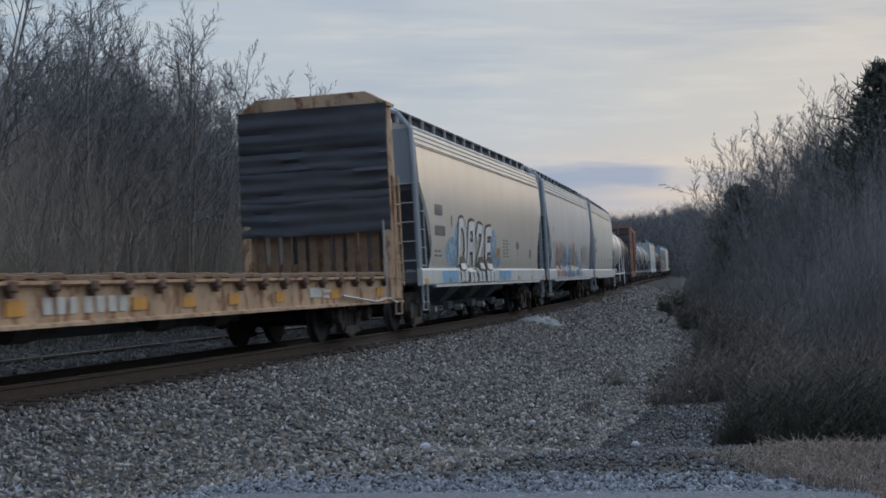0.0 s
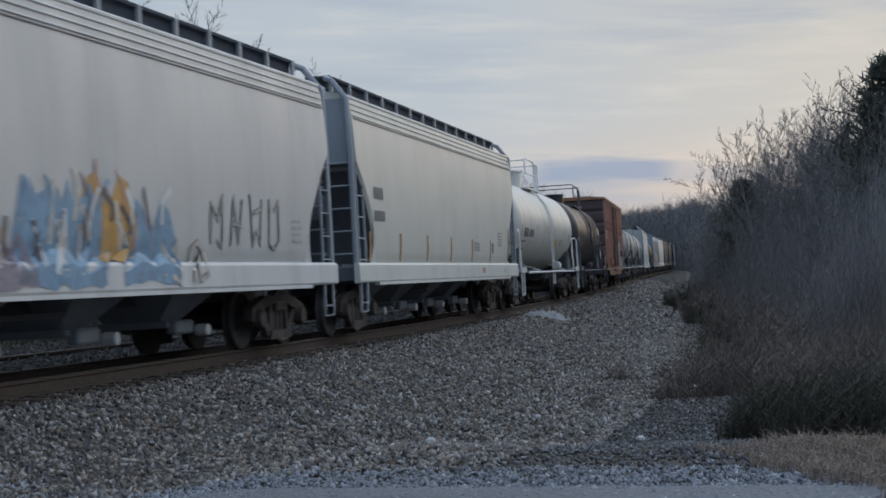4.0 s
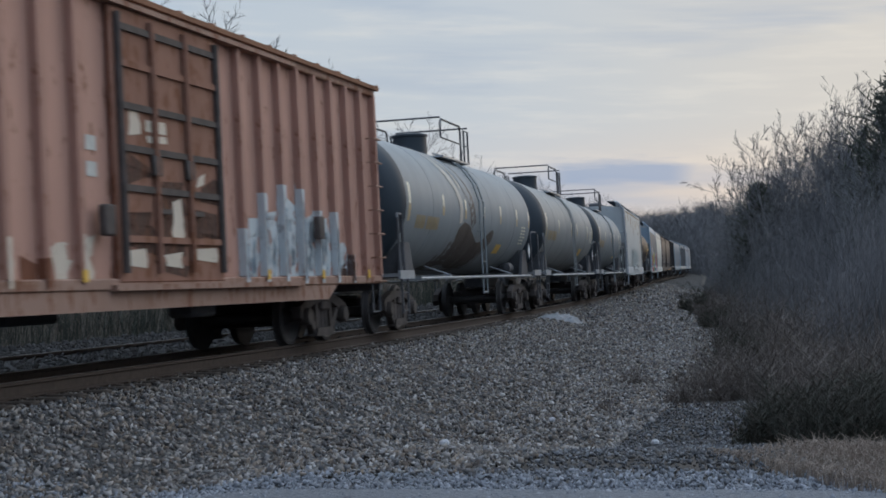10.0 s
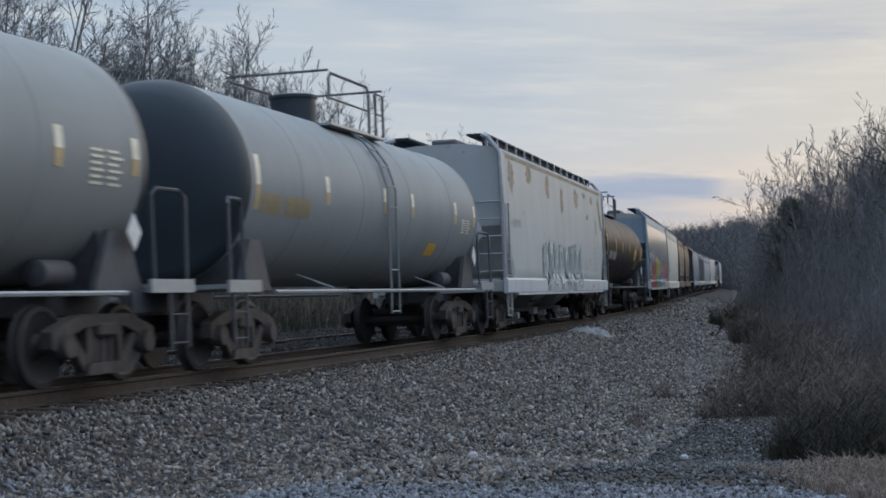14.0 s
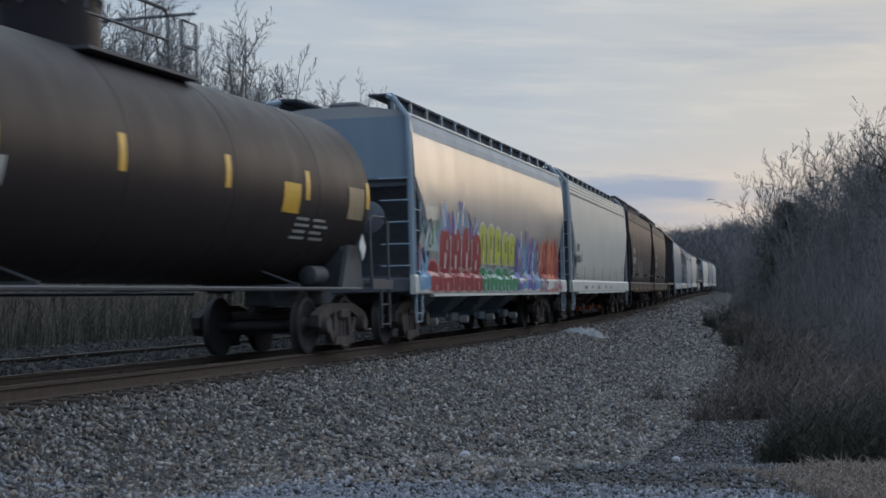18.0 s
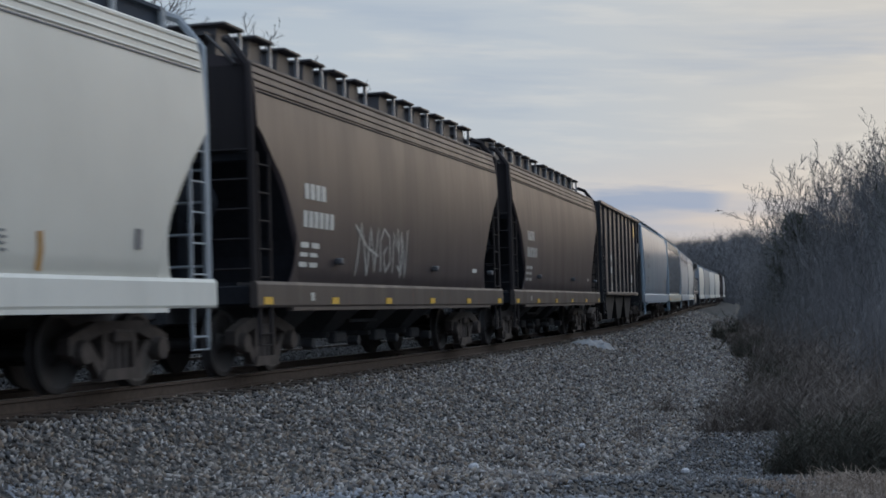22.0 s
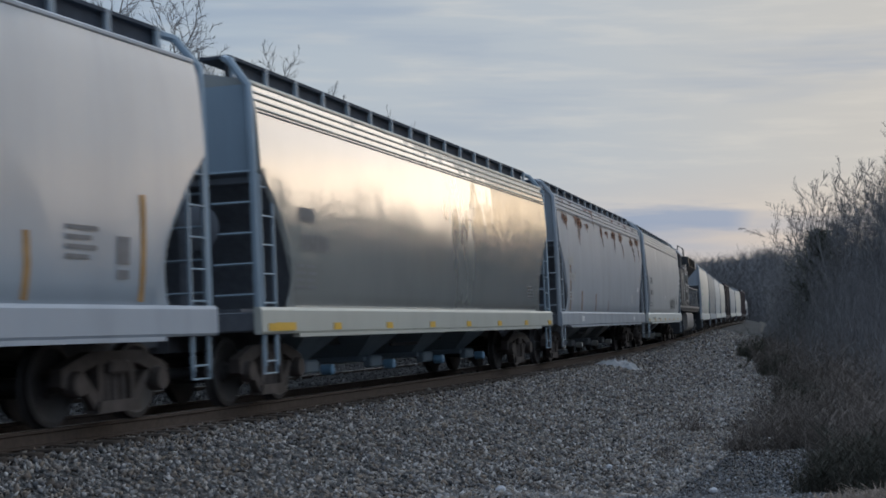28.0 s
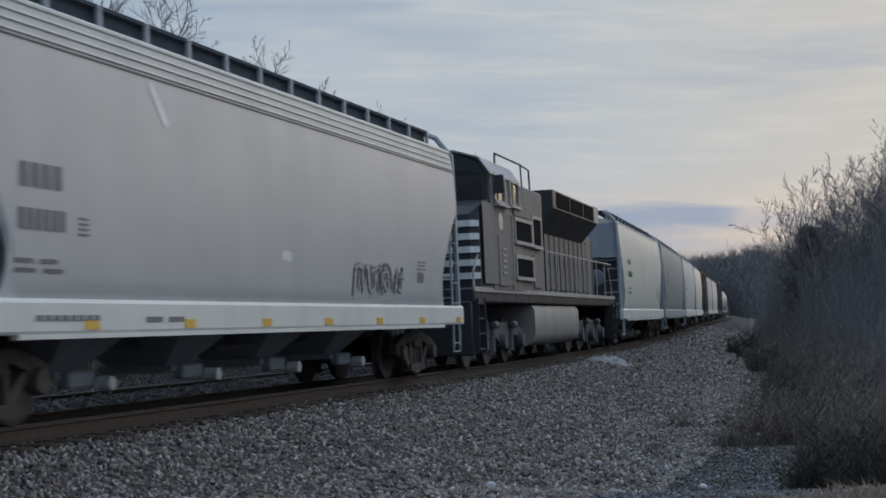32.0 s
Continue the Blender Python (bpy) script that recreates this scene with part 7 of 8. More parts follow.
            st.box(x0, y * 1.47, 1.40, 0.66, 0.02, 0.06).box(x0 - 0.32, y * 1.36, 0.9, 0.03, 0.3, 1.1).box(x0 + 0.32, y * 1.36, 0.9, 0.03, 0.3, 1.1)
            part("step_frame", st, black, car, "end step frame")
    part("fuel_tank", Shape().prism([(-1.44, 0.62), (-1.36, 0.46), (-1.15, 0.36), (1.15, 0.36), (1.36, 0.46), (1.44, 0.62), (1.44, 1.22), (1.36, 1.34), (-1.36, 1.34), (-1.44, 1.22)], "x", -3.7, 2.8), paint("pale_dusty_tank", (0.29, 0.265, 0.24), 0.5, 0.4, 0.0), car, "large dusty fuel tank")
    part("air_tank", Shape().lathe([(-1.3, 0.05), (-1.25, 0.17), (1.25, 0.17), (1.3, 0.05)], "x", (0, -1.15, 1.36), 12), black, car)
    for d in (-1, 1):
        part("pilot", Shape().box(d * (e - 0.02), 0, 0.85, 0.10, 2.8, 1.1, 0.03), black, car, "end plate above the rails")
        truck_x = d * half
        sh = Shape()
        for y in (-1.08, 1.08):
            sh.prism([(-2.5, 0.42), (-2.5, 0.72), (-1.6, 0.95), (1.6, 0.95), (2.5, 0.72), (2.5, 0.42), (2.1, 0.42), (1.7, 0.66), (0.5, 0.62), (0, 0.45), (-0.5, 0.62), (-1.7, 0.66), (-2.1, 0.42)], "y", y - 0.09, y + 0.09)
            for q in (-1.98, 0.0, 1.98):
                sh.lathe([(-0.14, 0.17), (0.02, 0.20), (0.10, 0.16)], "y", (q, y + math.copysign(0.08, y), 0.533), 14)
            for q in (-1.0, 1.0):
                sh.tube([(q, y * 1.06, 0.30), (q, y * 1.06, 0.86)], 0.11, 8)
                sh.lathe([(-0.2, 0.05), (-0.18, 0.085), (0.18, 0.085), (0.2, 0.05)], "x", (q, y * 1.16, 0.90), 10)
        sh.box(0, 0, 0.75, 2.6, 1.9, 0.3, 0.04)
        truck = part("truck", sh, BLACK_STEEL, car, "six-wheel cast truck")
        truck.matrix_basis = pose(truck_x, 0, 0)
        for q in (-1.98, 0.0, 1.98):
            ENGINE_AXLES.append((put_mesh("wheelset", ENGINE_AXLE_MESH, truck, pose(q, 0, 0.533), "steel wheels on an axle"), q))
    add_couplers(car, length)

# ---- the cars, in running order ----
flatcar(0)


def streaks(car, side, spots, material, label):
    for x, z0, z1, w in spots:
        part("orange_streak", side.strip(Shape(), [(x, z0), (x + 0.03, (z0 + z1) / 2), (x, z1)], w, 0.005), material, car, label, 0)


OCHRE = plain("ochre_weld_primer", (0.42, 0.24, 0.085), 0.7, 0, 0.5, 3)
RUST_RUN = paint("rust_run", (0.18, 0.070, 0.038), 0.85, 0.4, 0.4)
RUST_FAINT = speckled(paint("faint_rust_run", (0.33, 0.245, 0.195), 0.8, 0.5, 0.1), 0.42)


def stencils(car, side, length, ink=LETTER_DARK):
    a = -length / 2 + 2.9
    marks(car, side, [("bars", a, 3.05, [[0.16, 0.16, 0.16, 0.16]], 0.20), ("bars", a, 2.62, [[0.14] * 6], 0.20), ("bars", a, 2.05, [[0.55, 0.3], [0.4, 0.5]], 0.07), ("bars", length / 2 - 3.9, 2.1, [0.62, 0.5, 0.6, 0.45], 0.05, 0.05), ("patch", length / 2 - 2.9, length / 2 - 2.62, 1.72, 2.02), ("patch", length / 2 - 2.88, length / 2 - 2.64, 1.56, 1.66)], ink)


# silver-grey hopper with big white letters
silver = paint("silver_grey_paint", (0.59, 0.535, 0.46), 0.36, 0.16, 0, (0.31, 0.275, 0.235), 0.022, 0, 0.42, spec=0.25)
silver_sill = paint("pale_sill_paint", (0.58, 0.57, 0.54), 0.45, 0.3)
# End grey lowered below the side's; the end's shade is in the colour.
silver_end = paint("shaded_end_grey", (0.30, 0.325, 0.35), 0.5, 0.35)
car, side, length = hopper(1, "silver-grey covered hopper with white block graffiti over sky blue", silver, silver_sill, silver_end, slope_mat=END_DARK)
lettering(car, side, [(-7.41, -6.57, 2.45, 2.68, 4), (-7.45, -6.33, 2.0, 2.22, 6), (-5.69, -5.53, 2.24, 2.48, 1)] + fine_print(-7.5, -6.67, 1.54, 1.74, 2) + fine_print(1.28, 2.35, 1.60, 2.12, 6) + [(5.97, 6.42, 1.60, 1.87, 1)])
SKY_HAZE = speckled(spray("sky_haze", (0.30, 0.47, 0.64)), 0.47)
for k, (x, z, rx, rz) in enumerate(((-5.5, 1.66, 0.85, 0.34), (-4.9, 2.0, 0.40, 0.35), (-0.2, 1.9, 0.45, 0.42), (0.3, 1.5, 0.6, 0.20))):
    part("graffiti_cloud", side.blob(Shape(), x, max(z, 1.31 + rz), rx, rz, 0.0045 + 0.0004 * k, None, 28), SKY_HAZE, car, "sky-blue spray behind the letters", 0)
block_word(car, side, [(-4.92, -3.92), (-3.80, -2.85), (-2.70, -1.68), (-1.55, -0.45)], 1.36, 2.36, SPRAY["white"], SPRAY["black"])
reflectors(car, length)
part("notice", side.patch(Shape(), 0.25, 0.80, 1.58, 1.83, 0.008), OCHRE, car, "ochre notice square", 0)
part("emblem", side.strip(side.blob(Shape(), 3.78, 1.94, 0.30, 0.12, 0.006, None, 16), [(3.78, 1.86), (3.80, 1.58)], 0.06, 0.0075), LETTER_DARK, car, "small dark emblem", 0)
marks(car, side, [("patch", 0.32, 2.24, 0.99, 1.24, 0.006), ("patch", -6.94, -5.2, 0.97, 1.24, 0.006)], SPRAY["sky"], "sky-blue spray on the sill")

# light grey hopper with faded pink and blue lettering
grey = paint("light_grey_paint", (0.52, 0.51, 0.49), 0.42, 0.28, 0, (0.24, 0.22, 0.20))
grey_sill = paint("light_grey_sill", (0.60, 0.59, 0.57), 0.5, 0.3)
car, side, length = hopper(2, "light grey covered hopper with faded pink and blue graffiti", grey, grey_sill, silver_end, slope_mat=END_DARK)
lettering(car, side, [(-6.87, -6.32, 2.51, 2.72, 3), (-6.96, -6.11, 2.01, 2.21, 6)] + fine_print(6.4, 6.9, 1.6, 2.0, 4), SPRAY["silver"])
OLD = {k: speckled(spray("old_" + k, v), 0.40) for k, v in {"pink": (0.52, 0.33, 0.30), "peach": (0.58, 0.42, 0.30), "blue": (0.22, 0.36, 0.50), "mauve": (0.33, 0.29, 0.34), "amber": (0.60, 0.34, 0.10), "cream": (0.66, 0.60, 0.52), "ink": (0.10, 0.09, 0.11)}.items()}
wild(car, side, -6.15, -3.85, 0.97, 2.42, 3, [OLD["pink"], OLD["peach"], OLD["pink"]], [OLD["peach"], OLD["pink"], OLD["ink"], OLD["cream"], OLD["mauve"]], 5)
wild(car, side, -4.2, -2.4, 0.97, 2.36, 2, [OLD["blue"]], [OLD["mauve"], OLD["blue"], OLD["cream"], OLD["ink"]], 6)
wild(car, side, -2.5, -1.5, 0.97, 1.75, 1, [OLD["mauve"]], [OLD["ink"], OLD["peach"]], 7)
wild(car, side, -1.7, 0.0, 0.97, 2.30, 2, [OLD["blue"]], [OLD["cream"], OLD["blue"], SPRAY["white"], OLD["ink"]], 8)
wild(car, side, -0.3, 0.85, 1.25, 2.48, 1, [OLD["amber"]], [OLD["cream"], OLD["pink"], SPRAY["white"], OLD["ink"]], 9)
wild(car, side, 0.7, 2.0, 0.97, 2.26, 1, [OLD["blue"]], [SPRAY["white"], OLD["mauve"], OLD["ink"]], 10)
graffiti(car, side, 1.5, 3.2, 0.98, 1.6, [5, 2], [OLD["cream"]], OLD["ink"], None, 0.07, None, 11)
graffiti(car, side, 3.1, 6.0, 1.38, 2.28, [5, 1, 3, 7], [SPRAY["silver"]], OLD["ink"], None, 0.05, None, 12)

# cream hopper with ochre weld marks
cream = paint("cream_paint", (0.58, 0.56, 0.50), 0.45, 0.15, 0, (0.30, 0.27, 0.22))
cream_sill = paint("cream_sill_paint", (0.63, 0.62, 0.57), 0.5, 0.15)
car, side, length = hopper(3, "plain cream covered hopper with ochre weld streaks", cream, cream_sill, silver_end, slope_mat=END_DARK)
lettering(car, side, [(-6.9, -6.2, 2.46, 2.68, 4), (-6.9, -6.1, 2.05, 2.25, 5), (4.54, 4.83, 1.55, 1.80, 1), (6.0, 6.15, 1.05, 1.13, 1)] + fine_print(2.3, 3.08, 1.59, 1.82, 4) + fine_print(5.39, 5.98, 1.73, 2.12, 5))
streaks(car, side, [(-7.2, 1.86, 1.32, 0.13), (-4.95, 1.86, 1.32, 0.13), (-2.65, 1.86, 1.32, 0.14), (-0.32, 1.86, 1.32, 0.14), (2.05, 1.86, 1.32, 0.14), (4.34, 1.86, 1.32, 0.13), (6.85, 2.2, 1.32, 0.13)], OCHRE, "ochre primer streak over a weld")
marks(car, side, [("patch", 2.97, 3.36, 1.05, 1.18, 0.006)], SPRAY["pink"], "small red-framed plate on the sill")

# white tank
white = paint("white_tank_paint", (0.59, 0.57, 0.52), 0.37, 0.14, 0, (0.34, 0.30, 0.25))
car, side, length, a = tank(4, "clean white tank car with white railings", white, white, 1.44, 2.54, "wide", WHITE_BIT, 6, None, tall=0.95, strip_x=[-6.40, -3.12, -0.78, 1.52, 4.0], rows=[(LETTER_DARK, [(-5.92, -4.95, 2.10, 2.36, 4), (-4.75, -3.78, 2.12, 2.34, 6), (-6.02, -5.11, 1.94, 2.0, 3)] + fine_print(-6.2, -4.69, 1.63, 1.80, 2) + fine_print(3.11, 4.03, 1.93, 2.16, 4) + fine_print(5.6, 6.2, 2.1, 2.4, 5))], notice=(1.80, 2.44, 1.86, 2.12), dome_size=(0.66, 0.42))

# short black tank with pale letter panels
GOLD_DIM = paint("grimy_gold_lettering", (0.135, 0.108, 0.078), 0.5, 0.6)
GOLD = paint("faded_gold_lettering", (0.33, 0.25, 0.15), 0.45, 0.5)
pale_strip = paint("pale_strip", (0.42, 0.37, 0.30), 0.5, 0.3)
black_tank = paint("black_tank_paint", (0.043, 0.043, 0.047), 0.34, 0.25, 0, (0.092, 0.078, 0.070), spec=0.28)
car, side, length, a = tank(5, "short black tank car with faded gold lettering panels", black_tank, black_tank, 1.40, 2.55, "narrow", BLACK_STEEL, 4, None, tall=0.85, strips=GOLD, strip_x=[-5.44, -2.68, -0.96, 1.5, 3.4], dome_size=(0.42, 0.36))
for x, w, z0, z1 in ((4.26, 1.15, 2.62, 2.92), (2.07, 0.75, 2.0, 2.32)):
    part("letter_panel", side.patch(Shape(), x, x + w, z0, z1, 0.007), GOLD_DIM if x < 4 else GOLD, car, "faded gold lettering panel", 0)
lettering(car, side, [(-4.73, -3.7, 2.02, 2.26, 4), (-3.55, -2.7, 2.02, 2.26, 4)] + fine_print(-4.73, -2.63, 1.95, 2.32, 3) + fine_print(4.44, 5.47, 2.17, 2.56, 6) + fine_print(-4.7, -2.7, 1.62, 1.78, 2) + fine_print(1.2, 3.0, 1.6, 1.8, 3), GOLD_DIM)
dusty = speckled(paint("dust_over_black", (0.088, 0.068, 0.062), 0.62, 0.4, 0.0, (0.05, 0.045, 0.04), spec=0.15), 0.40)
for k, (u, w) in enumerate(((-1.35, -0.25), (1.0, a - 0.7))):
    part("dust_band", side.fill(Shape(), [(u + (w - u) * q / 5, 2.40, 3.98) for q in range(6)], 0.005 + 0.0005 * k), dusty, car, "brown dust over the black upper side", 0)
part("spill_stain", side.fill(Shape(), [(-0.3, 3.1, 3.99), (-0.05, 2.95, 3.99), (0.3, 2.6, 3.99), (0.6, 2.7, 3.99), (0.8, 3.2, 3.99)], 0.007), RUST_FAINT, car, "tan run-down stain below the hatch", 0)
# Pale strip from the top to mid-height, right of the ladder.
part("spill_stain", side.strip(Shape(), [(0.30, 3.95), (0.55, 3.3), (1.0, 2.8), (1.2, 2.35)], 0.46, 0.009), pale_strip, car, "pale strip running down right of the ladder", 0)

# brown boxcar
brown = paint("boxcar_brown", (0.47, 0.262, 0.198), 0.55, 0.58, 0.32, (0.11, 0.065, 0.05))
# Darker brown; on this car's ends it holds their shade.
shaded_brown = paint("boxcar_shaded_brown", (0.098, 0.070, 0.068), 0.6, 0.4, 0.1, (0.07, 0.04, 0.03))
door_rust = paint("rusted_door", (0.27, 0.135, 0.092), 0.75, 0.5, 0.55, (0.13, 0.07, 0.045))
sill_flake = paint("flaked_sill", (0.32, 0.20, 0.15), 0.7, 0.5, 0.55, (0.20, 0.10, 0.06))
roof_brown = paint("boxcar_roof", (0.34, 0.17, 0.10), 0.6, 0.35, 0.2)
car, side, length = boxcar(6, "rust-brown ribbed boxcar with blue-white graffiti and faded letters", brown, shaded_brown, door_rust, roof_brown, sill_flake)
ghost = speckled(paint("ghost_letters", (0.66, 0.57, 0.46), 0.6, 0.3, 0.1, (0.34, 0.20, 0.14)), 0.33)
chalk = speckled(paint("chalky_graffiti", (0.56, 0.60, 0.61), 0.6, 0.3, 0.1, (0.30, 0.22, 0.18)), 0.36)
blue_chalk = speckled(paint("chalky_blue_graffiti", (0.26, 0.36, 0.44), 0.6, 0.3, 0.1, (0.25, 0.18, 0.15)), 0.42)
raised = Side(lambda z: 1.565)
rng_b = random.Random(9)
e = length / 2 - 0.78


def across_posts(flat, proud, x0, x1, z0, z1, ragged=0.02):
    """A painted patch that runs over the panels and over the faces of the posts."""
    posts = box_posts(e)
    x = x0
    while x < x1 - 0.02:
        over = [p for p in posts if p - 0.055 <= x + 0.001 < p + 0.055]
        ahead = [p for p in posts if p - 0.055 > x + 0.001]
        stop = min(x1, over[0] + 0.055 if over else (ahead[0] - 0.055 if ahead else x1))
        if over:
            top = z1 + rng_b.uniform(-ragged, ragged)
            raised.patch(proud, x, stop, z0, top, 0.005, 0.008, rng_b)
            if x - over[0] < -0.05:
                p = over[0]
                proud.add([(p - 0.067, -1.458, max(z0, 1.1)), (p - 0.060, -1.568, max(z0, 1.1)), (p - 0.060, -1.568, top), (p - 0.067, -1.458, top)], [(0, 1, 2, 3)])
        elif stop - x > 0.05:
            side.patch(flat, x + 0.03, stop - 0.03, z0, z1 + rng_b.uniform(-ragged, ragged), 0.007, ragged, rng_b)
        x = stop


def painted(name, boxes, material, label, ragged=0.03):
    shape = Shape()
    for b in boxes:
        across_posts(shape, shape, *b, ragged)
    tagged(part(name, shape, material, car, label, 0), kind="stuff")


painted("faded_letters", [(-8.06, -7.86, 2.18, 2.98), (-7.80, -7.47, 2.50, 2.95), (-7.74, -7.50, 2.18, 2.42), (-7.27, -7.05, 2.22, 2.95), (-7.10, -6.75, 2.80, 2.97), (-7.10, -6.75, 2.18, 2.36), (-6.50, -6.05, 2.78, 2.93), (-6.52, -6.30, 2.52, 2.80), (-6.45, -6.0, 2.46, 2.60), (-6.15, -5.98, 2.24, 2.50), (-6.5, -6.1, 2.20, 2.32)], ghost, "faded pale company letters", 0.02)
tall = [1.75, 1.95, 2.25, 2.05, 2.40, 2.30, 2.45, 2.00, 2.12, 2.05, 2.10, 1.65, 1.40]
painted("graffiti_fill", [(1.86 + 0.39 * k, 2.25 + 0.39 * k, 0.98, tall[k]) for k in range(13)], chalk, "chalky pale graffiti across the ribs", 0.10)
painted("graffiti_shade", [(1.95 + 0.39 * k, 2.12 + 0.39 * k, 1.05 + 0.1 * (k % 3), tall[k] - 0.25 - 0.1 * (k % 2)) for k in range(13)], blue_chalk, "dull blue strokes inside the graffiti", 0.08)
painted("flaked_paint", [(-8.62, -8.34, 1.10, 1.97), (-8.05, -7.6, 1.05, 1.35), (-7.9, -7.5, 1.42, 1.62), (-7.3, -6.9, 1.2, 1.7), (-4.95, -4.45, 0.98, 1.95), (-4.35, -4.1, 1.0, 1.5), (-3.25, -2.9, 1.0, 1.6), (-2.75, -2.35, 1.05, 1.5), (-5.8, -5.3, 1.0, 1.3)], ghost, "patches of worn pale paint", 0.10)
painted("rust_patch", [(-8.7, -8.2, 0.98, 1.30), (-6.7, -6.2, 1.0, 1.45), (-5.2, -4.9, 1.0, 1.5), (-4.0, -3.4, 1.0, 1.35), (6.2, 6.9, 1.0, 1.4)], RUST_RUN, "rust eating through the lower side", 0.12)
flat_door = Side(lambda z: 1.562)
pale_door, rust_door = Shape(), Shape()
for x0, x1, z0, z1 in ((-1.55, -1.25, 2.80, 3.12), (-1.12, -0.55, 2.88, 3.02), (-1.05, -0.5, 2.70, 2.80), (-0.45, -0.15, 1.55, 2.05), (-1.7, -1.2, 1.25, 1.45), (0.2, 0.9, 1.30, 1.50), (-0.7, -0.2, 1.20, 1.40), (0.35, 0.6, 2.28, 2.42)):
    flat_door.patch(pale_door, x0, x1, z0, z1, 0.006, 0.05, rng_b)
for x0, x1, z0, z1 in ((-1.75, -0.95, 1.45, 1.90), (-0.85, -0.05, 1.42, 2.20), (0.10, 0.95, 1.55, 1.95), (-1.6, -1.0, 2.25, 2.50), (0.4, 1.0, 2.0, 2.35), (-0.9, 0.0, 1.10, 1.25)):
    flat_door.patch(rust_door, x0, x1, z0, z1, 0.004, 0.12, rng_b)
tagged(part("worn_paint", pale_door, ghost, car, "papers and worn pale paint on the door", 0), kind="stuff")
tagged(part("rust_patch", rust_door, speckled(paint("door_rust_burst", (0.10, 0.055, 0.040), 0.9, 0.4, 0.3), 0.42), car, "dark rust round the door locks", 0), kind="stuff")
for x0, x1, z0, z1 in ((-2.45, -2.20, 2.55, 2.72), (-2.45, -2.20, 2.25, 2.42)):
    part("notice", side.patch(Shape(), x0, x1, z0, z1, 0.007), LETTER_PALE, car, "small pale notice", 0)
rf = mesh_of("reflector", Shape().box(0, -1.572, 1.12, 0.11, 0.008, 0.14), YELLOW_BIT)
for x in (-7.465, -5.11, -2.755, 2.74, 5.095, 7.45):
    put_mesh("reflector", rf, car, pose(x, 0, 0), "yellow reflective strip")
endmark = Shape()
for k in range(4):
    endmark.box(-(length / 2 - 0.70), 0.35 - 0.24 * k, 4.08, 0.02, 0.18, 0.09).box(-(length / 2 - 0.70), 0.3 - 0.22 * k, 3.94, 0.02, 0.15, 0.07)
part("lettering", endmark, LETTER_PALE, car, "small pale lettering on the end")

# three grey tanks with dark ends
tank_grey = paint("tank_grey_paint", (0.255, 0.275, 0.283), 0.48, 0.16, 0, (0.17, 0.155, 0.14), spec=0.12)
tank_grey2 = paint("tank_warm_grey", (0.275, 0.284, 0.280), 0.48, 0.16, 0, (0.18, 0.16, 0.14), spec=0.12)
tank_dark = paint("tank_end_black", (0.034, 0.044, 0.054), 0.45, 0.25, 0, (0.08, 0.08, 0.08))
stain = paint("oily_stain", (0.085, 0.068, 0.058), 0.5, 0.4, 0, (0.05, 0.04, 0.035))
pale_run = paint("dry_residue", (0.52, 0.47, 0.40), 0.7, 0.3)
GREY_MARKS = {7: ([-6.78, -3.80, -1.55, 0.55, 2.7, 5.0, 6.85], (-6.14, -4.12, 2.04, 2.30), (2.91, 3.59, 1.63, 1.85), (5.75, 6.50, 1.90, 2.41)), 8: ([-6.48, -3.53, -0.10, 1.55, 4.9, 6.55], (-6.05, -4.07, 2.12, 2.40), (3.11, 3.83, 1.71, 1.94), (5.55, 6.35, 2.22, 2.66)), 9: ([-6.08, -3.2, -0.2, 1.5, 4.6, 6.15], (-5.9, -3.9, 2.12, 2.40), (3.0, 3.6, 1.71, 1.94), (5.1, 5.9, 2.2, 2.5))}
for i, mat, label in ((7, tank_grey, "grey tank car with a dark spill round its middle"), (8, tank_grey2, "long grey tank car with a black end"), (9, tank_grey, "grey tank car with a black end and dark underframe")):
    xs, word, square, print_at = GREY_MARKS[i]
    car, side, length, a = tank(i, label, mat, tank_dark, 1.44, 2.58, "narrow", GALV, 7, None, tall=0.86, strip_x=xs, rows=[(OCHRE_FADED, [(word[0], word[0] + 0.8, word[2], word[3], 4), (word[0] + 0.95, word[1], word[2], word[3], 6)]), (CREAM_BIT, fine_print(*print_at, 6))], notice=square, dome_size=(0.40, 0.42))
    if i == 7:
        left = side.fill(Shape(), [(-3.2, 1.25, 1.30), (-2.8, 1.24, 1.55), (-2.4, 1.23, 1.85), (-2.0, 1.22, 2.15), (-1.6, 1.22, 2.28), (-1.1, 1.22, 2.24), (-0.6, 1.22, 2.08), (-0.1, 1.22, 1.95)], 0.006)
        part("spill_stain", left, stain, car, "dark oily spill beside the ladder", 0)
        right = side.fill(Shape(), [(-0.1, 1.22, 1.95), (0.35, 1.22, 1.84), (0.8, 1.23, 1.90), (1.25, 1.26, 2.05), (1.6, 1.40, 2.16), (1.85, 1.62, 2.18), (2.0, 1.90, 2.12)], 0.0062)
        part("spill_stain", right, stain, car, "dark oily spill beside the ladder", 0)
        rn = Shape()
        side.strip(rn, [(-3.3, 3.92), (-2.9, 3.55), (-2.35, 3.1), (-2.05, 2.7), (-2.0, 2.25)], 0.30, 0.012)
        side.strip(rn, [(-2.6, 3.9), (-2.1, 3.45), (-1.8, 3.05)], 0.14, 0.013)
        part("residue_run", rn, pale_run, car, "pale dry residue below the hatch", 0)
        part("spill_stain", side.strip(Shape(), [(-2.1, 3.92), (-1.5, 3.4), (-0.9, 2.8), (-0.6, 2.2)], 0.50, 0.0065), stain, car, "dark run behind the ladder", 0)

# flat-sided pale blue-grey hopper with cyan letters
def flat_wide(z):
    return float(np.interp(z, [0.8, 4.3], [1.56, 1.50]))


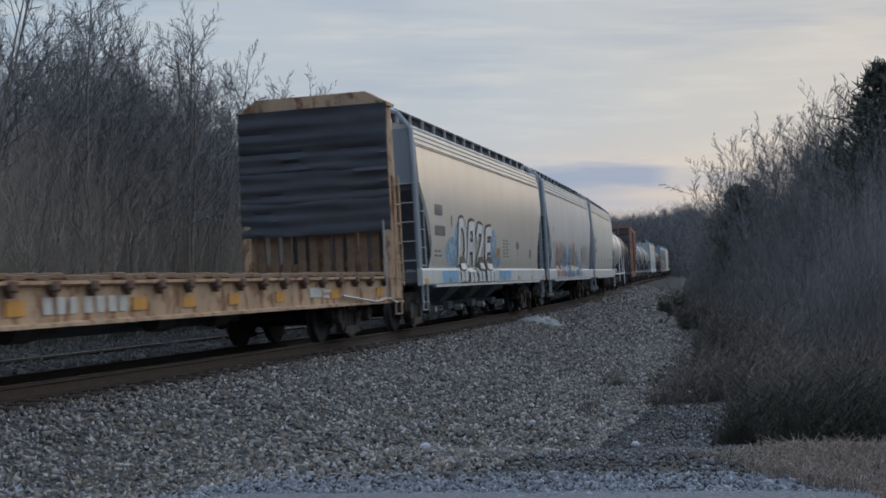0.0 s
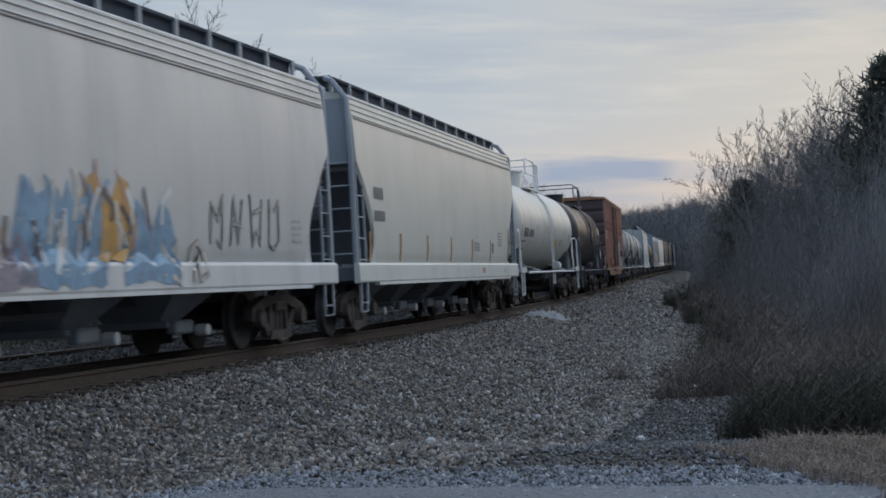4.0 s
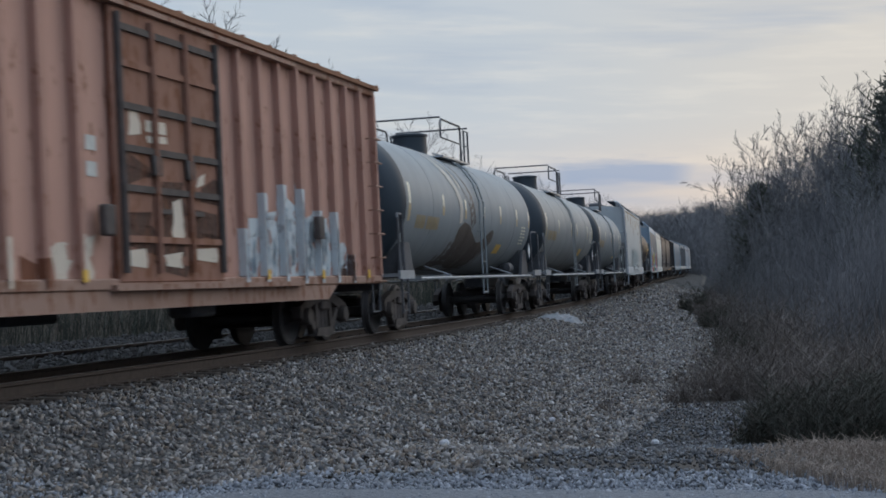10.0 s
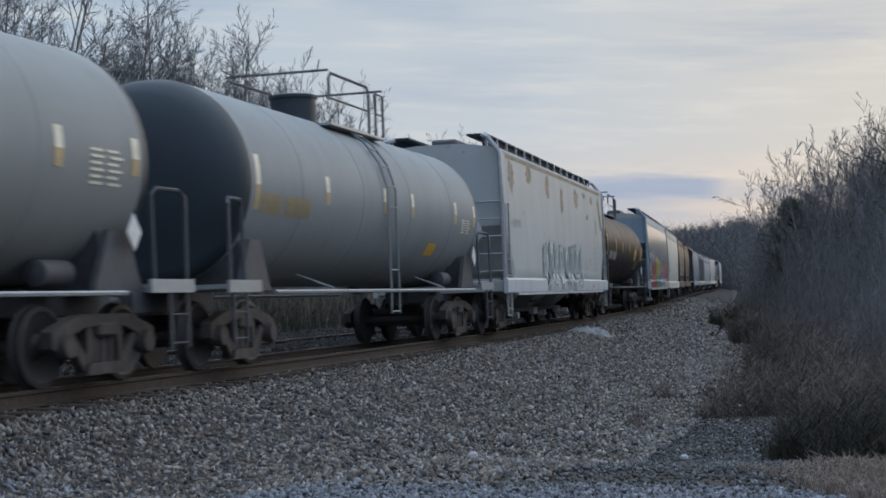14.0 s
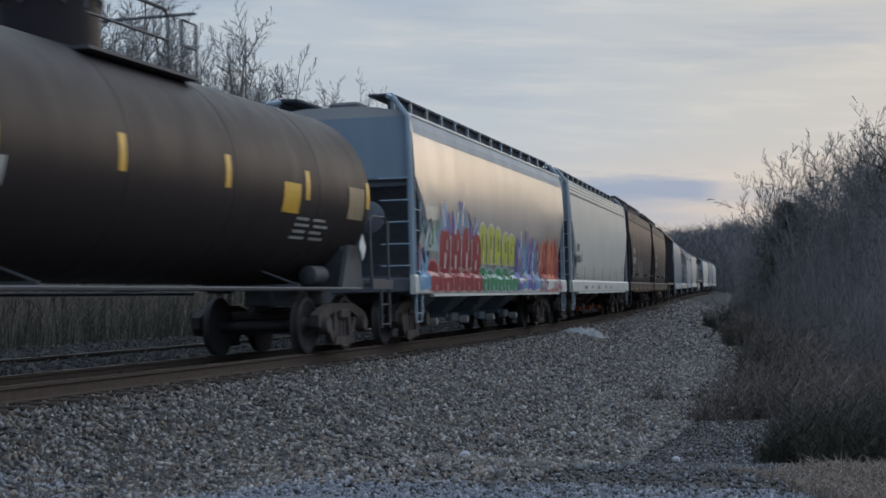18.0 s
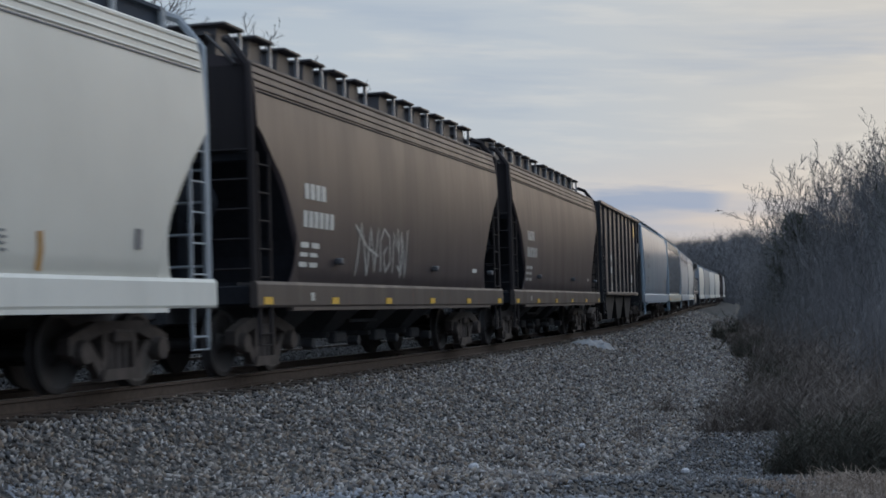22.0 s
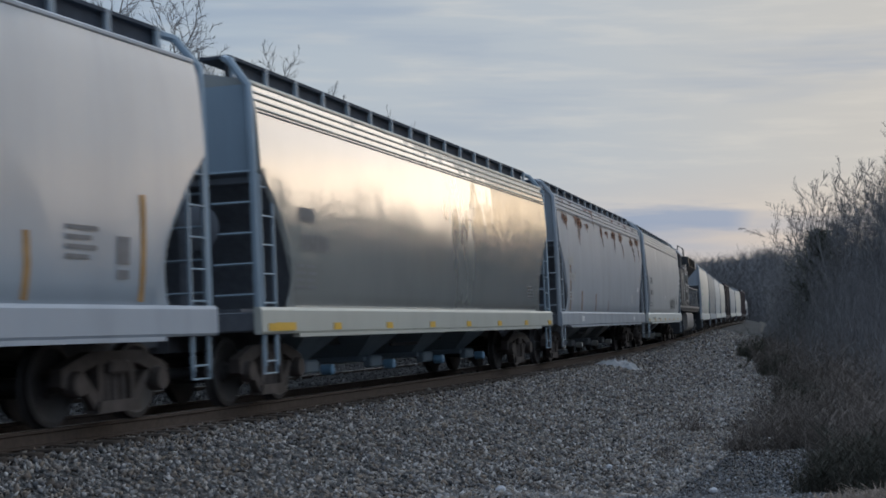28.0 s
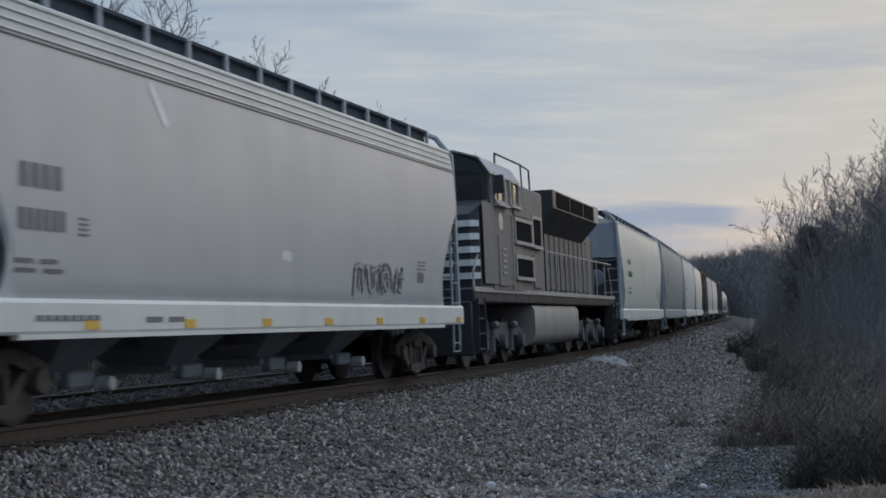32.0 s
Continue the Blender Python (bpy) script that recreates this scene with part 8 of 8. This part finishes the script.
faded = paint("faded_blue_grey", (0.475, 0.485, 0.475), 0.5, 0.25, 0.05, (0.30, 0.26, 0.20))
faded_sill = paint("faded_pale_sill", (0.56, 0.57, 0.57), 0.5, 0.3, 0.03)
car, side, length = hopper(10, "faded blue-grey hopper with rust blotches and cyan graffiti", faded, faded_sill, faded, ribs=0, wide=flat_wide, cut=dict(nose=1.0, high=2.5, power=0.9), gates=3, post=GALV, slope_mat=faded)
lettering(car, side, [(5.08, 5.45, 1.70, 1.96, 1), (-7.6, -6.6, 2.5, 2.7, 4)] + fine_print(4.0, 4.8, 1.6, 1.9, 4) + fine_print(6.2, 6.8, 1.6, 2.6, 6), SPRAY["silver"])
graffiti(car, side, -3.8, 3.5, 1.15, 2.28, [5, 4, 1, 2, 3, 7, 0, 5], [SPRAY["pale"]], SPRAY["silver"], SPRAY["white"], 0.20, None, 12)
graffiti(car, side, -3.6, 3.2, 0.97, 1.6, [6, 3, 6, 0, 6, 3], [SPRAY["white"]], SPRAY["pale"], None, 0.12, None, 13)
marks(car, side, [("patch", 5.1, 5.5, 1.03, 1.13, 0.006)], SPRAY["pink"], "small red plate on the sill")
rs = random.Random(8)
rb, rp = Shape(), Shape()
for x, z, rx, rz in ((-7.6, 3.7, 0.35, 0.40), (-5.2, 3.9, 0.40, 0.22), (-2.4, 3.75, 0.30, 0.35), (0.0, 3.5, 0.30, 0.42), (2.8, 3.73, 0.42, 0.27), (4.5, 3.9, 0.35, 0.10), (6.1, 3.83, 0.25, 0.14), (5.05, 3.25, 0.22, 0.10), (6.9, 3.0, 0.12, 0.30)):
    side.blob(rb, x, z, rx, rz, 0.005, rs, 24)
side.strip(rb, [(7.65, 3.95), (7.9, 3.5), (8.2, 2.93)], 0.50, 0.0055)
side.strip(rb, [(-8.2, 4.14), (0.0, 4.16), (8.2, 4.14)], 0.10, 0.0058)
tagged(part("rust_blotch", rb, speckled(paint("soft_brown_stain", (0.42, 0.33, 0.235), 0.6, 0.5, 0.0, (0.40, 0.36, 0.30)), 0.44), car, "soft brown rust blotches", 0), kind="stuff")
part("repaint_patch", side.fill(rp, [(7.56, 2.25, 2.92), (8.0, 2.26, 2.92), (8.45, 2.45, 2.92), (8.68, 2.70, 2.92)], 0.0065), SPRAY["cream"], car, "fresh cream paint patch", 0)

# dark brown-black tank
dark_tank = paint("brown_black_tank", (0.030, 0.025, 0.027), 0.44, 0.15, 0.0, (0.040, 0.028, 0.028), spec=0.14)
car, side, length, a = tank(11, "dark brown-black tank car with amber reflectors", dark_tank, dark_tank, 1.46, 2.58, "wide", BLACK_STEEL, 6, None, tall=0.8, strips=YELLOW_BIT, strip_x=[-7.4, -4.38, -1.7, 1.26, 4.2, 7.0], rows=[(SPRAY["silver"], [(-6.52, -5.5, 2.06, 2.36, 4), (-5.35, -4.06, 2.04, 2.34, 6)] + fine_print(-6.89, -4.9, 1.70, 1.92, 2) + fine_print(3.92, 5.5, 1.78, 2.15, 4))], dome_size=(0.62, 0.58), side_ladder=False)
part("notice", side.patch(Shape(), 3.24, 3.90, 2.14, 2.58, 0.009), YELLOW_BIT, car, "amber notice panel", 0)
part("label_panel", side.patch(Shape(), 6.05, 6.8, 2.16, 2.68, 0.009), GOLD, car, "faded tan lettering panel", 0)

# light hopper with many-coloured graffiti
shine = paint("glossy_light_grey", (0.375, 0.37, 0.352), 0.30, 0.15, 0, (0.26, 0.24, 0.22), 0.018, 0, 0.8)
# End colour holds the ends' bluish shade; the top band shares it.
blue_grey_end = paint("blue_grey_end", (0.25, 0.315, 0.37), 0.45, 0.25)
car, side, length = hopper(12, "glossy light grey hopper with many-coloured graffiti along its foot", shine, cream_sill, blue_grey_end, ribs=0, slope_mat=END_DARK)
K = SPRAY
MAROON = spray("maroon", (0.13, 0.02, 0.03))
part("top_band", side.fill(Shape(), [(-length / 2 + 0.95 + (length - 1.9) * q / 12, 3.90, 4.20) for q in range(13)], 0.006), blue_grey_end, car, "flat blue-grey band under the roof", 0)
part("paint_patch", side.patch(Shape(), -7.50, -6.60, 2.36, 2.62, 0.006, 0.04, random.Random(4)), K["cream"], car, "rubbed cream paint patch", 0)
wild(car, side, -7.9, -6.4, 1.70, 2.35, 2, [K["silver"], K["pale"]], [K["black"], K["green"], K["white"], K["blue"]], 30)
wild(car, side, -6.5, -3.2, 2.02, 2.72, 4, [K["blue"], K["violet"]], [K["violet"], K["sky"], K["pink"], K["white"]], 36)
wild(car, side, -8.0, -7.2, 0.96, 1.90, 1, [K["blue"]], [K["sky"], K["lilac"], K["red"]], 38)
bubble(car, side, -7.35, -2.75, 0.96, 1.55, 5, K["red"], K["pink"], MAROON, 31)
bubble(car, side, -6.5, -2.75, 1.42, 2.34, 4, K["red"], K["white"], MAROON, 37)
bubble(car, side, -2.95, 1.2, 0.96, 1.58, 5, K["green"], K["pale"], K["black"], 33)
bubble(car, side, -2.95, 1.05, 1.55, 2.44, 5, K["lime"], K["cream"], K["black"], 32)
wild(car, side, 1.05, 4.2, 0.96, 2.45, 4, [K["violet"], K["blue"]], [K["lilac"], K["white"], K["sky"], K["lilac"], K["pink"]], 34)
wild(car, side, 4.0, 7.1, 1.26, 2.48, 4, [K["orange"], K["red"]], [K["red"], K["orange"], K["pink"], K["orange"]], 35)
wild(car, side, 4.2, 7.6, 0.96, 1.24, 4, [K["orange"]], [K["lilac"], K["pink"]], 39)

# clean white hopper with ochre weld marks
clean = paint("chalk_white_paint", (0.55, 0.535, 0.48), 0.45, 0.10, 0, (0.36, 0.33, 0.28))
car, side, length = hopper(13, "clean chalk-white covered hopper with short ochre streaks", clean, cream_sill, silver_end, slope_mat=END_DARK, cap=SPRAY["orange"], gate=paint("rusty_gate", (0.20, 0.15, 0.12), 0.7, 0.5, 0.2))
lettering(car, side, [(-7.21, -6.58, 2.16, 2.40, 3), (-7.32, -6.26, 1.83, 2.05, 6), (-6.09, -5.85, 1.87, 2.12, 1), (6.4, 6.62, 1.60, 1.83, 1), (-5.7, -4.9, 1.02, 1.12, 3), (-3.9, -3.3, 1.04, 1.11, 2), (-2.2, -1.5, 1.02, 1.12, 3), (0.0, 0.5, 1.04, 1.11, 2), (1.5, 2.2, 1.04, 1.11, 2)] + fine_print(-7.34, -6.61, 1.34, 1.54, 2) + fine_print(3.6, 3.9, 1.5, 1.75, 4))
streaks(car, side, [(x, 1.72, 1.32, 0.12) for x in (-7.6, -5.23, -2.83, -0.35, 2.09, 4.45)], OCHRE, "ochre primer streak over a weld")

# two brown hoppers with square roof hatches
cocoa = paint("cocoa_brown_paint", (0.047, 0.037, 0.039), 0.42, 0.15, 0.0, (0.056, 0.046, 0.044), 0.012, 0, 0, 0.24)
cocoa_sill = paint("cocoa_sill", (0.072, 0.058, 0.052), 0.5, 0.35, 0.05)
# Ends, slope sheets and frames darker than the sides, standing in for shade.
cocoa_dark = paint("cocoa_end", (0.030, 0.026, 0.027), 0.7, 0.3, spec=0.1)
slope_shade = plain("slope_shade_frame", (0.030, 0.031, 0.036), 0.85, spec=0.08)
for i, lab in ((14, "dark brown covered hopper with a pale scrawled tag"), (15, "dark brown covered hopper with plain sides")):
    car, side, length = hopper(i, lab, cocoa, cocoa_sill, cocoa_dark, ribs=3, roof="boxes", cap=BLACK_STEEL, gate=BLACK_STEEL, slope_mat=slope_shade, cut=dict(nose=1.55, high=3.35, power=0.55), walk_mat=paint("sooty_hatch", (0.06, 0.055, 0.055), 0.5, 0.3))
    lettering(car, side, [(-5.33, -4.37, 2.50, 2.73, 4), (-5.40, -4.02, 2.09, 2.33, 6), (-5.5, -4.6, 1.79, 1.87, 2), (-5.52, -4.7, 1.66, 1.72, 2), (-5.56, -4.68, 1.51, 1.58, 2), (-5.2, -5.0, 1.02, 1.14, 1), (4.6, 5.1, 1.60, 1.68, 1)], LETTER_PALE if i == 14 else SPRAY["silver"])
    reflectors(car, length, n=6)
    bm_ = mesh_of("vibrator_bracket", Shape().box(0, -1.62, 1.62, 0.16, 0.12, 0.10, 0.02), BLACK_STEEL)
    for k in (-0.25, 0.1, 0.38):
        put_mesh("vibrator_bracket", bm_, car, pose(k * length, 0, 0))
    if i == 14:
        tag = Shape()
        for g, x in ((4, -3.1), (1, -2.5), (2, -1.8), (5, -1.1), (6, -0.8)):
            for stroke in GLYPHS[g]:
                side.strip(tag, [(x + 0.75 * u, 1.42 + 0.85 * w) for u, w in stroke], 0.045, 0.010)
        part("graffiti_tag", tag, SPRAY["silver"], car, "thin silver scrawled tag", 0)

# ribbed dark hopper
ribbed = paint("umber_hopper_paint", (0.165, 0.132, 0.113), 0.40, 0.35, 0.03, (0.09, 0.07, 0.058))
ribbed_hopper(16, "dark umber ribbed hopper with pale lettering and sloping bays", ribbed, paint("umber_posts", (0.020, 0.021, 0.025), 0.55, 0.3, 0.0, (0.034, 0.031, 0.031)))

# blue-grey hopper and the shiny one
slate = paint("blue_grey_gloss", (0.29, 0.33, 0.37), 0.30, 0.2, 0, (0.14, 0.14, 0.14), 0.022, 0, 0.45, spec=0.25)
slate_sill = paint("blue_grey_sill", (0.33, 0.36, 0.40), 0.45, 0.25)
car, side, length = hopper(17, "blue-grey covered hopper with a glossy wavy side", slate, slate_sill, blue_grey_end, ribs=0, slope_mat=END_DARK)
stencils(car, side, length)
streaks(car, side, [(-1.0, 1.95, 1.32, 0.10), (1.6, 1.95, 1.32, 0.10), (length / 2 - 4.6, 2.0, 1.32, 0.12), (length / 2 - 2.35, 2.5, 1.32, 0.12)], OCHRE, "ochre primer streak over a weld")
mirror = paint("mirror_smooth_grey", (0.275, 0.278, 0.260), 0.12, 0.04, 0, (0.2, 0.19, 0.17), 0.016, 0.0, 1.0)
mirror_sill = paint("pale_yellow_sill", (0.46, 0.455, 0.40), 0.35, 0.12)
car, side, length = hopper(18, "new light grey hopper whose glossy side mirrors the sunset", mirror, mirror_sill, blue_grey_end, ribs=3, slope_mat=END_DARK, cap=SPRAY["sky"])
lettering(car, side, [(-7.53, -6.93, 2.48, 2.68, 4), (-7.49, -6.35, 2.09, 2.31, 6)] + fine_print(-7.67, -6.76, 1.55, 1.94, 4) + fine_print(6.6, 7.1, 1.6, 1.9, 4))
reflectors(car, length, n=8)
part("reflector", side.patch(Shape(), -8.60, -7.85, 0.97, 1.08, 0.010), YELLOW_BIT, car, "long amber reflective strip", 0)

# rusty light grey hopper
worn = paint("worn_grey_paint", (0.315, 0.335, 0.36), 0.48, 0.22, 0.04, (0.28, 0.22, 0.17))
worn_sill = paint("worn_grey_sill", (0.325, 0.345, 0.37), 0.5, 0.25, 0.03)
car, side, length = hopper(19, "worn light grey hopper with rust burst below the roof", worn, worn_sill, silver_end, ribs=3, slope_mat=END_DARK)
lettering(car, side, [(-7.4, -6.7, 2.5, 2.72, 4), (-7.4, -6.4, 2.1, 2.3, 6), (5.35, 5.72, 1.60, 1.87, 1)] + fine_print(-7.4, -6.6, 1.6, 1.85, 3), SPRAY["silver"])
marks(car, side, [("patch", -5.76, -5.27, 1.03, 1.17, 0.006), ("patch", 6.94, 7.25, 2.0, 2.13, 0.006), ("patch", 5.4, 5.7, 1.03, 1.15, 0.006)], SPRAY["white"], "small white plates")
rr, rf2 = Shape(), Shape()
for k, (x, w, z0, z1) in enumerate(((-5.45, 1.25, 3.45, 3.80), (-7.6, 0.9, 3.5, 3.78), (-3.95, 0.68, 3.62, 3.76), (-1.15, 0.42, 3.42, 3.76), (0.02, 0.75, 3.62, 3.75), (1.55, 1.10, 3.50, 3.79), (3.2, 0.85, 3.48, 3.80), (6.0, 1.05, 3.46, 3.77), (7.5, 1.0, 3.56, 3.82))):
    for q in range(4):
        side.blob(rr, x + rs.uniform(-0.32, 0.32) * w, z1 - 0.05 - 0.3 * (z1 - z0) * q / 4, w * rs.uniform(0.20, 0.34), (z1 - z0) * rs.uniform(0.22, 0.40), 0.0125 + 0.0003 * k + 0.0001 * q, rs, 22)
    side.drip(rr, x + 0.12 * w, z1, w * 0.62, z1 - z0 + 0.12, 0.0118 + 0.0003 * k, rs)
    side.blob(rf2, x, z1 - 0.08, w * 0.58, (z1 - z0) * 0.55, 0.0062 + 0.0003 * k, rs, 24)
for k, (x, w, z1, h) in enumerate(((-5.5, 0.35, 3.50, 0.42), (-2.65, 0.20, 4.15, 0.55), (1.62, 0.36, 3.5, 0.38), (3.55, 0.30, 3.52, 0.50), (6.4, 0.40, 3.5, 0.50), (7.75, 0.36, 3.5, 0.46), (-1.0, 0.22, 3.5, 0.3))):
    side.drip(rf2, x, z1, w, h, 0.0152 + 0.0004 * k, rs)
    side.drip(rr, x + 0.05, z1 - 0.05, w * 0.5, h * 0.8, 0.0172 + 0.0004 * k, rs)
for k in range(9):
    side.drip(rr, -8.2 + k * 1.9 + rs.uniform(-0.4, 0.4), 4.18, rs.uniform(0.5, 1.2), rs.uniform(0.05, 0.14), 0.036, rs)
tagged(part("rust_patch", rr, speckled(paint("burst_rust", (0.22, 0.098, 0.060), 0.85, 0.4, 0.2), 0.50), car, "red-brown rust burst through the paint", 0), kind="stuff")
tagged(part("rust_run", rf2, speckled(paint("soft_rust_run", (0.29, 0.215, 0.165), 0.6, 0.5, 0.05), 0.52), car, "rust run down the side", 0), kind="stuff")
streaks(car, side, [(-7.2, 2.5, 1.32, 0.22), (-5.3, 1.85, 1.32, 0.26), (-2.75, 1.8, 1.32, 0.22), (-0.25, 1.62, 1.32, 0.14)], RUST_FAINT, "ochre stain above the sill")

# plain pale hopper ahead of the locomotive
pale = paint("pale_grey_paint", (0.44, 0.435, 0.425), 0.42, 0.16, 0, (0.32, 0.29, 0.25))
car, side, length = hopper(20, "pale grey covered hopper with dark lettering and a small tag", pale, cream_sill, silver_end, ribs=3, slope_mat=END_DARK)
lettering(car, side, [(-7.11, -6.26, 2.38, 2.62, 4), (-7.14, -6.21, 1.96, 2.17, 6), (5.7, 6.2, 1.68, 1.86, 1)] + fine_print(-5.98, -5.74, 1.94, 2.16, 4) + fine_print(-7.19, -6.15, 1.54, 1.73, 2) + fine_print(5.7, 6.25, 1.9, 2.09, 3) + [(-6.9, -5.6, 1.06, 1.12, 8), (-4.6, -3.5, 1.04, 1.10, 2)])
marks(car, side, [("patch", -0.49, -0.14, 1.86, 2.0, 0.006)], SPRAY["white"], "small white patch")
graffiti(car, side, 2.3, 4.95, 1.42, 1.92, [0, 7, 2, 5], [SPRAY["silver"]], SPRAY["black"], None, 0.07, None, 41)
graffiti(car, side, 2.45, 5.05, 1.46, 1.98, [6, 3, 0, 1], [LETTER_DARK], SPRAY["silver"], None, 0.05, None, 42)
reflectors(car, length, n=8, w=0.30)
part("paint_scuff", side.strip(Shape(), [(-4.25, 3.78), (-3.9, 3.32)], 0.13, 0.006), SPRAY["white"], car, "pale scuff mark", 0)

locomotive(21)

# the rest of the train round the curve
tail = [(22, cream, "cream covered hopper with green stencils"), (23, tank_grey2, "warm grey covered hopper"), (24, faded, "pale blue-white covered hopper"), (25, cream, "cream covered hopper further back")]
for i, mat, lab in tail:
    car, side, length = hopper(i, lab, mat, cream_sill if mat is not tank_grey2 else worn_sill, silver_end, ribs=0, slope_mat=END_DARK)
    stencils(car, side, length, SPRAY["green"] if i == 22 else LETTER_DARK)
boxcar(26, "dark brown boxcar far back in the train", cocoa, cocoa_dark, cocoa, cocoa, cocoa, False)
for i, mat in ((27, pale), (28, cream)):
    car, side, length = hopper(i, "pale covered hopper near the train's visible end", mat, cream_sill, silver_end, slope_mat=END_DARK)
boxcar(29, "dark rusty boxcar at the curve", shaded_brown, cocoa_dark, cocoa, cocoa, cocoa, False)
tank(30, "white tank car at the curve", white, white, 1.48, 2.6, "wide", WHITE_BIT, 5, LETTER_DARK)

# ---- what moves ----
def motions():
    times = [0.5 * k for k in range(65)]
    for ob, s, half in CARS:
        walk(ob, [(t, car_pose(s - gone(t), half)) for t in times])
    # wheels roll on the rails; wheelsets in the same place of their truck share one roll
    steps = [k / FPS for k in range(32 * FPS + 1)]
    for store, x in ((FRONT_AXLES, SIDE_FRONT), (REAR_AXLES, SIDE_REAR)):
        walk(store[0], [(t, pose(x, 0, 0.457, 0, -math.degrees(gone(t) / 0.457), 0)) for t in steps])
        share(store)
    for x in (-1.98, 0.0, 1.98):
        same = [ob for ob, q in ENGINE_AXLES if q == x]
        walk(same[0], [(t, pose(x, 0, 0.533, 0, -math.degrees(gone(t) / 0.533), 0)) for t in steps])
        share(same)


def share(store):
    keys = store[0].animation_data
    for ob in store[1:]:
        ob.rotation_mode = "QUATERNION"
        ob.animation_data_create()
        ob.animation_data.action = keys.action
        ob.animation_data.action_slot = keys.action_slot


motions()
